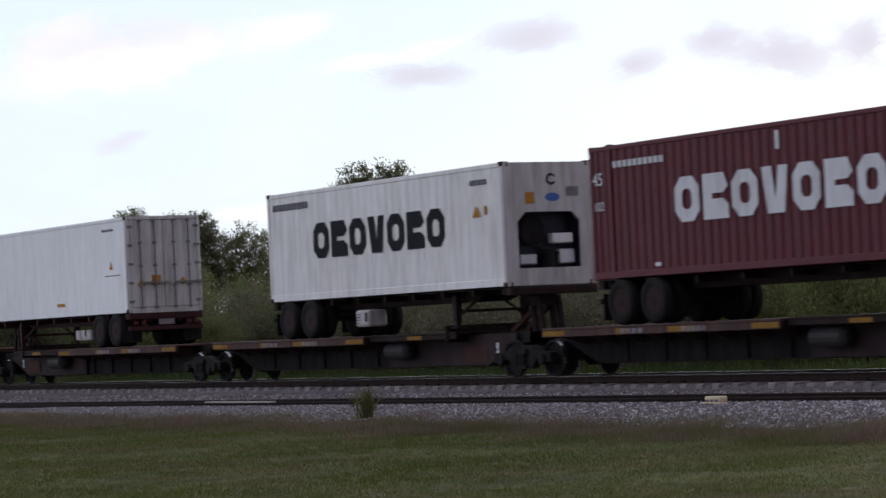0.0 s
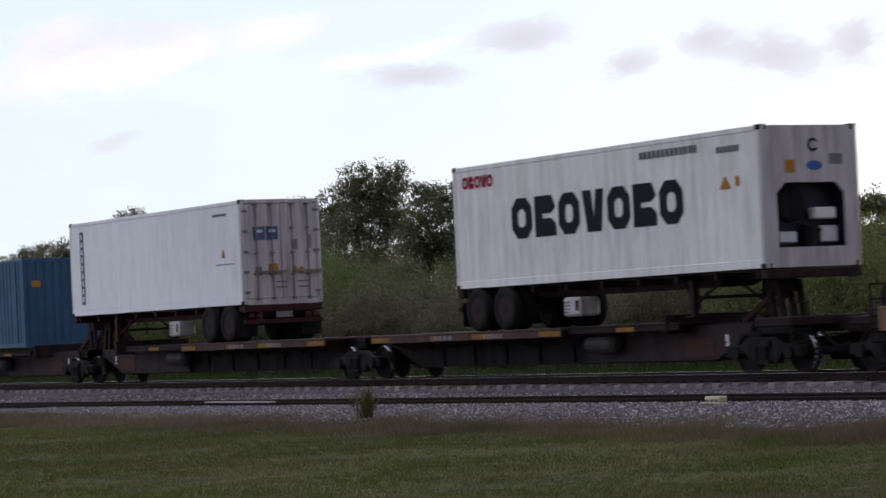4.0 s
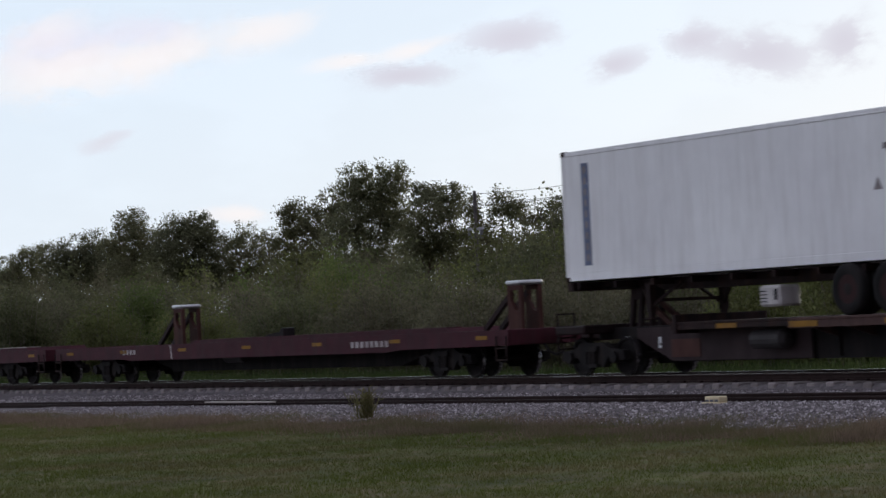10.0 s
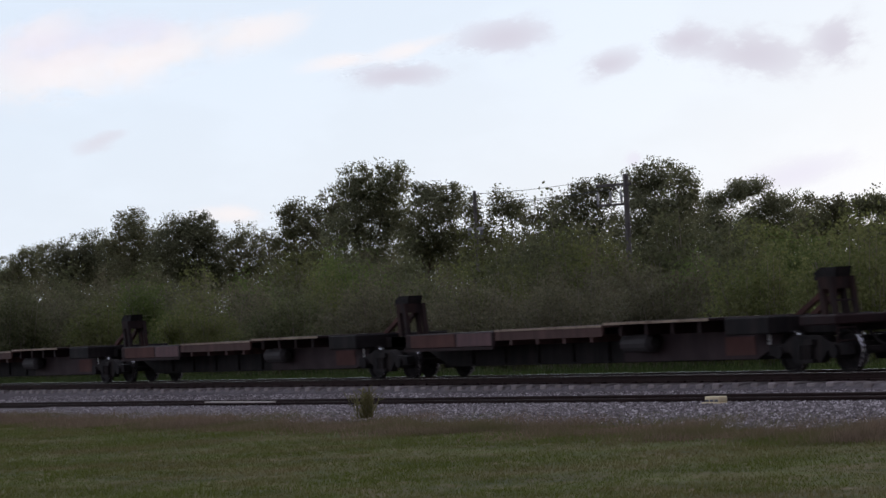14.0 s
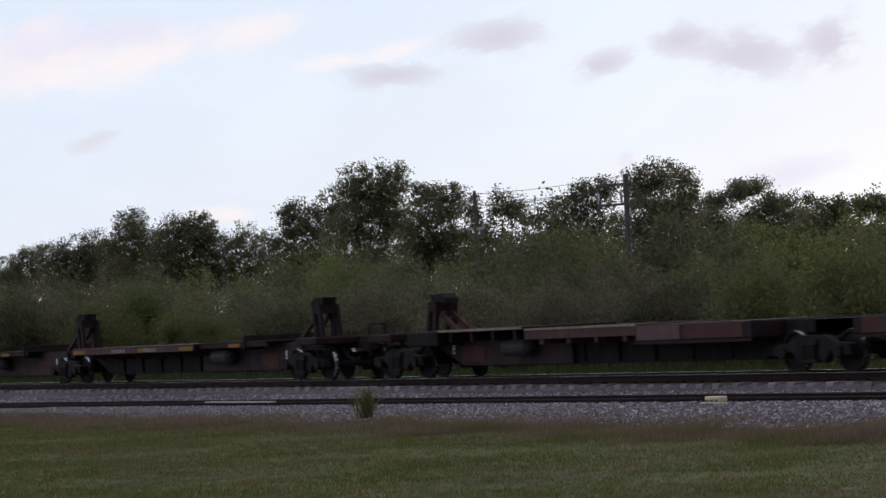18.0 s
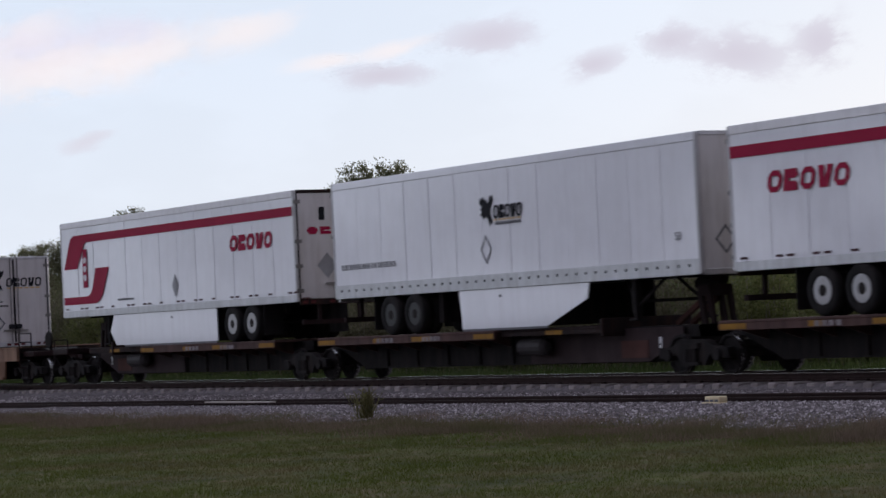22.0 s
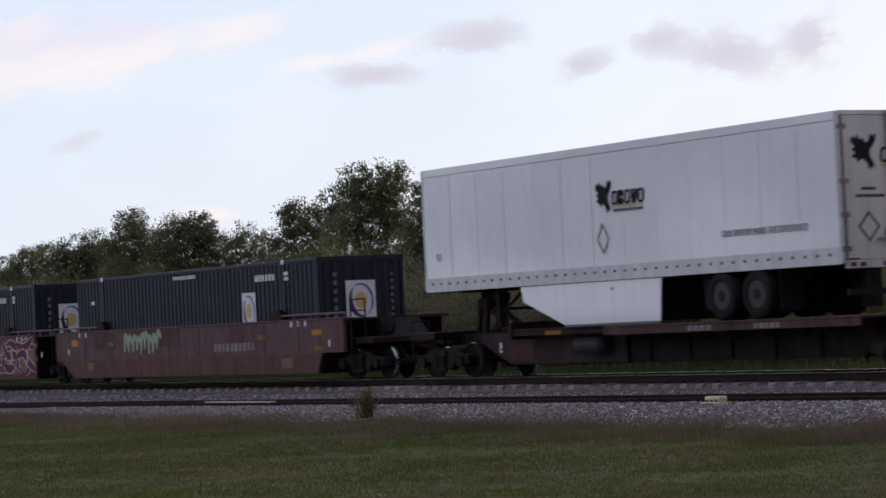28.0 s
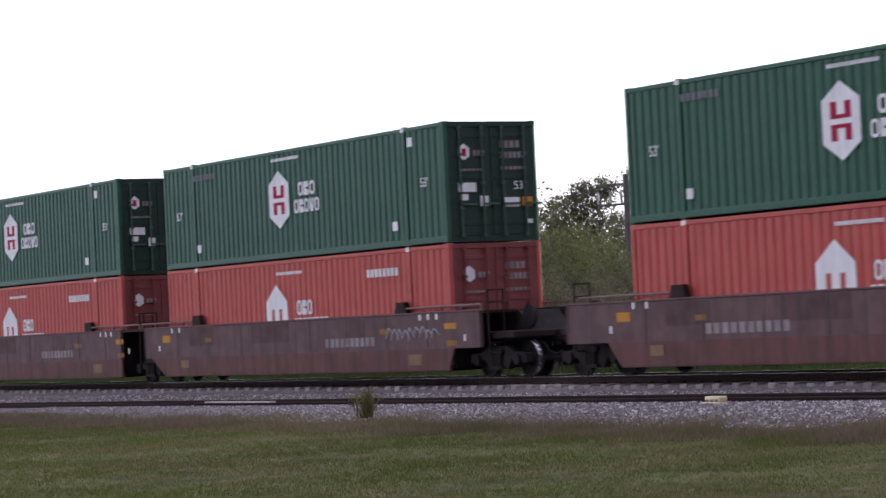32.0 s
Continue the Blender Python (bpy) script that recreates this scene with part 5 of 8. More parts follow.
def dry_container(u0, L, W, z0, mat, label, pitch=0.3, group="", end_mat=None, doors=True, posts=True, rod_mat=None):
    H = 2.9
    z1 = z0 + H
    ob = mover(empty("shipping_container", label, "container", group), u0)
    xp = [L / 2 - 6.096, L / 2 + 6.096] if posts else []
    for s in (-1, 1):
        bm = bmesh.new()
        edges = [0.1]
        for x in xp:
            edges += [x - 0.09, x + 0.09]
        edges.append(L - 0.1)
        for a, b in zip(edges[::2], edges[1::2]):
            corrugated(bm, a, b, z0 + 0.16, z1 - 0.1, s * (W / 2 - 0.012), -s, pitch)
        side = part("side_wall", bm, mat, ob)
        if s == -1:
            ob["near"] = 1
        for x in xp:
            bm = bmesh.new()
            bbox(bm, x - 0.09, x + 0.09, min(s * (W / 2 + 0.004), s * (W / 2 - 0.12)), max(s * (W / 2 + 0.004), s * (W / 2 - 0.12)), z0, z1 + 0.02, 0.02)
            part("lifting_post", bm, mat, ob)
        bm = bmesh.new()
        y0, y1 = sorted((s * W / 2, s * (W / 2 - 0.07)))
        bbox(bm, 0.1, L - 0.1, y0, y1, z1 - 0.11, z1 - 0.01, 0.015)
        part("top_rail", bm, mat, ob)
        bm = bmesh.new()
        bbox(bm, 0.1, L - 0.1, y0, y1, z0 + 0.02, z0 + 0.17, 0.015)
        part("bottom_rail", bm, mat, ob)
    for x in (0, L):
        for s in (-1, 1):
            bm = bmesh.new()
            y0, y1 = sorted((s * W / 2, s * (W / 2 - 0.12)))
            bbox(bm, min(x, x + (0.14 if x == 0 else -0.14)), max(x, x + (0.14 if x == 0 else -0.14)), y0, y1, z0 + 0.01, z1 - 0.005, 0.02)
            part("corner_post", bm, mat, ob)
    bm = bmesh.new()
    corrugated(bm, 0.1, L - 0.1, -W / 2 + 0.06, W / 2 - 0.06, 0, 1, 0.3, 0.02)
    for v in bm.verts:
        v.co = Vector((v.co.x, v.co.z, z1 - 0.02 - v.co.y))
    part("roof", bm, mat, ob)
    bm = bmesh.new()
    box(bm, 0.1, L - 0.1, -W / 2 + 0.06, W / 2 - 0.06, z0 + 0.08, z0 + 0.14)
    part("floor", bm, M_BLACK, ob)
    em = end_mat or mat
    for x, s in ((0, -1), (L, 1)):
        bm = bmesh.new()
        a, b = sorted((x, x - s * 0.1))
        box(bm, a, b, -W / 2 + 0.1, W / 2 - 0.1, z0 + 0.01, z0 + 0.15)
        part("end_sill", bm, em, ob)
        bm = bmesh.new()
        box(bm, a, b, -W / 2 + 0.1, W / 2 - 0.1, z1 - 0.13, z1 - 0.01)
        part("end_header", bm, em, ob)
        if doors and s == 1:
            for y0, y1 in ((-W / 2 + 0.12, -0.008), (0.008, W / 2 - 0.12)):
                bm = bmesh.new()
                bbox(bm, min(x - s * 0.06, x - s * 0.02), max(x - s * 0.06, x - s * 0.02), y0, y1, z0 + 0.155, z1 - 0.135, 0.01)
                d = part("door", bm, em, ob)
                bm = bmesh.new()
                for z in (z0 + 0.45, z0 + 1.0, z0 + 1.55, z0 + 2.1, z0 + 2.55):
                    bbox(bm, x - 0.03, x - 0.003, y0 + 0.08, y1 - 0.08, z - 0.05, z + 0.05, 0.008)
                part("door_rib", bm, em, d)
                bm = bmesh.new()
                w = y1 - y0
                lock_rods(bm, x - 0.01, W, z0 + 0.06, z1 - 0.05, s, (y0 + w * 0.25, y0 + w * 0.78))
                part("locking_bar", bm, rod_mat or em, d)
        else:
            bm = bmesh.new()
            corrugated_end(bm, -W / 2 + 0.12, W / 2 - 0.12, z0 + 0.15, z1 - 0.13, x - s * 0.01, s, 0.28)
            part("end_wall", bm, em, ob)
    castings(ob, [0.09, L - 0.09] + xp, W, z0, z1 + 0.004, mat)
    return ob


def decal(ob, mat, fn, *args, name="marking", label="", **kw):
    bm = bmesh.new()
    fn(bm, *args, **kw)
    return part(name, bm, mat, ob, label)


def reefer(u0, label, mat, end, z0=2.02, L=12.192, W=2.438, ribs=False, end_mat=None, group="refrigerated containers on chassis"):
    H = 2.896
    z1 = z0 + H
    ob = mover(empty("refrigerated_container", label, "container", group), u0)
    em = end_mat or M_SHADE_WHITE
    for s in (-1, 1):
        bm = bmesh.new()
        if ribs:
            corrugated(bm, 0.12, L - 0.12, z0 + 0.2, z1 - 0.12, s * (W / 2 - 0.012), -s, 0.36, 0.008)
        else:
            y0, y1 = sorted((s * (W / 2 - 0.01), s * (W / 2 - 0.06)))
            bbox(bm, 0.12, L - 0.12, y0, y1, z0 + 0.2, z1 - 0.12, 0.006)
        part("side_wall", bm, mat, ob)
        for a, b, h0, h1, nm in ((0.1, L - 0.1, z0 + 0.02, z0 + 0.2, "bottom_rail"), (0.1, L - 0.1, z1 - 0.12, z1 - 0.01, "top_rail")):
            bm = bmesh.new()
            y0, y1 = sorted((s * W / 2, s * (W / 2 - 0.08)))
            bbox(bm, a, b, y0, y1, h0, h1, 0.012)
            part(nm, bm, mat, ob)
        for x in (0, L):
            bm = bmesh.new()
            xa, xb = sorted((x, x + (0.13 if x == 0 else -0.13)))
            y0, y1 = sorted((s * W / 2, s * (W / 2 - 0.12)))
            bbox(bm, xa, xb, y0, y1, z0, z1, 0.015)
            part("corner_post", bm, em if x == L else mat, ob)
    bm = bmesh.new()
    box(bm, 0.1, L - 0.1, -W / 2 + 0.08, W / 2 - 0.08, z1 - 0.05, z1 - 0.015)
    part("roof", bm, mat, ob)
    bm = bmesh.new()
    box(bm, 0.1, L - 0.1, -W / 2 + 0.08, W / 2 - 0.08, z0 + 0.05, z0 + 0.12)
    part("floor", bm, M_BLACK, ob)
    castings(ob, [0.09, L - 0.09], W, z0, z1 + 0.004, M_STEEL)
    bm = bmesh.new()
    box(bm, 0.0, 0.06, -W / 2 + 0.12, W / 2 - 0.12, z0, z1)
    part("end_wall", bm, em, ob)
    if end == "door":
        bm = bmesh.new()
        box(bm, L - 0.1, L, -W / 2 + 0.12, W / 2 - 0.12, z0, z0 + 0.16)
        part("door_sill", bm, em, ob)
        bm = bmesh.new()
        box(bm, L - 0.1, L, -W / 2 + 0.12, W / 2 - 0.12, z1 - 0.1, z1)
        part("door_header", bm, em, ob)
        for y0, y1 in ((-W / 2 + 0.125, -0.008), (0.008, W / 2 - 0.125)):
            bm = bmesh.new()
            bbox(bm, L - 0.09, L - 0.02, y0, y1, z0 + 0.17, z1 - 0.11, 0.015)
            d = part("door", bm, em, ob, "dirty white insulated door, toned darker for shade")
            bm = bmesh.new()
            w = y1 - y0
            lock_rods(bm, L - 0.02, W, z0 + 0.06, z1 - 0.05, 1, (y0 + w * 0.3, y0 + w * 0.74))
            part("locking_bar", bm, M_HINGE, d)
            bm = bmesh.new()
            ye = y0 if y0 < -0.5 else y1
            for k in range(5):
                z = z0 + 0.3 + k * 0.56
                box(bm, L - 0.03, L + 0.02, ye - 0.08, ye + 0.08, z, z + 0.08)
            part("hinge", bm, M_HINGE, d)
        bm = bmesh.new()
        for y in (-0.75, 0.6):
            flat(bm, [(y - 0.14, z0 + 0.82), (y + 0.14, z0 + 0.82), (y, z0 + 1.06)] if y < 0 else [(y - 0.12, z0 + 0.92), (y, z0 + 0.8), (y + 0.12, z0 + 0.92), (y, z0 + 1.05)], L - 0.015, "x")
        rect(bm, -0.42, -0.12, z0 + 0.82, z0 + 1.12, L - 0.015, "x")
        part("warning_label", bm, M_ORANGE_MARK, ob)
    elif end == "machine":
        bm = bmesh.new()
        # frame round the machinery recess
        xo, xi = L - 0.01, L - 0.35
        w = W / 2 - 0.12
        hx0, hx1, hz0, hz1, c = -0.86, 0.86, z0 + 0.42, z0 + 1.72, 0.22
        zb, zt = z0 + 0.02, z1 - 0.02
        prism_x(bm, [(-w, zb), (w, zb), (w, zt), (-w, zt), (-w, zb + 0.01), (hx0, hz0), (hx0, hz1 - c), (hx0 + c, hz1), (hx1 - c, hz1), (hx1, hz1 - c), (hx1, hz0), (hx0 + 0.002, hz0 - 0.002)], L - 0.08, xo)
        part("machine_housing", bm, em, ob, "stained white machinery end, toned darker for shade")
        bm = bmesh.new()
        box(bm, xi - 0.02, xi, hx0 - 0.02, hx1 + 0.02, hz0, hz1)
        box(bm, xi, L - 0.08, hx0 - 0.02, hx0, hz0, hz1)
        box(bm, xi, L - 0.08, hx1, hx1 + 0.02, hz0, hz1)
        box(bm, xi, L - 0.08, hx0, hx1, hz1, hz1 + 0.02)
        box(bm, xi, L - 0.08, hx0, hx1, hz0 - 0.02, hz0)
        part("machine_recess", bm, M_NAVY, ob, "dark blue machinery recess")
        bm = bmesh.new()
        lathe(bm, [(0.34, 0), (0.36, 0.02), (0.36, 0.12), (0.30, 0.14)], 20, (0, 0, 0), "z")
        for v in bm.verts:
            v.co = Vector((xi + v.co.z, -0.35 + v.co.x, z0 + 1.3 + v.co.y))
        part("condenser_fan", bm, M_BLACK, ob)
        bm = bmesh.new()
        bbox(bm, xi, xi + 0.22, 0.15, 0.72, z0 + 0.98, z0 + 1.22, 0.03)
        part("control_box", bm, M_WHITE_WORN, ob, "grubby white control box")
        bm = bmesh.new()
        bbox(bm, xi, xi + 0.2, -0.75, -0.28, z0 + 0.5, z0 + 0.74, 0.03)
        bbox(bm, xi, xi + 0.16, 0.35, 0.8, z0 + 0.5, z0 + 0.85, 0.03)
        part("compressor_cover", bm, M_ALU, ob)
        bm = bmesh.new()
        tube(bm, (xi + 0.15, 0.05, z0 + 0.45), (xi + 0.15, 0.05, z0 + 0.8), 0.15, n=14)
        tube(bm, (xi + 0.1, -0.2, z0 + 0.9), (xi + 0.12, 0.4, z0 + 0.75), 0.035, n=6)
        part("compressor", bm, M_BLACK, ob)
        bm = bmesh.new()
        rect(bm, -0.62, -0.38, z1 - 0.98, z1 - 0.72, xo, "x")
        part("warning_label", bm, M_ORANGE_MARK, ob)
        bm = bmesh.new()
        disc(bm, 0.12, z1 - 0.84, 0.2, 0.1, xo, "x")
        part("maker_badge", bm, M_INK_BLUE, ob, "blue oval badge")
        bm = bmesh.new()
        arc(bm, 0.1, z1 - 0.42, 0.14, 0.14, 30, 330, 0.06, 0.05, xo, "x")
        part("badge", bm, M_INK, ob)
        bm = bmesh.new()
        bars(bm, 0.5, 0.85, z1 - 0.82, z1 - 0.6, 5, xo, "x")
        part("lettering_bar", bm, M_INK_GREY, ob)
    else:
        bm = bmesh.new()
        bbox(bm, L - 0.08, L - 0.01, -W / 2 + 0.125, W / 2 - 0.125, z0 + 0.02, z1 - 0.02, 0.015)
        part("end_panel", bm, em, ob, "plain grey-white end wall")
    return ob


# ---- box trailers ----
def semi_trailer(u0, nose, label, kind="emblem_trailer", z0=2.0, tilt=0.0, skirt=True, low=False, wheels=True, L=16.15, axle=2.85):
    """A 53 foot trailer; nose +1 looks ahead. Origin at its hind end on the plan."""
    W, H = 2.59, 2.97
    z1 = z0 + H
    ob = mover(empty("semi_trailer", label, "trailer", "box trailers on rail cars"), u0, tilt)
    fx = (lambda x: x) if nose == 1 else (lambda x: L - x)
    n = 13
    base = 0.34 if kind == "emblem_trailer" else 0.2
    for s in (-1, 1):
        yo = s * (W / 2 - 0.012)
        for k in range(n):
            a, b = 0.1 + k * (L - 0.2) / n, 0.1 + (k + 1) * (L - 0.2) / n
            bm = bmesh.new()
            rnd = random.Random(k * 3 + int(-u0))
            d0, d1 = rnd.uniform(0, 0.007), rnd.uniform(0, 0.007)
            vs = [bm.verts.new((x, yo - s * d, z)) for x, d in ((a + 0.002, d0), (b - 0.002, d1)) for z in (z0 + base, z1 - 0.2)]
            vi = [bm.verts.new((v.co.x, v.co.y - s * 0.03, v.co.z)) for v in vs]
            for f in ((0, 2, 3, 1),):
                bm.faces.new([vs[i] for i in f]), bm.faces.new([vi[i] for i in f[::-1]])
            for i, j in ((0, 1), (1, 3), (3, 2), (2, 0)):
                bm.faces.new((vs[i], vs[j], vi[j], vi[i]))
            part("side_panel", bm, M_WHITE_GLOSS, ob)
        bm = bmesh.new()
        for k in range(1, n):
            x = 0.1 + k * (L - 0.2) / n
            box(bm, x - 0.009, x + 0.009, *sorted((s * (W / 2 - 0.011), s * (W / 2 - 0.035))), z0 + base, z1 - 0.2)
        part("panel_joint", bm, M_JOINT, ob)
        for h0, h1, nm, mt in ((z1 - 0.2, z1 - 0.01, "top_rail", M_WHITE_GLOSS if kind == "emblem_trailer" else M_WHITE), (z0, z0 + base, "bottom_rail", M_ALU)):
            bm = bmesh.new()
            bbox(bm, 0.08, L - 0.08, *sorted((s * W / 2, s * (W / 2 - 0.05))), h0 + 0.002, h1 - 0.002, 0.012)
            r = part(nm, bm, mt, ob)
            if nm == "bottom_rail" and s == -1:
                bm = bmesh.new()
                m = 40 if kind == "emblem_trailer" else 14
                for k in range(m):
                    x = 0.4 + k * (L - 0.8) / (m - 1)
                    if kind == "emblem_trailer":
                        box(bm, x - 0.035, x + 0.035, -W / 2 - 0.006, -W / 2, z0 + 0.17, z0 + 0.23)
                    else:
                        box(bm, x - 0.11, x + 0.11, -W / 2 - 0.006, -W / 2, z0 + 0.24, z0 + 0.29)
                        if k % 3:
                            box(bm, x + 0.24, x + 0.46, -W / 2 - 0.006, -W / 2, z0 + 0.24, z0 + 0.29)
                part("rivet_slot" if kind == "emblem_trailer" else "marker_strip", bm, M_INK if kind == "emblem_trailer" else M_MARKER, r)
    for x in (0, L):
        for s in (-1, 1):
            bm = bmesh.new()
            bbox(bm, *sorted((x, x + (0.1 if x == 0 else -0.1))), *sorted((s * W / 2, s * (W / 2 - 0.1))), z0 + 0.01, z1 - 0.01, 0.03)
            part("corner_post", bm, M_ALU, ob)
    bm = bmesh.new()
    box(bm, 0.06, L - 0.06, -W / 2 + 0.05, W / 2 - 0.05, z1 - 0.03, z1 - 0.012)
    part("roof", bm, M_ALU, ob)
    bm = bmesh.new()
    box(bm, 0.06, L - 0.06, -W / 2 + 0.06, W / 2 - 0.06, z0 + 0.03, z0 + 0.1)
    part("floor", bm, M_BLACK, ob)
    xd, sd = fx(0), -nose
    xn = fx(L)
    # front wall
    bm = bmesh.new()
    bbox(bm, *sorted((xn - nose * 0.06, xn - nose * 0.012)), -W / 2 + 0.1, W / 2 - 0.1, z0 + 0.02, z1 - 0.02, 0.01)
    part("front_wall", bm, M_SHADED_END, ob, "plain off-white front wall, toned down for shade")
    bm = bmesh.new()
    bbox(bm, *sorted((xn - nose * 0.07, xn + nose * 0.006)), -W / 2 + 0.1, W / 2 - 0.1, z1 - 0.09, z1, 0.01)
    bbox(bm, *sorted((xn - nose * 0.07, xn + nose * 0.006)), -W / 2 + 0.1, W / 2 - 0.1, z0 - 0.01, z0 + 0.12, 0.01)
    part("front_rail", bm, M_ALU, ob)
    # doors
    for y0, y1 in ((-W / 2 + 0.1, -0.006), (0.006, W / 2 - 0.1)):
        bm = bmesh.new()
        bbox(bm, *sorted((xd - sd * 0.06, xd - sd * 0.01)), y0, y1, z0 + 0.08, z1 - 0.1, 0.012)
        d = part("door", bm, M_SHADED_END, ob, "off-white swing door, toned down for shade")
        bm = bmesh.new()
        yr = y1 - 0.12 if y0 < -0.5 else y0 + 0.12
        tube(bm, (xd + sd * 0.03, yr, z0 + 0.02), (xd + sd * 0.03, yr, z1 - 0.04), 0.02, n=8)
        box(bm, *sorted((xd, xd + sd * 0.06)), yr - 0.3, yr + 0.3, z0 + 0.45, z0 + 0.5)
        part("locking_bar", bm, M_HINGE, d)
        bm = bmesh.new()
        ye = y0 if y0 < -0.5 else y1
        for z in (z0 + 0.25, z0 + 0.9, z0 + 1.55, z0 + 2.6):
            box(bm, *sorted((xd - sd * 0.02, xd + sd * 0.03)), ye - 0.1, ye + 0.1, z, z + 0.1)
        part("hinge", bm, M_HINGE, d)
        bm = bmesh.new()
        ys = y1 if y0 < -0.5 else y0
        box(bm, *sorted((xd - sd * 0.03, xd + sd * 0.004)), ys - 0.025, ys + 0.025, z0 + 0.08, z1 - 0.1)
        part("door_seal", bm, M_INK, d, "black rubber seal")
        bm = bmesh.new()
        box(bm, *sorted((xd - sd * 0.03, xd + sd * 0.003)), ye - 0.018, ye + 0.018, z0 + 0.08, z1 - 0.1)
        part("door_seal", bm, M_INK, d, "black rubber seal")
    bm = bmesh.new()
    bbox(bm, *sorted((xd - sd * 0.1, xd)), -W / 2 + 0.1, W / 2 - 0.1, z1 - 0.1, z1 - 0.005, 0.012)
    bbox(bm, *sorted((xd - sd * 0.1, xd)), -W / 2 + 0.1, W / 2 - 0.1, z0 - 0.08, z0 + 0.08, 0.012)
    part("rear_frame", bm, M_STEEL if kind == "striped_trailer" else M_ALU, ob)
    bm = bmesh.new()
    for y in (-1.05, -0.82, -0.25, 0, 0.25, 0.82, 1.05):
        rect(bm, y - 0.07, y + 0.07, z0 - 0.04, z0 + 0.04, xd + 0.001, "x") if sd == 1 else None
    rect(bm, -1.15, -0.9, z0 + 0.09, z0 + 0.12, xd + 0.001, "x") if sd == 1 else box(bm, xd - 0.02, xd - 0.01, -1, 1, z0 - 0.04, z0 + 0.04)
    part("tail_lamp", bm, M_LAMP_RED, ob)
    deck = 0.25 if low else DECK
    if wheels or low:
        road_wheels(ob, [fx(axle), fx(axle + 1.2)], ME_RIM_WHITE if kind == "striped_trailer" else ME_RIM_GREY, deck)
        bm = bmesh.new()
        for y in (-0.55, 0.55):
            a, b = sorted((fx(axle - 0.85), fx(axle + 2.35)))
            box(bm, a, b, y - 0.06, y + 0.06, z0 - 0.28, z0 + 0.03)
            for x in (fx(axle), fx(axle + 1.2)):
                box(bm, x - 0.1, x + 0.1, y - 0.1, y + 0.1, deck + 0.5, z0 - 0.2)
        # Added black crosspiece that stands for the dark under the floor
        a, b = sorted((fx(axle + 1.95), fx(axle + 2.15)))
        box(bm, a, b, -1.0, 1.0, deck + 0.25, z0)
        part("slider_bogie", bm, M_BLACK, ob)
    if wheels:
        bm = bmesh.new()
        for y in (-1.0, 1.0):
            box(bm, fx(axle - 0.8) - 0.01, fx(axle - 0.8) + 0.01, y - 0.28, y + 0.28, DECK + 0.15, z0 + 0.02)
        part("mud_flap", bm, M_TYRE, ob)
        bm = bmesh.new()
        xr = fx(0.12)
        box(bm, xr - 0.05, xr + 0.05, -1.1, 1.1, DECK + 0.38, DECK + 0.5)
        for y in (-0.6, 0.6):
            box(bm, xr - 0.04, xr + 0.04, y - 0.05, y + 0.05, DECK + 0.4, z0)
        part("rear_guard", bm, M_SPINE, ob)
        landing_gear(ob, fx(L - 2.9), z0 + 0.03, M_BLACK)
    bm = bmesh.new()
    x = fx(L - 1.0)
    box(bm, x - 0.6, x + 0.6, -0.55, 0.55, z0 - 0.03, z0 + 0.03)
    tube(bm, (x, 0, z0 - 0.1), (x, 0, z0), 0.045, n=10)
    part("kingpin_plate", bm, M_BLACK, ob)
    if skirt:
        for s in (-1,):
            bm = bmesh.new()
            y = s * (W / 2 - 0.06)
            zb = DECK + 0.06 if not low else z0 - 0.4
            pts = [(fx(6.3), zb), (fx(L - 6.1), zb), (fx(L - 4.4), z0 - 0.35), (fx(L - 4.3), z0), (fx(6.2), z0)] if kind == "emblem_trailer" else [(fx(5.05), zb), (fx(L - 4.0), zb), (fx(L - 3.6), z0 - 0.5), (fx(L - 3.9), z0), (fx(5.05), z0)]
            prism(bm, pts, y - 0.015, y + 0.015)
            k = part("side_skirt", bm, M_WHITE_GLOSS, ob, "white aerodynamic side skirt")
            if not low:
                # Far skirt as a black sheet: its inner face's shade is in the colour
                bm = bmesh.new()
                box(bm, *sorted((fx(axle + 2.2), fx(L - 5.4))), W / 2 - 0.09, W / 2 - 0.05, DECK + 0.05, z0 + 0.02)
                part("skirt_backing", bm, M_BLACK, ob, "far side skirt, black to stand for its shade")
            bm = bmesh.new()
            a, b = sorted((fx(6.3), fx(L - 6.1))) if kind == "emblem_trailer" else sorted((fx(5.15), fx(L - 4.6)))
            if not low:
                box(bm, a, b, y - 0.02, y + 0.02, zb - 0.05, zb)
            box(bm, fx(L / 2) - 0.05, fx(L / 2) + 0.05, y - 0.024, y + 0.024, z0 - 0.2, z0 - 0.14)
            part("skirt_edge", bm, M_INK_GREY, k)
    return ob, fx


def bird(bm, cx, cz, s, at, face="y"):
    """A plain dark winged shape."""
    pts = [(-0.50, 0.30), (-0.44, 0.50), (-0.33, 0.38), (-0.24, 0.54), (-0.14, 0.36), (-0.02, 0.42), (0.08, 0.26), (0.20, 0.34), (0.26, 0.56), (0.36, 0.46), (0.48, 0.58), (0.47, 0.36), (0.38, 0.22), (0.24, 0.06), (0.22, -0.14), (0.34, -0.30), (0.40, -0.52), (0.28, -0.44),
           (0.20, -0.58), (0.10, -0.34), (-0.02, -0.22), (-0.16, -0.24), (-0.24, -0.34), (-0.30, -0.20), (-0.48, -0.16), (-0.34, -0.04), (-0.46, 0.08), (-0.34, 0.14)]
    flat(bm, [(cx + x * s, cz + z * s) for x, z in pts], at, face)


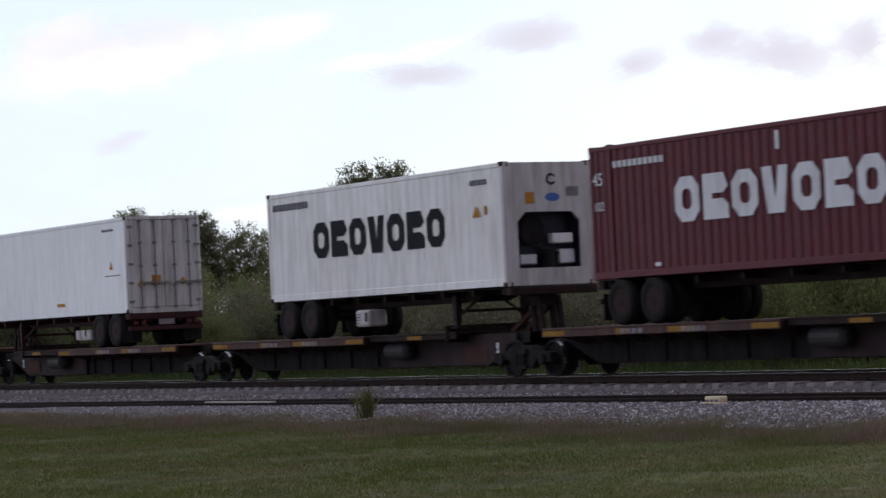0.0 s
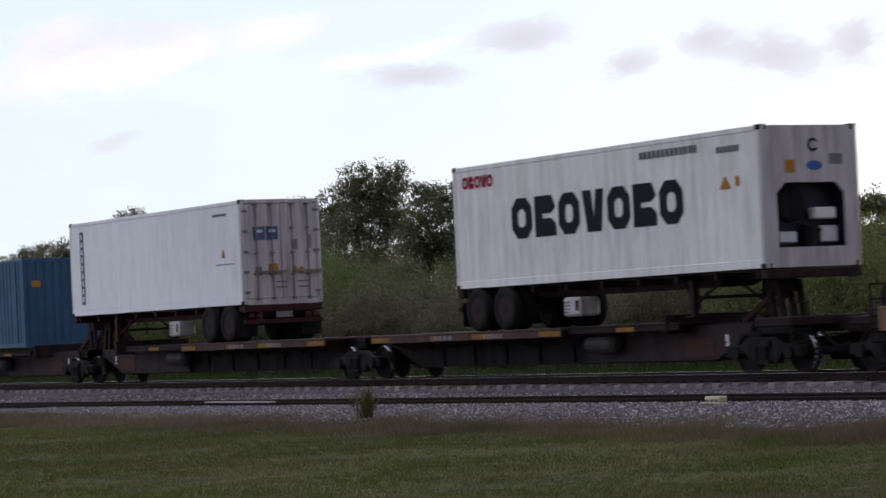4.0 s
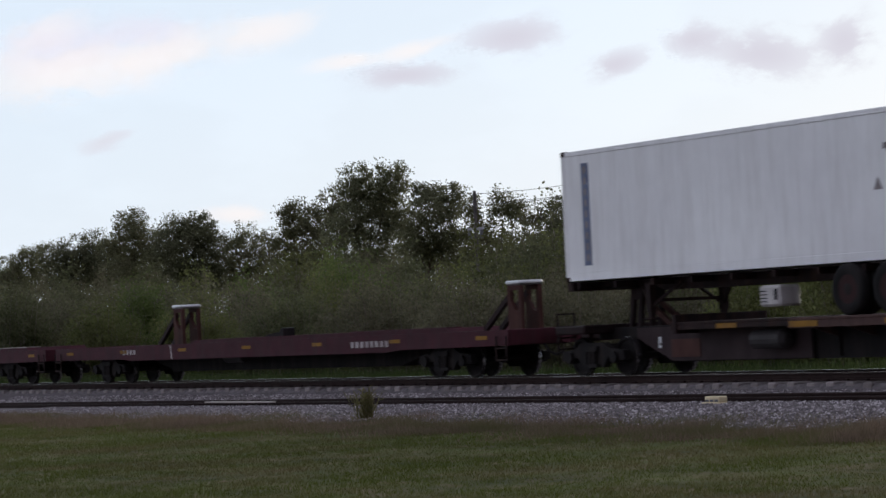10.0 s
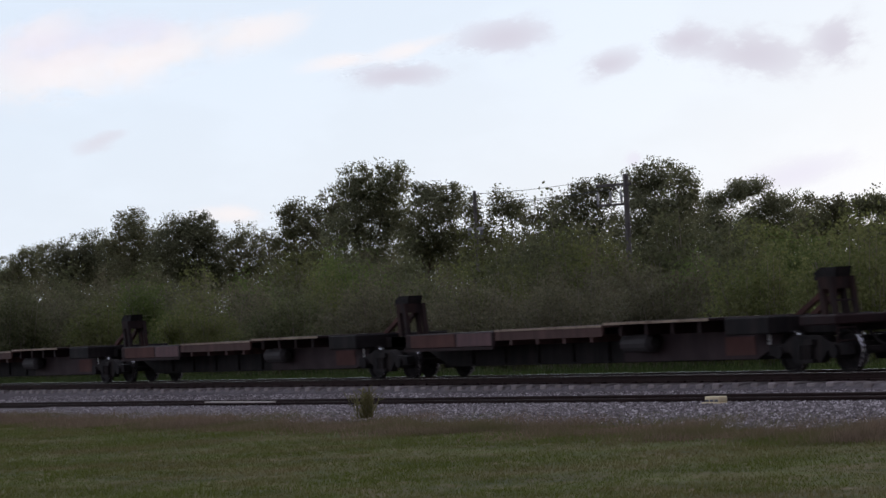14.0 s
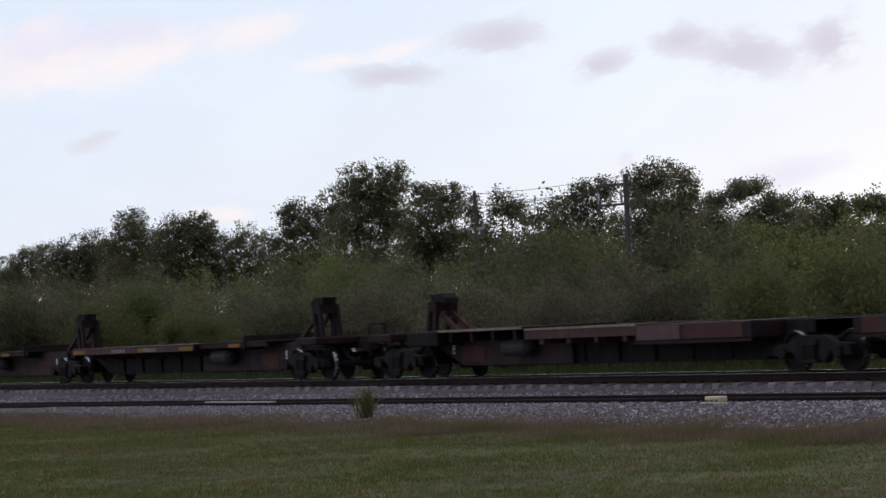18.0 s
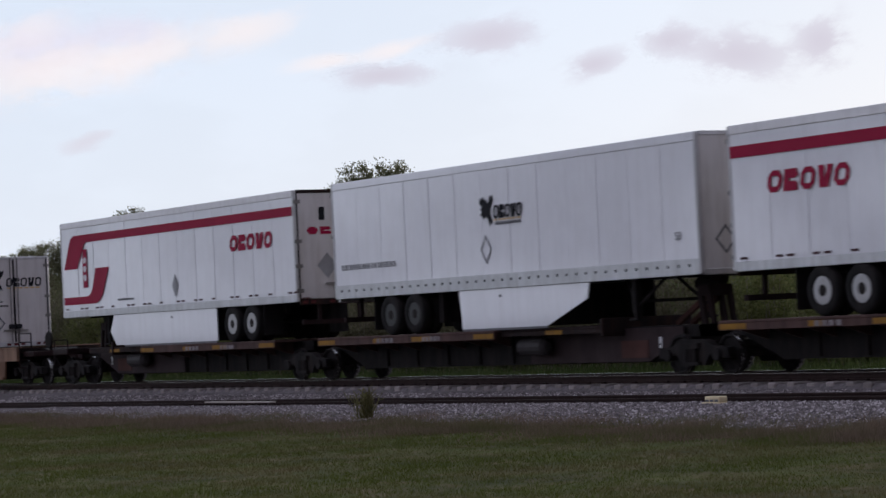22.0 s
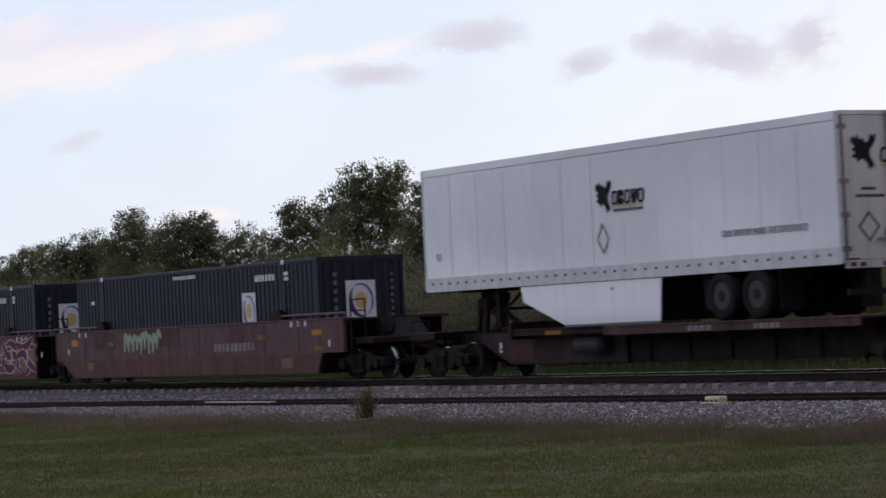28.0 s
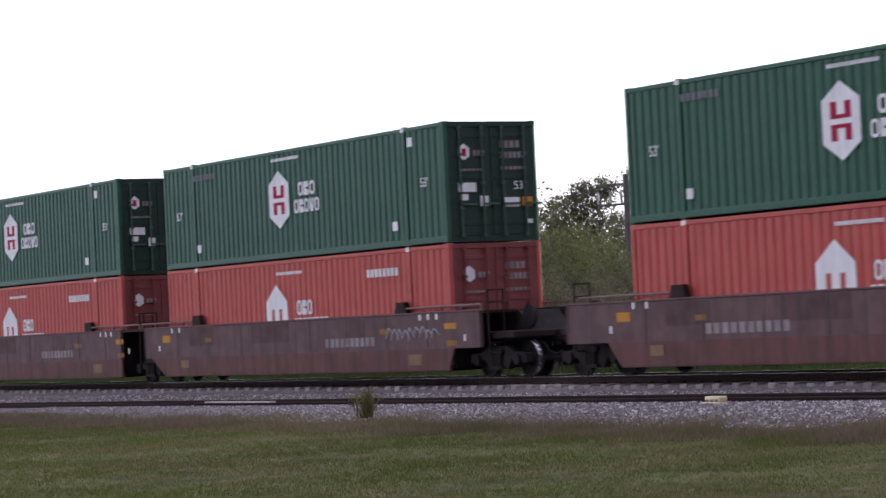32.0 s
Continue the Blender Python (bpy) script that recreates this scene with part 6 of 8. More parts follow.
def diamond(bm, cx, cz, w, h, at, face="y", ring=0.0):
    o = [(cx - w, cz), (cx, cz - h), (cx + w, cz), (cx, cz + h)]
    if not ring:
        flat(bm, o, at, face)
        return
    i_ = [(cx - w * (1 - ring), cz), (cx, cz - h * (1 - ring)), (cx + w * (1 - ring), cz), (cx, cz + h * (1 - ring))]
    for k in range(4):
        flat(bm, [o[k], o[(k + 1) % 4], i_[(k + 1) % 4], i_[k]], at, face)


ME_RIM_GREY = rim_mesh(M_HUB_GREY)


def emblem_trailer(u0, nose, z0=2.0, low=False, wheels=True, axle=2.85, pitch=0.0):
    ob, fx = semi_trailer(u0, nose, "white box trailer with dark emblem" + (", set down in a well car" if low else " and skirt, on a spine car"), "emblem_trailer", z0, low=low, wheels=wheels, axle=axle, tilt=pitch)
    y, L = -1.3, 16.15
    c = 8.45 if nose == 1 else 8.7
    decal(ob, M_INK, bird, c - 0.72, z0 + 1.82, 0.62, y, name="emblem", label="dark winged emblem")
    name_row(ob, M_INK, c - 0.45, c + 0.82, z0 + 1.62, z0 + 1.93, "hohlh", y, stroke=0.24, lean=0.1)
    decal(ob, M_INK_GOLD, bars, c - 0.42, c + 0.82, z0 + 1.57, z0 + 1.61, 6, y, name="name_underline")
    decal(ob, M_INK_GREY, bars, c - 0.35, c + 0.8, z0 + 1.47, z0 + 1.54, 8, y, name="lettering_bar")
    decal(ob, M_INK_GREY, diamond, c - 0.82, z0 + 0.92, 0.24, 0.34, y, name="placard_frame", ring=0.16)
    text("OUR DRIVERS MAKE THE DIFFERENCE", 0.45 if nose == 1 else 12.25, z0 + 0.72, 0.2, y, M_INK_GREY, ob, fit=2.85)
    text("53", fx(L - 0.75) - 0.13, z0 + 0.75, 0.24, y, M_INK_GREY, ob)
    xe = L + 0.002
    if nose == -1:
        decal(ob, M_INK, bird, -0.66, z0 + 2.16, 0.64, xe - 0.012, "x", name="emblem", label="dark winged emblem")
        name_row(ob, M_INK, -0.3, 1.0, z0 + 1.95, z0 + 2.25, "hohlh", xe - 0.012, "x", stroke=0.24, lean=0.1)
        decal(ob, M_INK_GOLD, bars, -0.25, 1.0, z0 + 1.88, z0 + 1.93, 6, xe - 0.012, "x", name="name_underline")
        decal(ob, M_INK, bars, -0.9, -0.2, z0 + 1.28, z0 + 1.34, 7, xe - 0.012, "x", name="lettering_bar")
        decal(ob, M_INK, bars, -0.75, -0.4, z0 + 1.42, z0 + 1.48, 4, xe - 0.012, "x", name="lettering_bar")
        decal(ob, M_INK_GREY, diamond, -0.62, z0 + 0.72, 0.27, 0.31, xe - 0.012, "x", name="placard_frame", ring=0.25)
        for yy in (-0.13, 0.13):
            made("lock_box", M_INK, ob, box, xe - 0.01, xe + 0.05, yy - 0.09, yy + 0.09, z0 + 0.52, z0 + 0.68)
    else:
        decal(ob, M_INK, bird, 0.0, z0 + 2.42, 0.68, xe - 0.012, "x", name="emblem", label="dark winged emblem")
        decal(ob, M_INK_GREY, diamond, -0.62, z0 + 0.72, 0.27, 0.31, xe - 0.012, "x", name="placard_frame", ring=0.22)
    return ob


def striped_trailer(u0, nose, z0=2.0, along=0.0):
    ob, fx = semi_trailer(u0, nose, "white box trailer with red stripes and skirt, on a spine car", "striped_trailer", z0)
    y, L = -1.297, 16.15
    # red stripe: along the top, down at the nose, a hook and a low stripe
    zt = z0 + 2.29

    def fl(pts):
        return lambda bm: flat(bm, [(fx(x + (along if 5 < x < 15.9 else 0)), z) for x, z in pts], y)
    decal(ob, M_INK_RED, fl([(0.1, zt), (13.55, zt), (13.96, zt + 0.24), (0.1, zt + 0.24)]), name="stripe", label="red livery stripe")
    decal(ob, M_INK_RED, fl([(13.55, zt), (13.7, zt - 0.05), (13.86, zt - 0.2), (14.34, z0 + 1.5), (15.38, z0 + 1.5), (14.92, z0 + 2.28), (14.78, z0 + 2.44), (14.55, z0 + 2.53), (13.96, z0 + 2.53)]), name="stripe", label="red livery hook")
    decal(ob, M_INK_RED, fl([(11.88, z0 + 1.47), (12.92, z0 + 1.47), (13.2, z0 + 0.86), (13.36, z0 + 0.7), (13.58, z0 + 0.63), (13.58, z0 + 0.4), (12.95, z0 + 0.4), (12.66, z0 + 0.48), (12.4, z0 + 0.68)]), name="stripe", label="red livery hook")
    decal(ob, M_INK_RED, fl([(13.58, z0 + 0.4), (15.95, z0 + 0.4), (15.95, z0 + 0.63), (13.58, z0 + 0.63)]), name="stripe", label="red livery stripe")
    c = fx(13.72 + along)
    decal(ob, M_INK_RED, rect, c - 0.17, c + 0.17, z0 + 0.9, z0 + 2.08, y, name="badge", label="tall red badge")
    bm = bmesh.new()
    for k in range(3):
        disc(bm, c, z0 + 1.2 + k * 0.27, 0.11, 0.10, y - 0.004)
    part("badge_dot", bm, M_INK_WHITE, ob)
    a0 = fx(2.62) - 1.38
    name_row(ob, M_INK_RED, a0, a0 + 2.65, z0 + 1.52, z0 + 1.95, "ohlwl", y, stroke=0.24, lean=0.2)
    decal(ob, M_PLACARD, diamond, fx(7.64), z0 + 0.72, 0.22, 0.32, y, name="placard")
    decal(ob, M_INK_GREY, bars, fx(11.2) - 0.6, fx(11.2) + 0.6, z0 + 0.42, z0 + 0.48, 9, y, name="lettering_bar")
    xe = L - 0.008
    if nose == 1:
        name_row(ob, M_INK_RED, -0.28, 0.44, z0 + 2.5, z0 + 2.64, "ohlwl", xe, "x")
        decal(ob, M_INK_RED, bars, -0.35, 0.45, z0 + 2.3, z0 + 2.4, 7, xe, "x", name="name_shape")
        decal(ob, M_INK_RED, rect, -0.68, -0.5, z0 + 2.25, z0 + 2.7, xe, "x", name="badge")
        decal(ob, M_INK_RED, bars, -0.55, 0.35, z0 + 2.1, z0 + 2.16, 10, xe, "x", name="lettering_bar")
        decal(ob, M_PLACARD, diamond, -0.95, z0 + 1.12, 0.27, 0.3, xe, "x", name="placard")
        bm = bmesh.new()
        box(bm, L, L + 0.14, 0.55, 0.85, z0 + 0.3, z0 + 0.55)
        box(bm, L, L + 0.18, 0.35, 1.1, z0 + 0.22, z0 + 0.32)
        tube(bm, (L + 0.08, 0.7, z0 - 0.1), (L + 0.08, 0.7, z0 + 0.3), 0.04, n=8)
        part("connector_box", bm, M_BLACK, ob)
        decal(ob, M_ORANGE_MARK, rect, 0.6, 0.8, z0 + 0.55, z0 + 0.9, xe, "x", name="warning_label")
        decal(ob, M_INK_GREY, rect, 0.95, 1.12, z0 + 0.6, z0 + 0.9, xe, "x", name="notice")
    else:
        name_row(ob, M_INK_RED, -0.95, 1.0, z0 + 1.78, z0 + 1.98, "ohlwl", xe, "x")
        decal(ob, M_INK, rect, -0.55, -0.38, z0 + 2.15, z0 + 2.5, xe, "x", name="badge")
        decal(ob, M_PLACARD, diamond, -0.35, z0 + 0.95, 0.3, 0.34, xe, "x", name="placard")
    return ob


def square_badge(ob, x0, x1, z0, z1, at, face="y"):
    decal(ob, M_INK_WHITE, rect, x0, x1, z0, z1, at, face, name="badge", label="white square badge with curved bands")
    cx, cz, w, h = (x0 + x1) / 2, (z0 + z1) / 2, (x1 - x0) / 2, (z1 - z0) / 2
    a2 = at - 0.004 if face == "y" else at + 0.004
    decal(ob, M_INK_BLUE, arc, cx, cz, w * 0.86, h * 0.86, -60, 120, 0.16 * w, 0.05 * w, a2, face, name="badge_band")
    decal(ob, M_INK_NAVY, arc, cx, cz, w * 0.84, h * 0.84, 130, 285, 0.3 * w, 0.05 * w, a2, face, name="badge_band")
    decal(ob, M_INK_GOLD, disc, cx, cz, w * 0.42, h * 0.42, a2, face, name="badge_disc")


def black_53(u0, z0, mat, label, peel=False):
    ob = dry_container(u0, 16.15, 2.59, z0, mat, label, pitch=0.262, group="dark domestic containers", doors=False)
    y = -1.298
    square_badge(ob, 11.65, 12.47, z0 + 1.08, z0 + 2.1, y)
    decal(ob, M_INK_WHITE, bars, 12.5, 13.72, z0 + 2.38, z0 + 2.55, 6, y, name="lettering_bar")
    decal(ob, M_INK_WHITE, bars, 7.2, 8.7, z0 + 2.62, z0 + 2.72, 12, y, name="lettering_bar")
    for x, z in ((1.25, z0 + 2.1), (14.35, z0 + 2.35), (14.35, z0 + 2.48), (13.75, z0 + 0.55)):
        decal(ob, M_INK_WHITE, rect, x - 0.12, x + 0.12, z, z + 0.1, y, name="mark")
    for x in (14.9, 0.95):
        text("53'", x, z0 + 0.6, 0.3, y, M_INK_WHITE, ob)
    xe = 16.145
    square_badge(ob, -0.48, 0.39, z0 + 1.2, z0 + 2.25, xe, "x")
    decal(ob, M_INK_WHITE, rect, -0.28, 0.2, z0 + 0.5, z0 + 0.76, xe, "x", name="notice")
    bm = bmesh.new()
    for k in range(9):
        rect(bm, -0.84, -0.74, z0 + 0.6 + k * 0.22, z0 + 0.72 + k * 0.22, xe, "x")
        rect(bm, 0.86, 0.94, z0 + 0.9 + k * 0.18, z0 + 1.0 + k * 0.18, xe, "x")
    part("lettering_bar", bm, M_INK_GREY, ob)
    if peel:
        rnd = random.Random(5)
        bm = bmesh.new()
        for k in range(900):
            a = rnd.random() ** 1.7
            x = 4.45 + 0.262 * round(a * 30) + rnd.choice((0.0, 0.13)) + rnd.uniform(0, 0.05)
            z = z0 + 0.75 + 2.0 * rnd.random() ** 0.8
            h = rnd.uniform(0.04, 0.24) if a < 0.05 else rnd.uniform(0.02, 0.10)
            rect(bm, x, x + rnd.uniform(0.008, 0.024), z, z + h, -1.2985)
        tagged(part("peeled_paint_flake", bm, M_FLAKE, ob), "white flakes where paint has peeled", kind="stuff")
    bm = bmesh.new()
    for x in (16.15 / 2 - 6.096, 16.15 / 2 + 6.096):
        rect(bm, x - 0.08, x + 0.08, z0 + 2.78, z0 + 2.9, -1.3)
    part("post_cap", bm, M_INK_WHITE, ob)
    return ob


def badge_box(u0, z0, upper, label):
    mat = M_GREEN if upper else M_ORANGE
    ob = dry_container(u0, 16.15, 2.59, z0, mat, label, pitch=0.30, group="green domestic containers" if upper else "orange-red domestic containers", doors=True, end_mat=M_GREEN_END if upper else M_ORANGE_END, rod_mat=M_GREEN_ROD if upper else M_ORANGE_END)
    y = -1.298
    if upper:
        c, h = 7.36, z0 + 1.55
        decal(ob, M_INK_WHITE, lambda bm: flat(bm, [(c - 0.58, h - 0.40), (c, h - 0.74), (c + 0.58, h - 0.40), (c + 0.58, h + 0.44), (c, h + 0.80), (c - 0.58, h + 0.44)], y), name="badge", label="white hexagon badge")
        bm = bmesh.new()
        for x in (-0.32, 0.12):
            rect(bm, c + x, c + x + 0.2, h - 0.36, h - 0.04, y - 0.004)
            rect(bm, c + x, c + x + 0.2, h + 0.07, h + 0.40, y - 0.004)
        rect(bm, c - 0.12, c + 0.12, h - 0.12, h - 0.04, y - 0.004)
        rect(bm, c - 0.12, c + 0.12, h + 0.07, h + 0.15, y - 0.004)
        part("badge_bar", bm, M_INK_RED, ob)
        name_row(ob, M_INK_WHITE, c + 1.1, c + 2.1, h + 0.06, h + 0.42, "hoo", y, stroke=0.26)
        name_row(ob, M_INK_WHITE, c + 0.85, c + 2.3, h - 0.38, h - 0.03, "olooo", y, stroke=0.26)
        decal(ob, M_INK_WHITE, bars, 7.0, 8.6, z0 + 2.6, z0 + 2.68, 14, y, name="lettering_bar")
        decal(ob, M_INK_GREY, bars, 2.1, 3.5, z0 + 2.42, z0 + 2.58, 7, y, name="lettering_bar")
        for x, z in ((0.85, z0 + 1.38), (14.95, z0 + 1.4)):
            text("53'", x, z, 0.32, y, M_INK_WHITE, ob)
        for x, z in ((2.15, z0 + 0.4), (13.5, z0 + 0.42), (14.4, z0 + 2.42)):
            decal(ob, M_INK_WHITE, rect, x, x + 0.24, z, z + 0.22, y, name="mark")
    else:
        c, h = 6.95, z0 + 1.3
        decal(ob, M_INK_WHITE, lambda bm: flat(bm, [(c - 0.62, h - 0.9), (c + 0.62, h - 0.9), (c + 0.62, h + 0.5), (c, h + 0.95), (c - 0.62, h + 0.5)], y), name="badge", label="white house-shaped badge")
        bm = bmesh.new()
        for x in (-0.3, 0.14):
            rect(bm, c + x, c + x + 0.16, h - 0.8, h + 0.3, y - 0.004)
        part("badge_bar", bm, M_ORANGE, ob)
        name_row(ob, M_INK_WHITE, c + 1.15, c + 2.05, h + 0.12, h + 0.5, "hoo", y, stroke=0.26)
        name_row(ob, M_INK_WHITE, c + 1.0, c + 2.9, h - 0.36, h + 0.04, "oloohloo", y, stroke=0.26)
        decal(ob, M_INK_WHITE, bars, 7.0, 8.5, z0 + 2.5, z0 + 2.58, 14, y, name="lettering_bar")
        decal(ob, M_INK_WHITE, bars, 12.05, 13.7, z0 + 2.24, z0 + 2.44, 8, y, name="lettering_bar")
    xe = 16.16
    decal(ob, M_INK_WHITE, lambda bm: flat(bm, [(-0.9, z0 + 2.05), (-0.75, z0 + 1.96), (-0.6, z0 + 2.05), (-0.6, z0 + 2.25), (-0.75, z0 + 2.36), (-0.9, z0 + 2.25)], xe, "x"), name="badge")
    if upper:
        decal(ob, M_INK_RED, rect, -0.81, -0.69, z0 + 2.06, z0 + 2.24, xe + 0.003, "x", name="badge_bar")
    bm = bmesh.new()
    bars(bm, -0.5, -0.15, z0 + 2.06, z0 + 2.2, 3, xe, "x")
    bars(bm, 0.25, 0.85, z0 + 2.25, z0 + 2.42, 4, xe, "x")
    bars(bm, 0.25, 1.0, z0 + 2.0, z0 + 2.15, 6, xe, "x")
    bars(bm, -0.9, -0.2, z0 + 1.7, z0 + 1.76, 6, xe, "x")
    bars(bm, 0.25, 1.0, z0 + 1.72, z0 + 1.8, 6, xe, "x")
    part("lettering_bar", bm, M_FADED, ob)
    if upper:
        bm = bmesh.new()
        for a, b, c, d in ((-0.95, -0.45, 1.2, 1.42), (-0.9, -0.68, 1.0, 1.15), (-0.35, -0.12, 0.85, 1.1), (0.3, 0.75, 0.82, 1.05), (0.95, 1.1, 0.42, 0.52)):
            rect(bm, a, b, z0 + c, z0 + d, xe, "x")
        part("notice", bm, M_INK_WHITE, ob)
        decal(ob, M_ORANGE_MARK, rect, 0.82, 1.12, z0 + 0.84, z0 + 1.06, xe, "x", name="warning_label")
        text("53'", 0.6, z0 + 1.25, 0.28, xe, M_INK_WHITE, ob, "x")
    bm = bmesh.new()
    for x in (16.15 / 2 - 6.096, 16.15 / 2 + 6.096):
        rect(bm, x - 0.08, x + 0.08, z0 + 2.79, z0 + 2.89, -1.3)
    part("post_cap", bm, M_INK_WHITE, ob)
    return ob


def lettered_45(u0, z0, mat, label, doors=False):
    ob = dry_container(u0, 13.716, 2.59, z0, mat, label, pitch=0.3, group="maroon dry containers", doors=doors)
    y = -1.298
    name_row(ob, M_INK_WHITE, 3.15, 10.2, z0 + 1.09, z0 + 2.03, "ohowlhl", y, stroke=0.3)
    decal(ob, M_INK_WHITE, bars, 0.95, 2.9, z0 + 2.4, z0 + 2.54, 10, y, name="lettering_bar")
    decal(ob, M_INK_WHITE, rect, 6.75, 6.87, z0 + 2.35, z0 + 2.72, y, name="mark")
    decal(ob, M_INK_GREY, bars, 11.6, 12.6, z0 + 2.38, z0 + 2.5, 6, y, name="lettering_bar")
    text("45", 0.14, z0 + 2.05, 0.4, y, M_INK_WHITE, ob)
    text("102", 0.14, z0 + 1.5, 0.28, y, M_INK_WHITE, ob)
    decal(ob, M_INK_WHITE, rect, 2.4, 2.6, z0 + 0.22, z0 + 0.3, y, name="mark")
    decal(ob, M_ORANGE_MARK, rect, 13.1, 13.5, z0 + 0.85, z0 + 1.2, y, name="warning_label")
    xe = 13.71
    if not doors:
        decal(ob, M_INK_WHITE, rect, -0.32, 0.3, z0 + 1.9, z0 + 2.6, xe, "x", name="badge", label="white square badge")
        decal(ob, M_INK_BLUE, arc, -0.01, z0 + 2.25, 0.26, 0.28, 0, 360, 0.13, 0.13, xe + 0.004, "x", name="badge_band")
        decal(ob, M_INK_RED, disc, -0.01, z0 + 2.25, 0.1, 0.11, xe + 0.004, "x", name="badge_disc")
        text("45", -0.2, z0 + 1.15, 0.42, xe, M_INK_WHITE, ob, "x")
        text("102", -0.18, z0 + 0.65, 0.34, xe, M_INK_WHITE, ob, "x")
        decal(ob, M_ORANGE_MARK, rect, -0.8, -0.5, z0 + 0.5, z0 + 0.78, xe, "x", name="warning_label")
        bm = bmesh.new()
        for k in range(8):
            rect(bm, 0.74, 0.8, z0 + 1.4 + k * 0.15, z0 + 1.5 + k * 0.15, xe, "x")
        part("lettering_bar", bm, M_INK_GREY, ob)
    else:
        decal(ob, M_INK_WHITE, rect, -1.12, -0.78, z0 + 0.75, z0 + 2.45, xe + 0.02, "x", name="badge", label="tall white sign panel")
        bm = bmesh.new()
        for k in range(8):
            arc(bm, -0.95, z0 + 0.9 + k * 0.2, 0.11, 0.08, 0, 360, 0.05, 0.05, xe + 0.026, "x", n=8)
        part("name_shape", bm, M_INK, ob)
        bm = bmesh.new()
        rect(bm, 0.4, 0.7, z0 + 1.1, z0 + 1.25, xe + 0.02, "x")
        rect(bm, 0.4, 0.7, z0 + 1.6, z0 + 1.7, xe + 0.02, "x")
        part("notice", bm, M_INK_GREY, ob)
    return ob


def lettered_reefer(u0, red_mark):
    ob = reefer(u0, "white refrigerated container with bold dark block lettering shapes, on a chassis", M_WHITE_WORN, "machine", ribs=True)
    y, z0 = -1.215, 2.02
    name_row(ob, M_INK, 2.55, 9.5, z0 + 1.08, z0 + 2.0, "ohowlhl", y, stroke=0.3)
    if red_mark:
        name_row(ob, M_INK_RED, 0.45, 1.85, z0 + 2.36, z0 + 2.64, "ohooo", y, stroke=0.28)
        decal(ob, M_INK_GREY, bars, 7.9, 10.05, z0 + 2.5, z0 + 2.66, 13, y, name="lettering_bar")
    else:
        decal(ob, M_INK_GREY, bars, 0.35, 2.4, z0 + 2.42, z0 + 2.6, 13, y, name="lettering_bar")
    decal(ob, M_INK_GREY, bars, 10.7, 11.5, z0 + 2.42, z0 + 2.55, 6, y, name="lettering_bar")
    bm = bmesh.new()
    flat(bm, [(10.75, z0 + 1.68), (11.15, z0 + 1.68), (10.95, z0 + 1.95)], y)
    rect(bm, 11.3, 11.42, z0 + 1.72, z0 + 1.92, y)
    part("warning_label", bm, M_ORANGE_MARK, ob)
    return ob


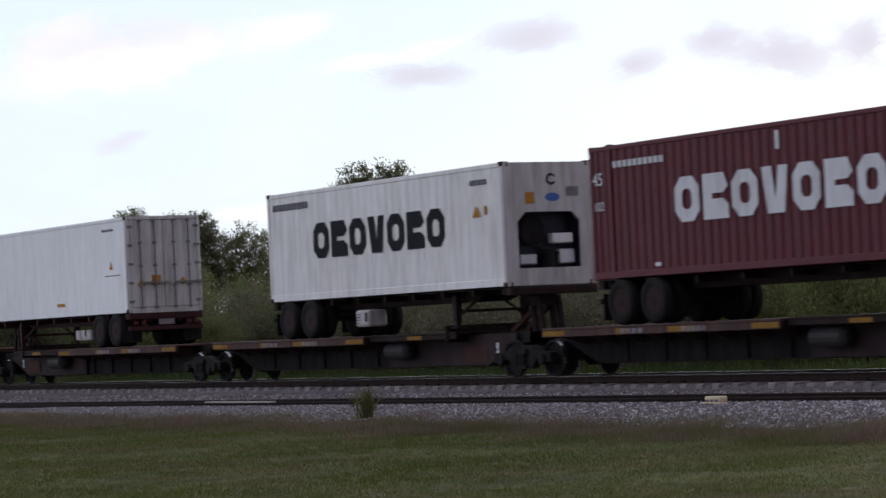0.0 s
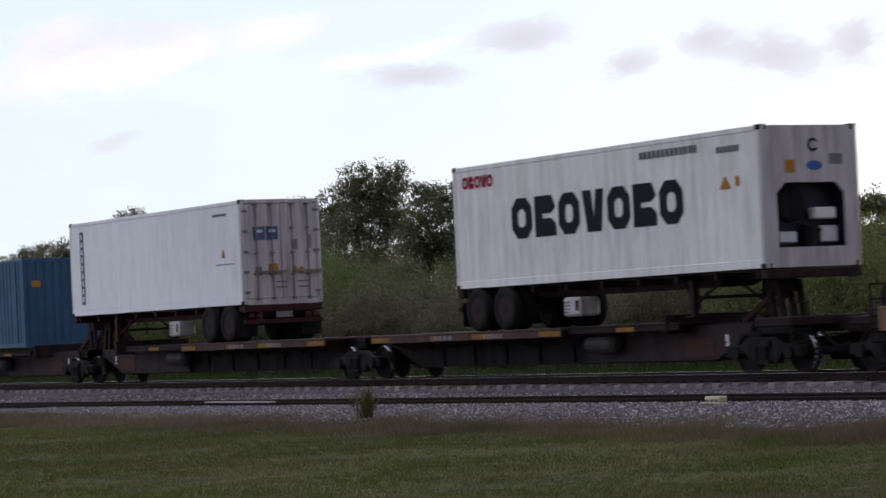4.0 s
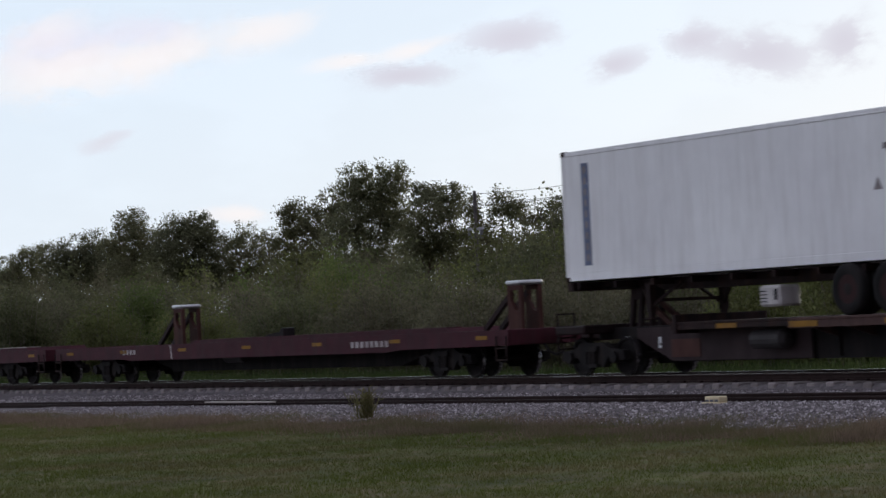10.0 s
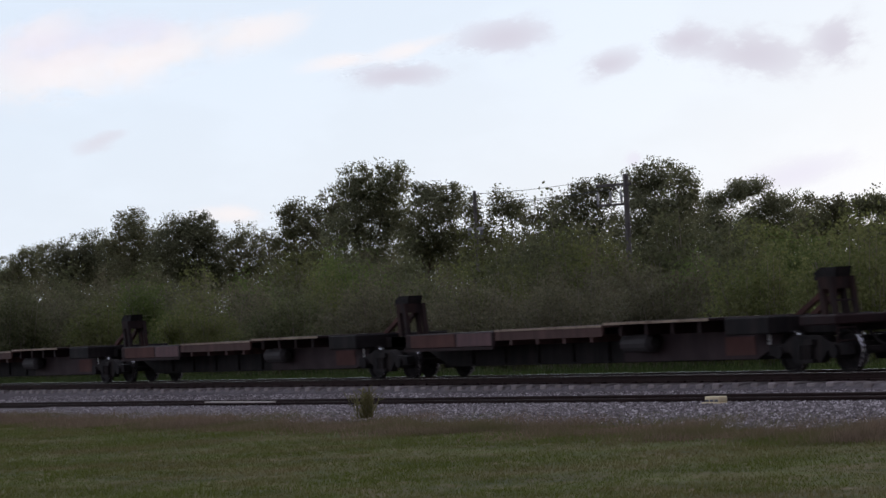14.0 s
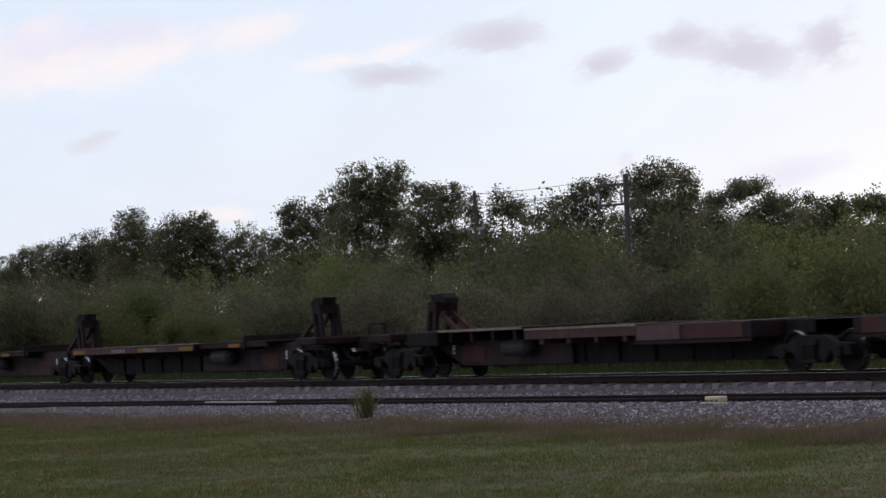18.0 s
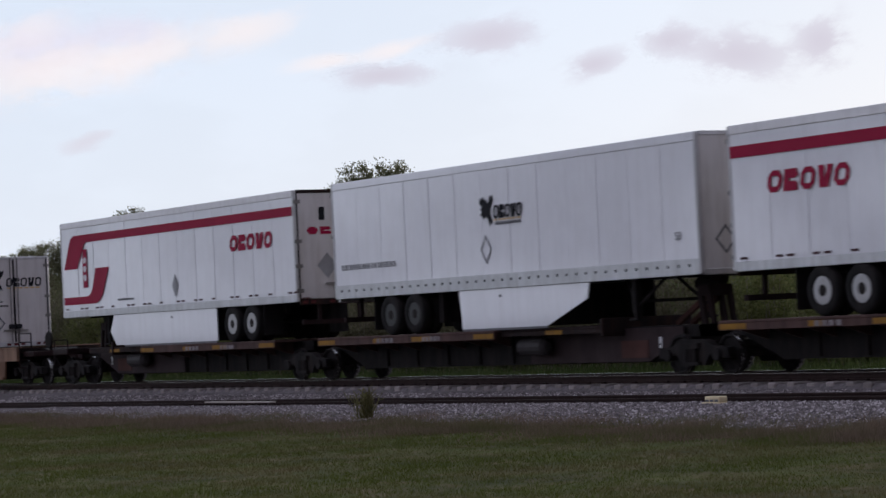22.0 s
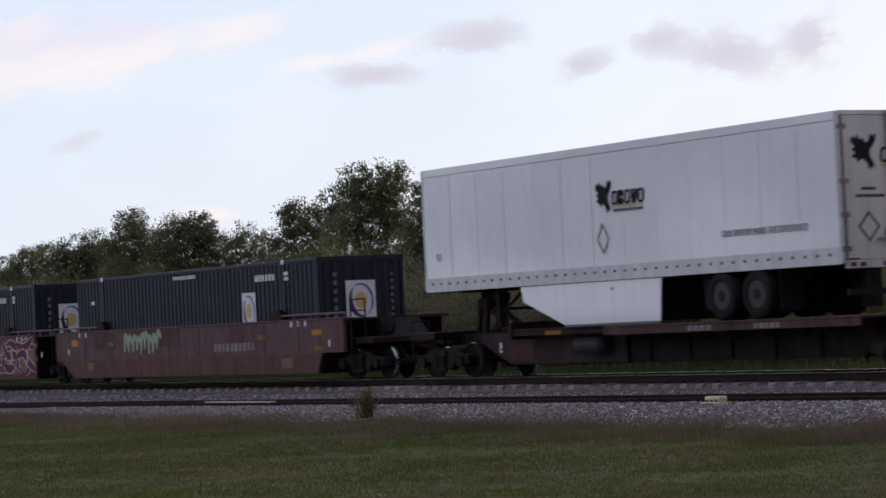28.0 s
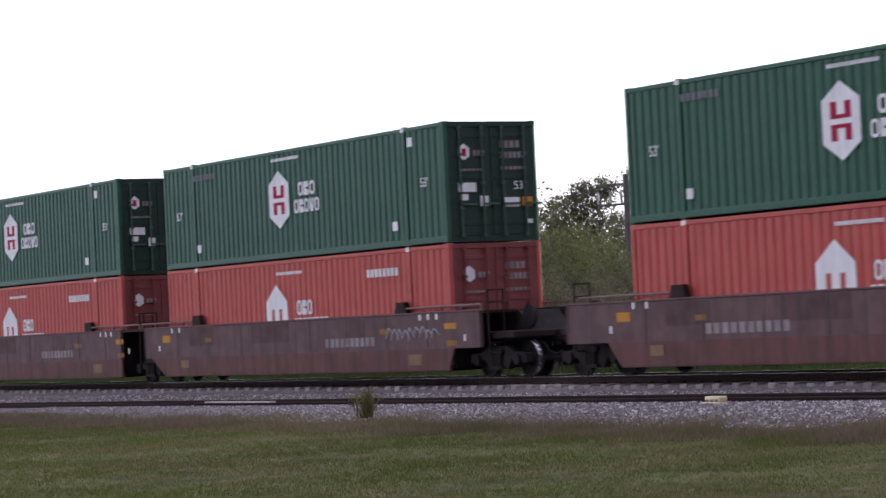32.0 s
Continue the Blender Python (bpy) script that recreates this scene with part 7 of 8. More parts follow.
def plain_reefer(u0, letters, badge, end="door", label=""):
    ob = reefer(u0, label, M_WHITE, end)
    y, z0, L = -1.212, 2.02, 12.192
    if letters == "strip":
        decal(ob, M_STRIP_BLUE if badge == "blue" else M_INK_GREY, rect, 0.8, 1.08, z0 + 0.35, z0 + 2.6, y, name="sign_strip", label="narrow vertical sign strip")
        bm = bmesh.new()
        for k in range(9):
            rect(bm, 0.89, 0.99, z0 + 0.45 + k * 0.24, z0 + 0.6 + k * 0.24, y - 0.004)
        part("name_shape", bm, M_INK_WHITE if badge != "blue" else M_FADED, ob)
    else:
        bm = bmesh.new()
        for k in range(6):
            z = z0 + 0.95 + k * 0.27
            rect(bm, 0.85, 0.91, z, z + 0.19, y)
            rect(bm, 1.03, 1.09, z, z + 0.19, y)
            rect(bm, 0.91, 1.03, z + (0.14 if k % 2 else 0.0), z + (0.19 if k % 2 else 0.05), y)
        part("name_shape", bm, M_INK_GREY, ob)
        decal(ob, M_ORANGE_MARK, rect, 6.6, 7.25, z0 + 0.34, z0 + 0.44, y, name="mark")
    if badge == "panel":
        decal(ob, M_INK_BLUE, rect, 5.95, 7.3, z0 + 1.26, z0 + 1.68, y, name="badge", label="blue and white badge")
        decal(ob, M_INK_WHITE, rect, 5.99, 7.26, z0 + 1.38, z0 + 1.65, y - 0.004, name="badge_band")
        decal(ob, M_BADGE_BLUE, bars, 6.15, 7.0, z0 + 1.46, z0 + 1.58, 7, y - 0.007, name="name_shape")
        decal(ob, M_BADGE_BLUE, rect, 6.1, 7.15, z0 + 1.395, z0 + 1.425, y - 0.007, name="name_underline")
    if badge != "blue":
        decal(ob, M_INK_GREY, bars, 10.4, 11.3, z0 + 2.5, z0 + 2.58, 7, y, name="lettering_bar")
        decal(ob, M_INK_GREY, bars, 10.5, 11.7, z0 + 1.15, z0 + 1.18, 9, y, name="lettering_bar")
    else:
        decal(ob, M_FADED, rect, 11.2, 11.42, z0 + 2.1, z0 + 2.22, y, name="mark")
    bm = bmesh.new()
    flat(bm, [(10.87, z0 + 1.35), (11.13, z0 + 1.35), (11.0, z0 + 1.6)], y)
    part("warning_label", bm, M_ORANGE_MARK if end == "door" else M_FADED, ob)
    if letters == "strip":
        xe = L - 0.008
        for a in (-0.85, -0.45):
            decal(ob, M_BADGE_BLUE, rect, a, a + 0.36, z0 + 1.78, z0 + 2.15, xe, "x", name="badge", label="blue square badge")
            decal(ob, M_INK_WHITE, rect, a + 0.08, a + 0.28, z0 + 1.98, z0 + 2.06, xe + 0.004, "x", name="badge_band")
        decal(ob, M_INK_GREY, rect, -0.82, -0.64, z0 + 0.82, z0 + 1.05, xe + 0.004, "x", name="mark")
        decal(ob, M_ORANGE_MARK, lambda bm: flat(bm, [(0.28, z0 + 0.86), (0.52, z0 + 0.86), (0.40, z0 + 1.08)], xe + 0.004, "x"), name="warning_label")
        decal(ob, M_FADED, rect, 0.34, 0.50, z0 + 1.5, z0 + 1.78, xe + 0.004, "x", name="mark")
        decal(ob, M_FADED, rect, 0.85, 0.93, z0 + 1.52, z0 + 1.9, xe + 0.004, "x", name="mark")
        for a, b in ((-0.2, 0.12), (0.45, 0.8)):
            for z in (0.45, 0.6):
                decal(ob, M_INK_GREY, rect, a, b, z0 + z, z0 + z + 0.035, xe + 0.004, "x", name="scuff")
    return ob


def bend(pts, n=12):
    """A smooth line through the points."""
    P = [Vector(pts[0])] + [Vector(p) for p in pts] + [Vector(pts[-1])]
    out = []
    for i in range(1, len(P) - 2):
        a, b, c, d = P[i - 1:i + 3]
        for k in range(n // (len(P) - 3)):
            t = k / (n // (len(P) - 3))
            out.append(0.5 * (2 * b + (c - a) * t + (2 * a - 5 * b + 4 * c - d) * t * t + (3 * b - a - 3 * c + d) * t ** 3))
    return out + [P[-1]]


def sprayed(ob, mat, pts, w, at, label):
    """One sprayed stroke that swells in its middle and ends in points."""
    P = bend(pts)
    bm = bmesh.new()
    A, B = [], []
    for i, p in enumerate(P):
        d = (P[min(i + 1, len(P) - 1)] - P[max(i - 1, 0)]).normalized()
        k = w * (0.12 + 0.88 * math.sin(math.pi * (0.06 + 0.88 * i / (len(P) - 1))) ** 0.7)
        A.append(p + Vector((-d.y, d.x)) * k), B.append(p - Vector((-d.y, d.x)) * k)
    for i in range(len(P) - 1):
        flat(bm, [tuple(A[i]), tuple(A[i + 1]), tuple(B[i + 1]), tuple(B[i])], at)
    bmesh.ops.remove_doubles(bm, verts=bm.verts[:], dist=1e-5)
    part("graffiti_stroke", bm, mat, ob, label)


def wild_piece(ob, x0, x1, z0, z1, n, ground, outline, fill, shine, seed, at):
    """Curling interlocked strokes, each with a bright outline, over a pale cloud of paint."""
    rnd = random.Random(seed)
    w, h = (x1 - x0) / n, z1 - z0
    forms = (((0.0, 0.1), (0.12, 0.6), (0.5, 0.92), (0.95, 0.68)), ((0.1, 0.95), (0.3, 0.5), (0.75, 0.5), (0.9, 0.05)), ((0.0, 0.5), (0.4, 0.66), (0.7, 0.36), (1.05, 0.1)),
             ((0.1, 0.06), (0.45, 0.3), (0.95, 0.14)), ((0.65, 1.0), (0.42, 0.62), (0.72, 0.34), (0.5, 0.0)), ((0.0, 0.86), (0.45, 0.72), (0.9, 0.98)), ((0.85, 0.55), (0.6, 0.2), (0.2, 0.28), (0.1, 0.6)))
    if ground:
        for k in range(n):
            c = x0 + (k + 0.45) * w
            sprayed(ob, ground, ((c - 0.75 * w, z0 + 0.3 * h), (c, z0 + rnd.uniform(0.4, 0.6) * h), (c + 0.75 * w, z0 + rnd.uniform(0.3, 0.7) * h)), 0.30 * h, at + 0.0002 * k, "dull ochre sprayed ground")
    step = 0
    for k in range(n):
        for f in rnd.sample(forms, 4):
            pts = [(x0 + (k + a * 1.25 - 0.1) * w + rnd.uniform(-0.05, 0.05), z0 + h * min(1, max(0, b + rnd.uniform(-0.06, 0.06)))) for a, b in f]
            e = at - 0.002 - 0.0007 * step
            sprayed(ob, outline, pts, 0.150 * h, e, "pale sprayed outline")
            sprayed(ob, fill, pts, 0.112 * h, e - 0.0003, "plum sprayed stroke")
            step += 1
        if shine:
            c = x0 + (k + rnd.uniform(0.3, 0.7)) * w
            sprayed(ob, shine, ((c, z0 + 0.3 * h), (c + 0.08 * w, z0 + 0.5 * h), (c + 0.03 * w, z0 + 0.72 * h)), 0.06 * h, at - 0.003 - 0.0007 * step, "pale sprayed highlight")


def block_piece(ob, x0, x1, z0, z1, n, low, high, edge, seed, at):
    """Angular slanting strokes, the upper ones in another colour, over a dark shadow."""
    rnd = random.Random(seed)
    w, h = (x1 - x0) / n, z1 - z0
    step = 0
    for k in range(n):
        for pts, m in ((((0.02, 0.45), (0.2, 0.12), (0.75, 0.02)), low), (((0.2, 0.55), (0.5, 0.3), (0.95, 0.0)), low), (((0.55, 0.6), (0.62, 0.3), (0.35, 0.02)), low), (((0.0, 0.82), (0.25, 0.7), (0.55, 0.95)), high), (((0.3, 0.55), (0.5, 0.8), (1.0, 0.92)), high), (((0.72, 0.98), (0.78, 0.75), (0.7, 0.45)), high)):
            if rnd.random() < 0.12:
                continue
            line = [(x0 + (k + a * 1.15) * w + rnd.uniform(-0.06, 0.06) + 0.25 * h * (0.5 - b), z0 + h * min(1, max(0, b + rnd.uniform(-0.07, 0.07)))) for a, b in pts]
            e = at - 0.001 - 0.0007 * step
            sprayed(ob, edge, line, 0.125 * h, e, "dark sprayed shadow")
            sprayed(ob, m, line, 0.098 * h, e - 0.0003, "blue and silver sprayed stroke")
            step += 1


def fat_tag(ob, x0, x1, z0, z1, n, mat, seed, at):
    """A row of fat, bent, half closed strokes."""
    rnd = random.Random(seed)
    w, h = (x1 - x0) / n, z1 - z0
    for k in range(n):
        c, a0 = x0 + (k + 0.5) * w, rnd.uniform(20, 160)
        sprayed(ob, mat, [(c + 0.36 * w * math.cos(radians(a0 + t)), z0 + h * (0.5 + 0.36 * math.sin(radians(a0 + t)))) for t in range(0, 281, 40)], 0.115, at - 0.0012 * k, "fat dull grey sprayed stroke")
        if k % 2:
            sprayed(ob, mat, [(c - 0.1 * w, z0 + 0.05 * h), (c, z0 + 0.5 * h), (c + 0.25 * w, z0 + 0.95 * h)], 0.07, at - 0.0012 * k - 0.0005, "fat dull grey sprayed stroke")


def scrawl(ob, x0, x1, z0, z1, n, mat, seed, at, width):
    """A quick thin tag."""
    rnd = random.Random(seed)
    w = (x1 - x0) / n
    for k in range(n):
        c = x0 + k * w
        sprayed(ob, mat, [(c + a * w, z0 + (z1 - z0) * v) for a, v in ((rnd.uniform(-0.1, 0.1), rnd.uniform(0.0, 0.3)), (rnd.uniform(0.2, 0.6), rnd.uniform(0.75, 1.0)), (rnd.uniform(0.9, 1.3), rnd.uniform(0.1, 0.7)))], width, at - 0.0006 * k, "thin sprayed tag")


# ---- the train, from its head backwards ----
spine_car(-53.1, -35.8)
chassis(-49.65, 13.716, 1, M_STEEL, genset=False)
lettered_45(-49.65, 2.02, M_MAROON, "maroon corrugated container with large white lettering shapes, on a chassis")
spine_car(-70.4, -53.1)
chassis(-65.5, 12.192, 1, M_STEEL)
lettered_reefer(-65.6, False)
spine_car(-87.25, -70.4, flip=True, last=True)
chassis(-87.3, 12.192, -1, M_CHASSIS, tank=True)
plain_reefer(-87.3, "letters", "", label="white refrigerated container with closed doors, on a chassis")
well_car(-110.75, -91.05, M_TAN_TOP, 1.12, "weathered yellow-tan well car carrying stacked containers", group="tan well cars", low_mat=M_TAN)
lettered_45(-107.75, 0.25, M_MAROON, "maroon corrugated container with white lettering shapes, lower in a well car", doors=True)
black_53(-109.0, 3.17, M_BLACK_BOX, "long blue-black corrugated container stacked on a maroon one")
spine_car(-132.0, -114.75, first=True)
chassis(-126.55, 12.192, 1, M_STEEL)
lettered_reefer(-126.55, True)
spine_car(-150.4, -132.0, flip=True)
chassis(-150.3, 12.192, -1, M_CHASSIS)
plain_reefer(-150.3, "strip", "", label="white refrigerated container with rust-stained doors, on a chassis")
spine_car(-168.6, -150.4, last=True)
blue = dry_container(-167.9, 13.716, 2.59, 1.13, M_BLUE, "mid-blue corrugated container riding low on a spine car", pitch=0.3, group="blue dry containers", doors=False)
decal(blue, M_INK_WHITE, rect, 1.7, 2.0, 1.4, 3.75, -1.298, name="sign_strip", label="tall white vertical sign strip")
decal(blue, M_ORANGE_MARK, rect, 0.25, 0.75, 3.2, 3.75, -1.298, name="warning_label")
decal(blue, M_ORANGE_MARK, rect, -1.0, -0.7, 3.1, 3.3, 13.712, "x", name="warning_label")
spine_car(-189.7, -172.0, first=True)
lettered_45(-186.4, 1.13, M_RED_BOX, "brick-red corrugated container with white lettering shapes on a spine car")
spine_car(-208.5, -189.7, flip=True)
chassis(-208.15, 12.192, -1, M_CHASSIS, tank=True)
plain_reefer(-208.15, "letters", "panel", label="white refrigerated container with a small blue badge, on a chassis")
spine_car(-226.0, -208.5, flip=True, last=True)
chassis(-226.75, 12.192, -1, M_STEEL)
plain_reefer(-226.75, "strip", "blue", end="plain", label="white refrigerated container with a plain grey end, on a chassis")
flat_car(-256.35, -229.0, (-252.9, -232.5), (-249.5, -230.5), (9.2, 23.9), 14.6, (19.7, 21.75, 8))
flat_car(-284.7, -257.2, (-281.3, -260.9), (-283.0,), (6.4, 25.0), 20.3, (18.05, 21.43, 16))
E4 = [-374.8, -358.2, -340.8, -323.0, -305.6, -288.3]
for k in range(5):
    spine_car(E4[k], E4[k + 1], flip=(k == 0), style="b", loaded=False, first=(k == 4), last=(k == 0))
E5 = [-465.12, -449.3, -431.6, -413.8, -396.4, -380.0]
for k in range(5):
    spine_car(E5[k], E5[k + 1], flip=(k == 0), first=(k == 4), last=(k == 0), loaded=k < 3, tag=(k == 2), hitch_top=2.08 if k > 2 else 1.97)
striped_trailer(-429.8, 1)
emblem_trailer(-447.05, 1)
striped_trailer(-465.32, -1, along=0.5)
tan_well = well_car(-489.42, -469.02, M_TAN_TOP, 1.12, "weathered yellow-tan well car carrying a trailer", group="tan well cars", low_mat=M_TAN)
emblem_trailer(-488.92, -1, z0=1.36, low=True, wheels=False, pitch=0.3)
for pts, w in ((((8.17, 1.1), (8.45, 0.72), (8.8, 0.26)), 0.10), (((8.5, 0.85), (8.95, 0.8), (9.4, 0.78)), 0.06), (((9.78, 1.1), (9.58, 0.8), (9.75, 0.22)), 0.17), (((10.25, 1.0), (10.5, 0.63), (10.75, 0.25)), 0.10), (((11.5, 1.1), (11.12, 0.7), (11.6, 0.24)), 0.13), (((11.5, 1.1), (11.9, 0.7), (11.62, 0.24)), 0.13)):
    sprayed(tan_well, M_BLACK, pts, w, -1.495, "black sprayed stroke")
decal(tan_well, M_ORANGE_MARK, rect, 13.4, 13.9, 1.0, 1.1, -1.483, name="reflective_strip")
decal(tan_well, M_ORANGE_MARK, rect, 10.25, 10.8, 0.84, 0.92, -1.497, name="reflective_strip")
decal(tan_well, M_ORANGE_MARK, rect, 4.4, 5.3, 0.82, 0.9, -1.483, name="reflective_strip")
decal(tan_well, M_ORANGE_MARK, rect, 8.65, 9.3, 0.8, 0.88, -1.497, name="reflective_strip")
E6 = [-547.02, -529.52, -510.72, -492.92]
for k in range(3):
    spine_car(E6[k], E6[k + 1], flip=(k < 2), first=(k == 2), last=(k == 0), number=False)
emblem_trailer(-508.02, 1)
emblem_trailer(-528.82, -1, axle=1.3)
emblem_trailer(-547.37, -1)
W1 = [-610.42, -590.52, -570.87, -551.17]
W2 = [-653.62, -634.02, -614.42]


def well_marks(ob, L, number=(11.85, 14.5)):
    y = -1.482
    decal(ob, M_FADED, bars, number[0], number[1], 0.78, 1.0, 10, y, name="reporting_mark", label="white stencilled marks", fill=0.66)
    for x, z, w, h, m in ((14.6, 1.06, 0.5, 0.13, M_YELLOW), (17.8, 1.12, 0.55, 0.14, M_ORANGE_MARK), (17.9, 0.72, 0.45, 0.13, M_YELLOW), (1.6, 1.1, 0.5, 0.2, M_ORANGE_MARK), (16.0, 0.28, 0.65, 0.26, M_SPRAY_OCHRE), (4.5, 1.06, 0.35, 0.12, M_YELLOW), (2.8, 0.36, 0.5, 0.22, M_SPRAY_OCHRE)):
        decal(ob, m, rect, x, x + w, z, z + h, y, name="reflective_strip")
    for x, z in ((18.7, 0.82), (1.3, 0.86), (16.6, 1.36), (17.0, 1.36), (17.4, 1.36), (2.2, 1.36), (2.7, 1.36)):
        decal(ob, M_INK_WHITE, rect, x, x + 0.09, z, z + 0.16, y, name="mark")
    # darker grimy welded patches
    for x, w, h in ((3.4, 1.6, 0.5), (7.4, 2.2, 0.5), (13.0, 0.8, 0.5)):
        decal(ob, M_WELL_DARK, rect, x, x + w, 0.97, 0.97 + h, y + 0.002, name="patch_panel")


WELLS = []
for k in range(3):
    WELLS.append(well_car(W1[k], W1[k + 1], M_WELL, 1.5, "weathered oxide-brown well car with high sides" + ("", ", covered in graffiti", ", with a small graffiti tag")[k], rear=(k == 0), tall=True, front_coupled=(k == 2), rear_coupled=(k == 0), group="brown well cars", low_mat=M_WELL_LOW))
for k in range(2):
    WELLS.append(well_car(W2[k], W2[k + 1], M_WELL, 1.5, "weathered oxide-brown well car with high sides", rear=True if k == 0 else False, tall=True, front_coupled=(k == 1), rear_coupled=False, group="brown well cars", low_mat=M_WELL_LOW))
for k, w in enumerate(WELLS):
    well_marks(w, 19.7, (4.85, 7.75) if k == 0 else (11.7, 14.4) if k == 4 else (11.85, 14.5))
scrawl(WELLS[2], 5.7, 8.3, 0.76, 1.44, 9, M_SPRAY_MINT, 3, -1.486, 0.085)
block_piece(WELLS[1], 2.5, 9.3, 0.2, 1.46, 4, M_SPRAY_SILVER, M_SPRAY_BLUE, M_WELL_DARK, 8, -1.486)
wild_piece(WELLS[1], 10.3, 18.0, 0.24, 1.44, 6, M_SPRAY_OCHRE, M_SPRAY_PINK, M_SPRAY_PLUM, M_SPRAY_PINK, 21, -1.486)
scrawl(WELLS[4], 14.9, 17.5, 0.86, 1.2, 9, M_SPRAY_SILVER, 5, -1.486, 0.022)
black_53(-569.12, 0.25, M_NAVY, "navy corrugated container sitting low in a well car")
black_53(-588.82, 0.25, M_NAVY, "navy corrugated container with peeling paint, low in a well car", peel=True)
for u in (-608.42, -632.32, -651.82):
    badge_box(u, 0.25, False, "faded orange-red corrugated container, lower of two in a well car")
    badge_box(u, 3.17, True, "dark green corrugated container stacked on an orange-red one")


# ---- planting ----
rnd = random.Random(12)
oak(-194.0, 76.0, 0.80, M_LEAF_OLIVE, ((-0.3, 7.7, 1.43, 1.07), (1.2, 8.3, 1.61, 1.16), (0.2, 6.5, 2.01, 1.34), (-0.9, 6.5, 1.34, 1.34)))
oak(-186.2, 78.0, 1.00, M_LEAF_DARK, ((-1.6, 8.0, 1.82, 1.30), (0.5, 8.3, 2.08, 1.56), (-0.9, 6.6, 2.60, 1.56), (2.0, 7.3, 2.17, 1.74)))
oak(-172.8, 76.0, 1.00, M_LEAF_OLIVE, ((0.1, 9.5, 1.30, 1.30), (-0.8, 8.2, 1.79, 1.55), (1.1, 7.7, 1.87, 1.63), (-0.0, 6.3, 2.44, 1.63)))
oak(-166.5, 77.0, 1.10, M_LEAF_DARK, ((-0.4, 8.7, 1.43, 1.35), (0.8, 8.7, 1.27, 1.35), (-0.7, 7.3, 2.14, 1.74), (1.5, 7.4, 1.35, 1.66), (0.1, 5.8, 2.38, 1.43)))
oak(-168.2, 82.0, 0.75, M_LEAF_OLIVE, ((-0.1, 8.0, 1.29, 1.29), (1.3, 7.3, 1.13, 1.54), (-1.1, 7.1, 1.13, 1.46), (0.2, 6.1, 2.02, 1.38)))
oak(-147.4, 76.0, 0.90, M_LEAF_OLIVE, ((-1.0, 9.0, 0.65, 0.79), (-0.2, 8.4, 1.29, 1.08), (-1.3, 7.2, 1.36, 1.15), (0.7, 7.5, 1.65, 1.58), (1.6, 9.0, 1.22, 1.29), (0.1, 5.8, 2.15, 1.29)))
oak(-139.5, 76.0, 1.15, M_LEAF_DARK, ((-0.5, 9.9, 1.17, 1.45), (1.4, 10.0, 1.17, 1.38), (0.3, 8.6, 2.07, 1.86), (-1.1, 7.4, 1.58, 1.52), (1.7, 7.7, 1.17, 1.65), (-0.1, 5.9, 2.07, 1.38)))
oak(-133.9, 77.0, 1.10, M_LEAF_DARK, ((-0.3, 9.0, 1.07, 1.00), (1.0, 8.9, 0.94, 1.00), (0.3, 7.6, 1.61, 1.47), (-0.9, 6.4, 1.27, 1.34), (0.8, 6.1, 1.67, 1.34)))
oak(-130.5, 79.0, 0.75, M_LEAF_OLIVE, ((-1.1, 8.0, 0.86, 0.73), (0.5, 8.3, 0.99, 0.93), (1.3, 7.9, 0.73, 0.99), (-0.5, 6.9, 1.32, 1.06), (0.4, 5.9, 1.98, 1.12)))
oak(-127.2, 80.0, 0.60, M_LEAF_OLIVE, ((-0.1, 7.4, 0.91, 0.72), (0.9, 7.7, 0.65, 0.85), (0.0, 6.3, 1.63, 0.98)))
oak(-117.1, 76.0, 0.90, M_LEAF_DARK, ((-0.2, 7.7, 0.91, 0.91), (1.0, 8.0, 0.97, 0.91), (-0.9, 6.5, 1.15, 1.15), (1.0, 6.5, 1.39, 1.15), (0.0, 5.3, 1.81, 1.03)))
oak(-108.8, 75.0, 1.10, M_LEAF_DARK, ((-0.7, 7.9, 0.91, 1.03), (0.3, 8.2, 1.03, 0.97), (1.2, 7.8, 0.74, 0.97), (-0.1, 6.6, 1.66, 1.31), (1.3, 6.5, 0.97, 1.26), (-1.0, 5.5, 1.43, 1.14), (0.9, 5.0, 1.43, 1.03)))
oak(-133.2, 96.0, 1.30, M_LEAF_DARK, ((0.2, 8.3, 0.99, 0.85), (-0.4, 7.0, 1.49, 1.35), (0.7, 6.2, 1.77, 1.42)))
oak(-133.7, 100.0, 1.35, M_LEAF_DARK, ((-0.7, 9.0, 1.29, 0.68), (-1.7, 9.0, 0.58, 0.61), (0.1, 8.1, 1.01, 0.65), (1.3, 8.0, 1.08, 0.72), (-0.5, 7.0, 1.65, 1.01), (1.8, 7.0, 1.01, 0.86), (0.5, 6.1, 2.16, 1.22)))
oak(-90.4, 72.0, 1.10, M_LEAF_OLIVE, ((-0.7, 5.7, 0.84, 0.64), (0.6, 5.9, 0.99, 0.64), (1.3, 5.5, 0.69, 0.64), (-0.2, 4.9, 1.39, 0.94), (-1.4, 5.1, 0.74, 0.74), (1.1, 4.5, 0.99, 0.99)))
oak(-95.4, 74.0, 1.00, M_LEAF_LIGHT, ((-2.8, 4.6, 1.30, 0.88), (-0.8, 4.4, 1.19, 0.88), (0.6, 4.0, 1.30, 0.93), (2.8, 3.7, 1.30, 1.04)))
oak(-216.4, 88.0, 1.00, M_LEAF_OLIVE, ((-3.9, 6.2, 2.51, 1.81), (-0.5, 6.5, 3.01, 2.21), (3.3, 6.8, 3.01, 2.21)))
oak(-195.4, 90.0, 1.00, M_LEAF_DARK, ((-3.3, 6.2, 2.79, 2.04), (0.2, 6.1, 2.79, 2.04), (3.6, 5.7, 2.79, 1.86)))
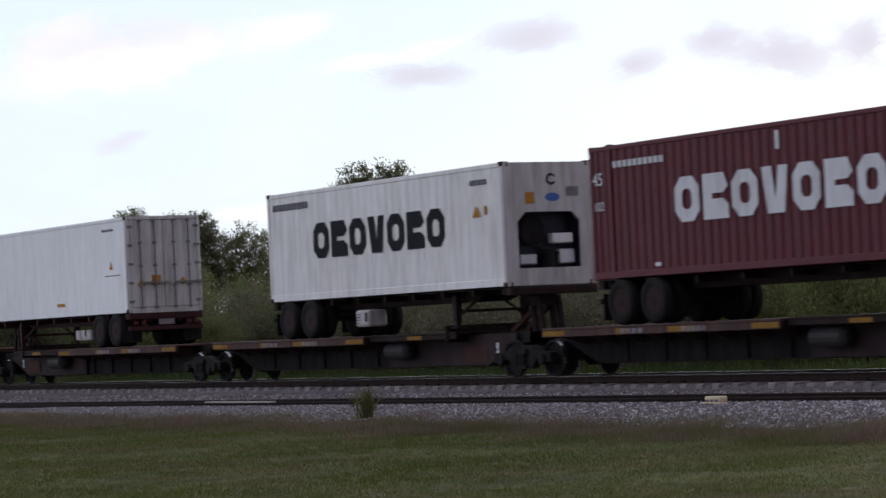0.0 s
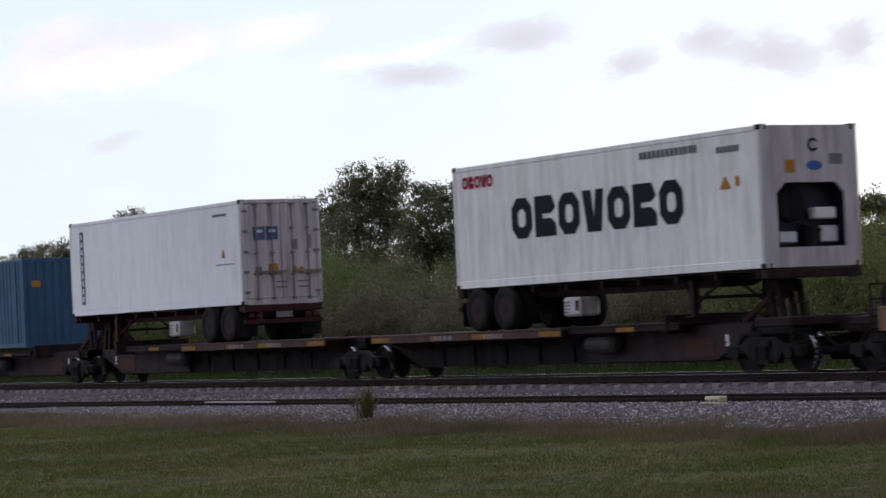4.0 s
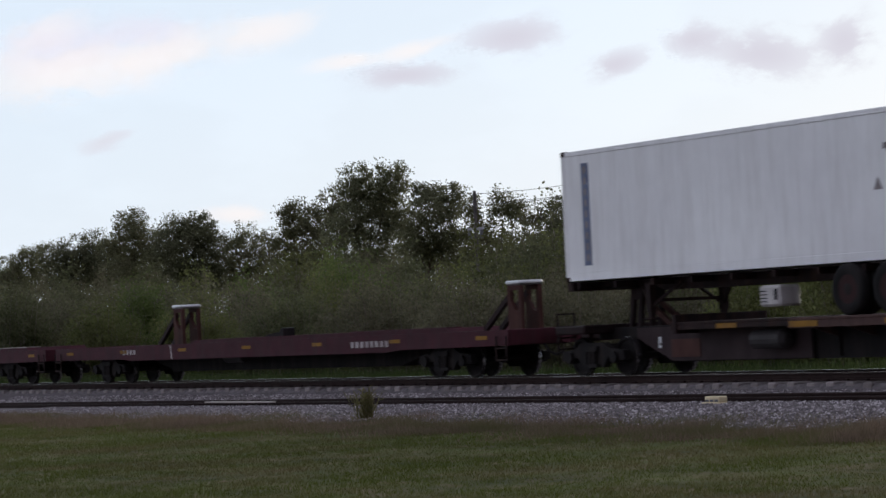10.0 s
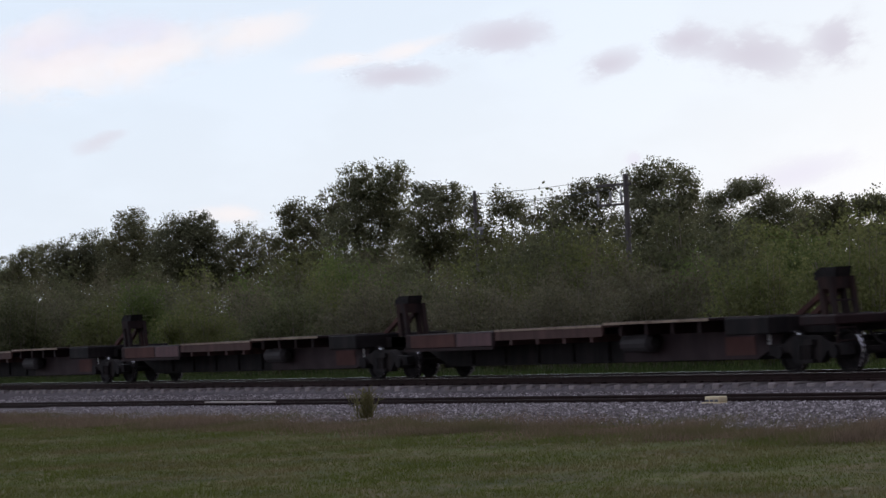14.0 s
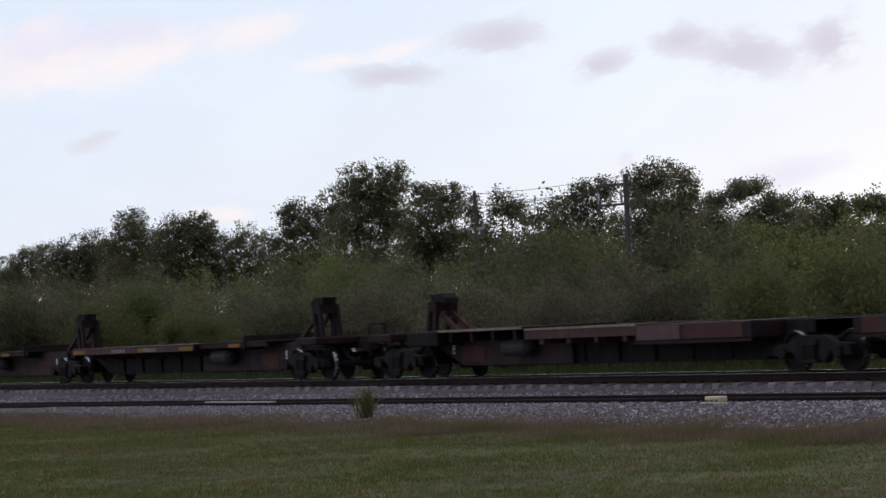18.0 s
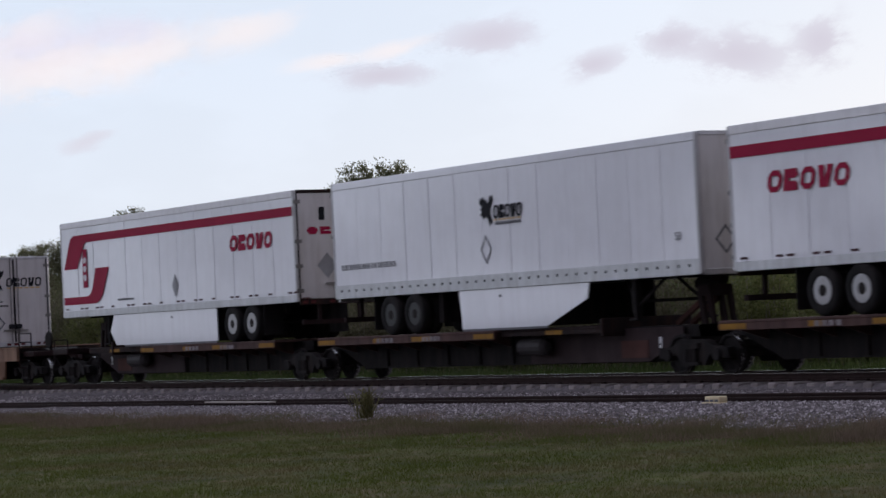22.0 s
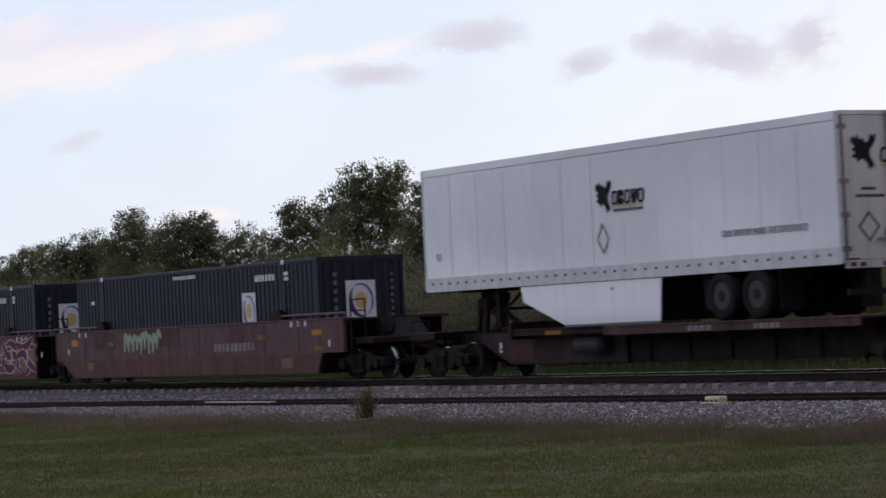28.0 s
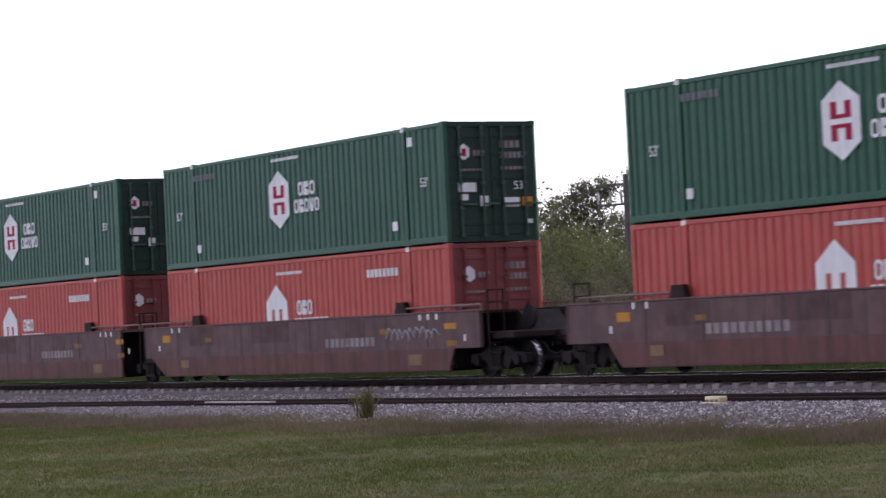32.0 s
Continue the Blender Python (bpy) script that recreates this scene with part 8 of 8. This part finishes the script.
oak(-169.3, 88.0, 1.00, M_LEAF_OLIVE, ((-3.2, 5.3, 2.48, 1.82), (-0.0, 5.6, 2.48, 1.98), (3.1, 5.4, 2.48, 1.98)))
oak(-155.4, 90.0, 1.00, M_LEAF_DARK, ((-2.3, 5.4, 2.34, 1.95), (0.6, 5.5, 2.34, 1.87), (2.8, 5.5, 1.95, 1.56)))
oak(-137.1, 88.0, 1.00, M_LEAF_OLIVE, ((-2.5, 5.1, 1.98, 1.48), (-0.2, 5.0, 2.12, 1.62), (2.5, 5.0, 2.12, 1.69)))
oak(-127.4, 90.0, 1.00, M_LEAF_DARK, ((-2.4, 4.7, 2.02, 1.62), (0.2, 4.7, 2.02, 1.68), (2.7, 4.3, 2.02, 1.48)))
oak(-112.3, 88.0, 0.90, M_LEAF_OLIVE, ((-2.3, 4.0, 1.84, 1.35), (-0.0, 3.6, 1.84, 1.35), (2.3, 3.2, 1.84, 1.53)))
oak(-117.0, 90.0, 0.30, M_LEAF_OLIVE, ((0.3, 7.5, 0.19, 0.22), (0.6, 7.1, 0.25, 0.25), (0.1, 6.6, 0.51, 0.51)))
SHRUB_X = [-125, -131, -136, -113, -118, -123, -103, -108, -113.5, -94.3, -99.3, -104.3, -87, -92, -96.4, -80.3, -85, -89, -74.7, -78.7, -83, -69.3, -73, -76.7, -64.4, -68, -71.8, -60, -64, -67]
for k, (x, h) in enumerate(zip(SHRUB_X, SHRUB_H)):
    q = SHRUB_KIND[k]
    shrub(BUSHES[q], ("tall leafy shrub, yellowish green", "tall leafy shrub, dull green", "tall thin shrub, brownish with bare stems", "tall leafy shrub, fresh green")[q], x, (48, 52, 56)[k % 3], rnd.uniform(0, 360), h / 4.0)
for k in range(34):
    y = rnd.uniform(58, 70)
    q = rnd.uniform(1.1, 2.75)
    if y < 67.5 and (abs(q - 1.677) < 0.06 or abs(q - 1.485) < 0.05):
        q += 0.13
    shrub(BUSHES[(1, 2, 1, 0)[k % 4]], "tall leafy shrub under the trees", -y * q, y, rnd.uniform(0, 360), rnd.uniform(1.1, 1.5))
stones()
grass()
weed_clump(-46.5, 25.1, 0.68, 620, "clump of yellow-green weeds at the ballast edge")


# ---- utility poles ----
def utility_pole(x, y, h, kind):
    p = empty("utility_pole", "grey weathered wooden utility pole among the trees", "pole")
    p.matrix_basis = pose(x, y, 0, 0, 0, 25)
    bm = bmesh.new()
    tube(bm, (0, 0, -0.3), (0, 0, h), 0.15 if kind else 0.11, 0.11 if kind else 0.08, n=10)
    part("pole_shaft", bm, M_POLE, p)
    if kind:
        bm = bmesh.new()
        bbox(bm, -1.5, 0.25, -0.06, 0.06, h - 0.5, h - 0.38, 0.01)
        beam(bm, (-0.8, 0.06, h - 0.45), (0, 0.06, h - 1.1), 0.04, 0.04)
        part("crossarm", bm, M_POLE, p)
        bm = bmesh.new()
        bbox(bm, -1.5, 0.0, -0.05, 0.05, h - 1.35, h - 1.25, 0.01)
        part("crossarm", bm, M_POLE, p)
        for xx in (-1.45, -0.8, -0.25):
            bm = bmesh.new()
            lathe(bm, [(0.03, h - 1.25), (0.06, h - 1.2), (0.05, h - 1.1), (0.07, h - 1.02), (0.045, h - 0.75), (0.03, h - 0.7)], 8, (xx, 0, 0), "z")
            part("insulator", bm, M_PORCELAIN, p)
    else:
        bm = bmesh.new()
        bbox(bm, -0.45, 0.45, -0.05, 0.05, h - 1.85, h - 1.73, 0.01)
        part("crossarm", bm, M_PORCELAIN, p)
        for xx in (-0.35, 0.3):
            bm = bmesh.new()
            tube(bm, (xx, 0, h - 2.25), (xx, 0, h - 1.85), 0.09, n=10)
            part("transformer", bm, M_INK_GREY, p)
    return p


utility_pole(-112, 66.8, 8.05, 0)
utility_pole(-99.5, 67.0, 7.95, 1)
for z, dz in ((7.9, 0.0), (7.35, -0.3), (7.45, 0.15)):
    bm = bmesh.new()
    pts = [Vector((-112 + 12.5 * k / 8, 66.8 + 0.2 * k / 8 + dz, z - 0.12 * (1 - ((k - 4) / 4) ** 2))) for k in range(9)]
    for p, q in zip(pts, pts[1:]):
        tube(bm, p, q, 0.012, n=5)
    tagged(part("power_line", bm, M_WIRE), "thin dark overhead wire between the poles", "wire")

# ---- small things by the siding ----
blk = empty("timber_block", "pale yellow painted block lying against the siding rail", "block")
blk.matrix_basis = pose(-39.85, 28.55, 0.10, 0, 0, 3)
bm = bmesh.new()
bbox(bm, -0.25, 0.17, -0.10, 0.10, 0.07, 0.18, 0.02)
part("upper_block", bm, M_BLOCK, blk)
bm = bmesh.new()
bbox(bm, -0.32, 0.20, -0.13, 0.12, 0.0, 0.075, 0.02)
part("base_board", bm, M_BLOCK, blk)
bm = bmesh.new()
for x in (-0.17, -0.04, 0.09):
    box(bm, x - 0.05, x + 0.05, -0.104, -0.098, 0.085, 0.125)
part("slot", bm, M_INK_GREY, blk)
bm = bmesh.new()
bbox(bm, -1.7, 1.7, -0.08, 0.08, 0, 0.035, 0.006)
tagged(part("board", bm, M_BOARD, at=(-59.6, 28.75, 0.15, 0, 0, 1.5)), "long bleached board lying beside the siding rail", "board")
bm = bmesh.new()
bbox(bm, -0.35, 0.35, -0.06, 0.06, 0, 0.03, 0.006)
tagged(part("board", bm, M_BOARD, at=(-45.4, 29.6, 0.14, 0, 0, 3)), "short pale board between the siding rails", "board")


# ---- clouds: soft far sheets that drift ----
def cloud_material(name, col, density, scale, cut):
    m = bpy.data.materials.new(name)
    m.use_nodes = True
    n, l = m.node_tree.nodes, m.node_tree.links
    for x in list(n):
        n.remove(x)
    out = n.new("ShaderNodeOutputMaterial")
    tc = n.new("ShaderNodeTexCoord")
    gm = n.new("ShaderNodeVectorMath")
    gm.operation = "MULTIPLY_ADD"
    gm.inputs[1].default_value, gm.inputs[2].default_value = (2, 0, 2), (-1, 0, -1)
    l.new(tc.outputs["Generated"], gm.inputs[0])
    ln = n.new("ShaderNodeVectorMath")
    ln.operation = "LENGTH"
    l.new(gm.outputs[0], ln.inputs[0])
    fall = n.new("ShaderNodeMapRange")
    fall.interpolation_type = "SMOOTHSTEP"
    fall.inputs[1].default_value, fall.inputs[2].default_value, fall.inputs[3].default_value, fall.inputs[4].default_value = 0.0, 1.0, 1.0, 0.0
    l.new(ln.outputs["Value"], fall.inputs[0])
    mp = n.new("ShaderNodeMapping")
    mp.inputs["Scale"].default_value = (1, 1, 1.9)
    mp.inputs["Rotation"].default_value = (0, radians(22), 0)
    l.new(tc.outputs["Object"], mp.inputs[0])
    oi = n.new("ShaderNodeObjectInfo")
    ad = n.new("ShaderNodeVectorMath")
    ad.operation = "MULTIPLY_ADD"
    ad.inputs[1].default_value = (900, 900, 900)
    l.new(oi.outputs["Random"], ad.inputs[0]), l.new(mp.outputs[0], ad.inputs[2])
    nz = n.new("ShaderNodeTexNoise")
    nz.inputs["Scale"].default_value, nz.inputs["Detail"].default_value, nz.inputs["Roughness"].default_value = scale, 8, 0.6
    l.new(ad.outputs[0], nz.inputs["Vector"])
    st = n.new("ShaderNodeMath")
    st.operation = "MULTIPLY_ADD"
    st.inputs[1].default_value, st.inputs[2].default_value = 2.6, -1.3
    l.new(nz.outputs[0], st.inputs[0])
    sm = n.new("ShaderNodeMath")
    sm.operation = "ADD"
    l.new(st.outputs[0], sm.inputs[0]), l.new(fall.outputs[0], sm.inputs[1])
    mr = n.new("ShaderNodeMapRange")
    mr.interpolation_type = "SMOOTHSTEP"
    mr.inputs[1].default_value, mr.inputs[2].default_value, mr.inputs[4].default_value = cut, cut + 0.75, density
    l.new(sm.outputs[0], mr.inputs[0])
    mu = n.new("ShaderNodeMath")
    mu.operation = "MULTIPLY"
    l.new(mr.outputs[0], mu.inputs[0]), l.new(fall.outputs[0], mu.inputs[1])
    em = n.new("ShaderNodeEmission")
    em.inputs[0].default_value = (*col, 1)
    tr = n.new("ShaderNodeBsdfTransparent")
    ms = n.new("ShaderNodeMixShader")
    l.new(mu.outputs[0], ms.inputs[0]), l.new(tr.outputs[0], ms.inputs[1]), l.new(em.outputs[0], ms.inputs[2])
    l.new(ms.outputs[0], out.inputs[0])
    return m


M_CLOUD_GREY = cloud_material("grey_lilac_cloud", (0.68, 0.64, 0.74), 0.85, 0.022, 0.05)
M_CLOUD_FAINT = cloud_material("faint_grey_cloud", (0.74, 0.71, 0.80), 0.6, 0.022, 0.05)
M_CLOUD_PINK = cloud_material("pale_pink_cloud", (1.05, 0.93, 0.91), 0.6, 0.014, 0.05)
M_CLOUD_HAZE = cloud_material("lilac_haze_cloud", (0.84, 0.80, 0.93), 0.7, 0.014, 0.05)
CLOUDS = []


def cloud(px, pz, w, h, mat, label, tilt, depth):
    """px, pz: metres right of and above the middle of the view at 3000 m; w, h: size."""
    bm = bmesh.new()
    nx, nz = 6, 3
    g = [[bm.verts.new((w * (i / nx - 0.5), 6 * math.cos(i * 1.3 + j), h * (j / nz - 0.5))) for i in range(nx + 1)] for j in range(nz + 1)]
    for j in range(nz):
        for i in range(nx):
            bm.faces.new((g[j][i], g[j][i + 1], g[j + 1][i + 1], g[j + 1][i]))
    ob = tagged(part("cloud", bm, mat), label, "cloud", "evening clouds", kind="structure")
    CLOUDS.append((ob, px, pz, depth, tilt))
    return ob


GREY, PINK = "soft grey-lilac evening cloud", "thin pink-lit evening cloud"
for k, (px, py, w, h, mt, tilt) in enumerate(((940, 66, 330, 130, 0, 8), (745, 132, 330, 80, 0, 4), (1390, 92, 380, 170, 0, -4), (1270, 65, 200, 110, 0, 10), (1130, 108, 220, 90, 0, 14), (190, 255, 130, 56, 3, 12), (215, 236, 130, 40, 3, 16), (1555, 60, 210, 190, 0, 20),
                                              (120, 120, 560, 200, 1, 10), (300, 85, 460, 150, 1, 14), (480, 38, 380, 130, 1, 14), (90, 70, 460, 190, 2, 8), (250, 40, 420, 150, 2, 10), (640, 88, 260, 60, 1, 10), (760, 66, 260, 60, 1, 14), (1500, 300, 460, 110, 2, 16), (430, 375, 260, 70, 1, 0), (40, 40, 300, 150, 1, 20), (1200, 270, 60, 60, 2, 30))):
    cloud((px - 784) * 0.6137, (441 - py) * 0.6137, w * 0.6137, h * 0.6137, (M_CLOUD_GREY, M_CLOUD_PINK, M_CLOUD_HAZE, M_CLOUD_FAINT)[mt], PINK if mt == 1 else GREY, tilt, 3000.0 + 14.0 * k)


# ---- all that moves ----
def motions():
    # metres by which the train runs ahead of a steady pace: it begins a little faster; the step back before 22 s is
    # fitted to the camera's view
    for ob, u, pitch in MOVERS:
        rows = []
        for k in range(65):
            t = k * 0.5
            d = min(0.0, 0.25 * t - 0.85) - (0.58 if t > 21.6 else 0.0)
            rows.append((t, pose(u + SPEED * t + d, LINE_Y, RAIL_Z + LIFT, 0, pitch, 0)))
        walk(ob, rows)
    # wheels: one turning row for the hind and one for the leading wheelset, shared by all trucks
    step = 1.0 / FPS
    for side in (-0.89, 0.89):
        same = [w for w, d in WHEELSETS if d == side]
        rows = [(k * step, pose(side, 0, WHEEL_R, 0, math.degrees(SPEED * k * step / WHEEL_R), 0)) for k in range(32 * FPS + 1)]
        walk(same[0], rows)
        keys = same[0].animation_data
        for w in same[1:]:
            w.rotation_mode = "QUATERNION"
            w.animation_data_create()
            w.animation_data.action = keys.action
            w.animation_data.action_slot = keys.action_slot
    face = EYE.to_3x3()
    right, up, way = face.col[0], face.col[1], -face.col[2]
    for ob, px, pz, depth, tilt in CLOUDS:
        drift = -72.0 * (0.75 + 0.25 * (px + 480) / 960)
        c = EYE.translation + way * depth + right * px + up * pz
        turn = EYE @ pose(0, 0, 0, -90, 0, 0) @ pose(0, 0, 0, 0, -tilt, 0)
        rows = []
        for t in (0.0, 16.0, 32.0):
            m = turn.copy()
            m.translation = c + right * (drift * t / 32.0)
            rows.append((t, m))
        walk(ob, rows)


motions()
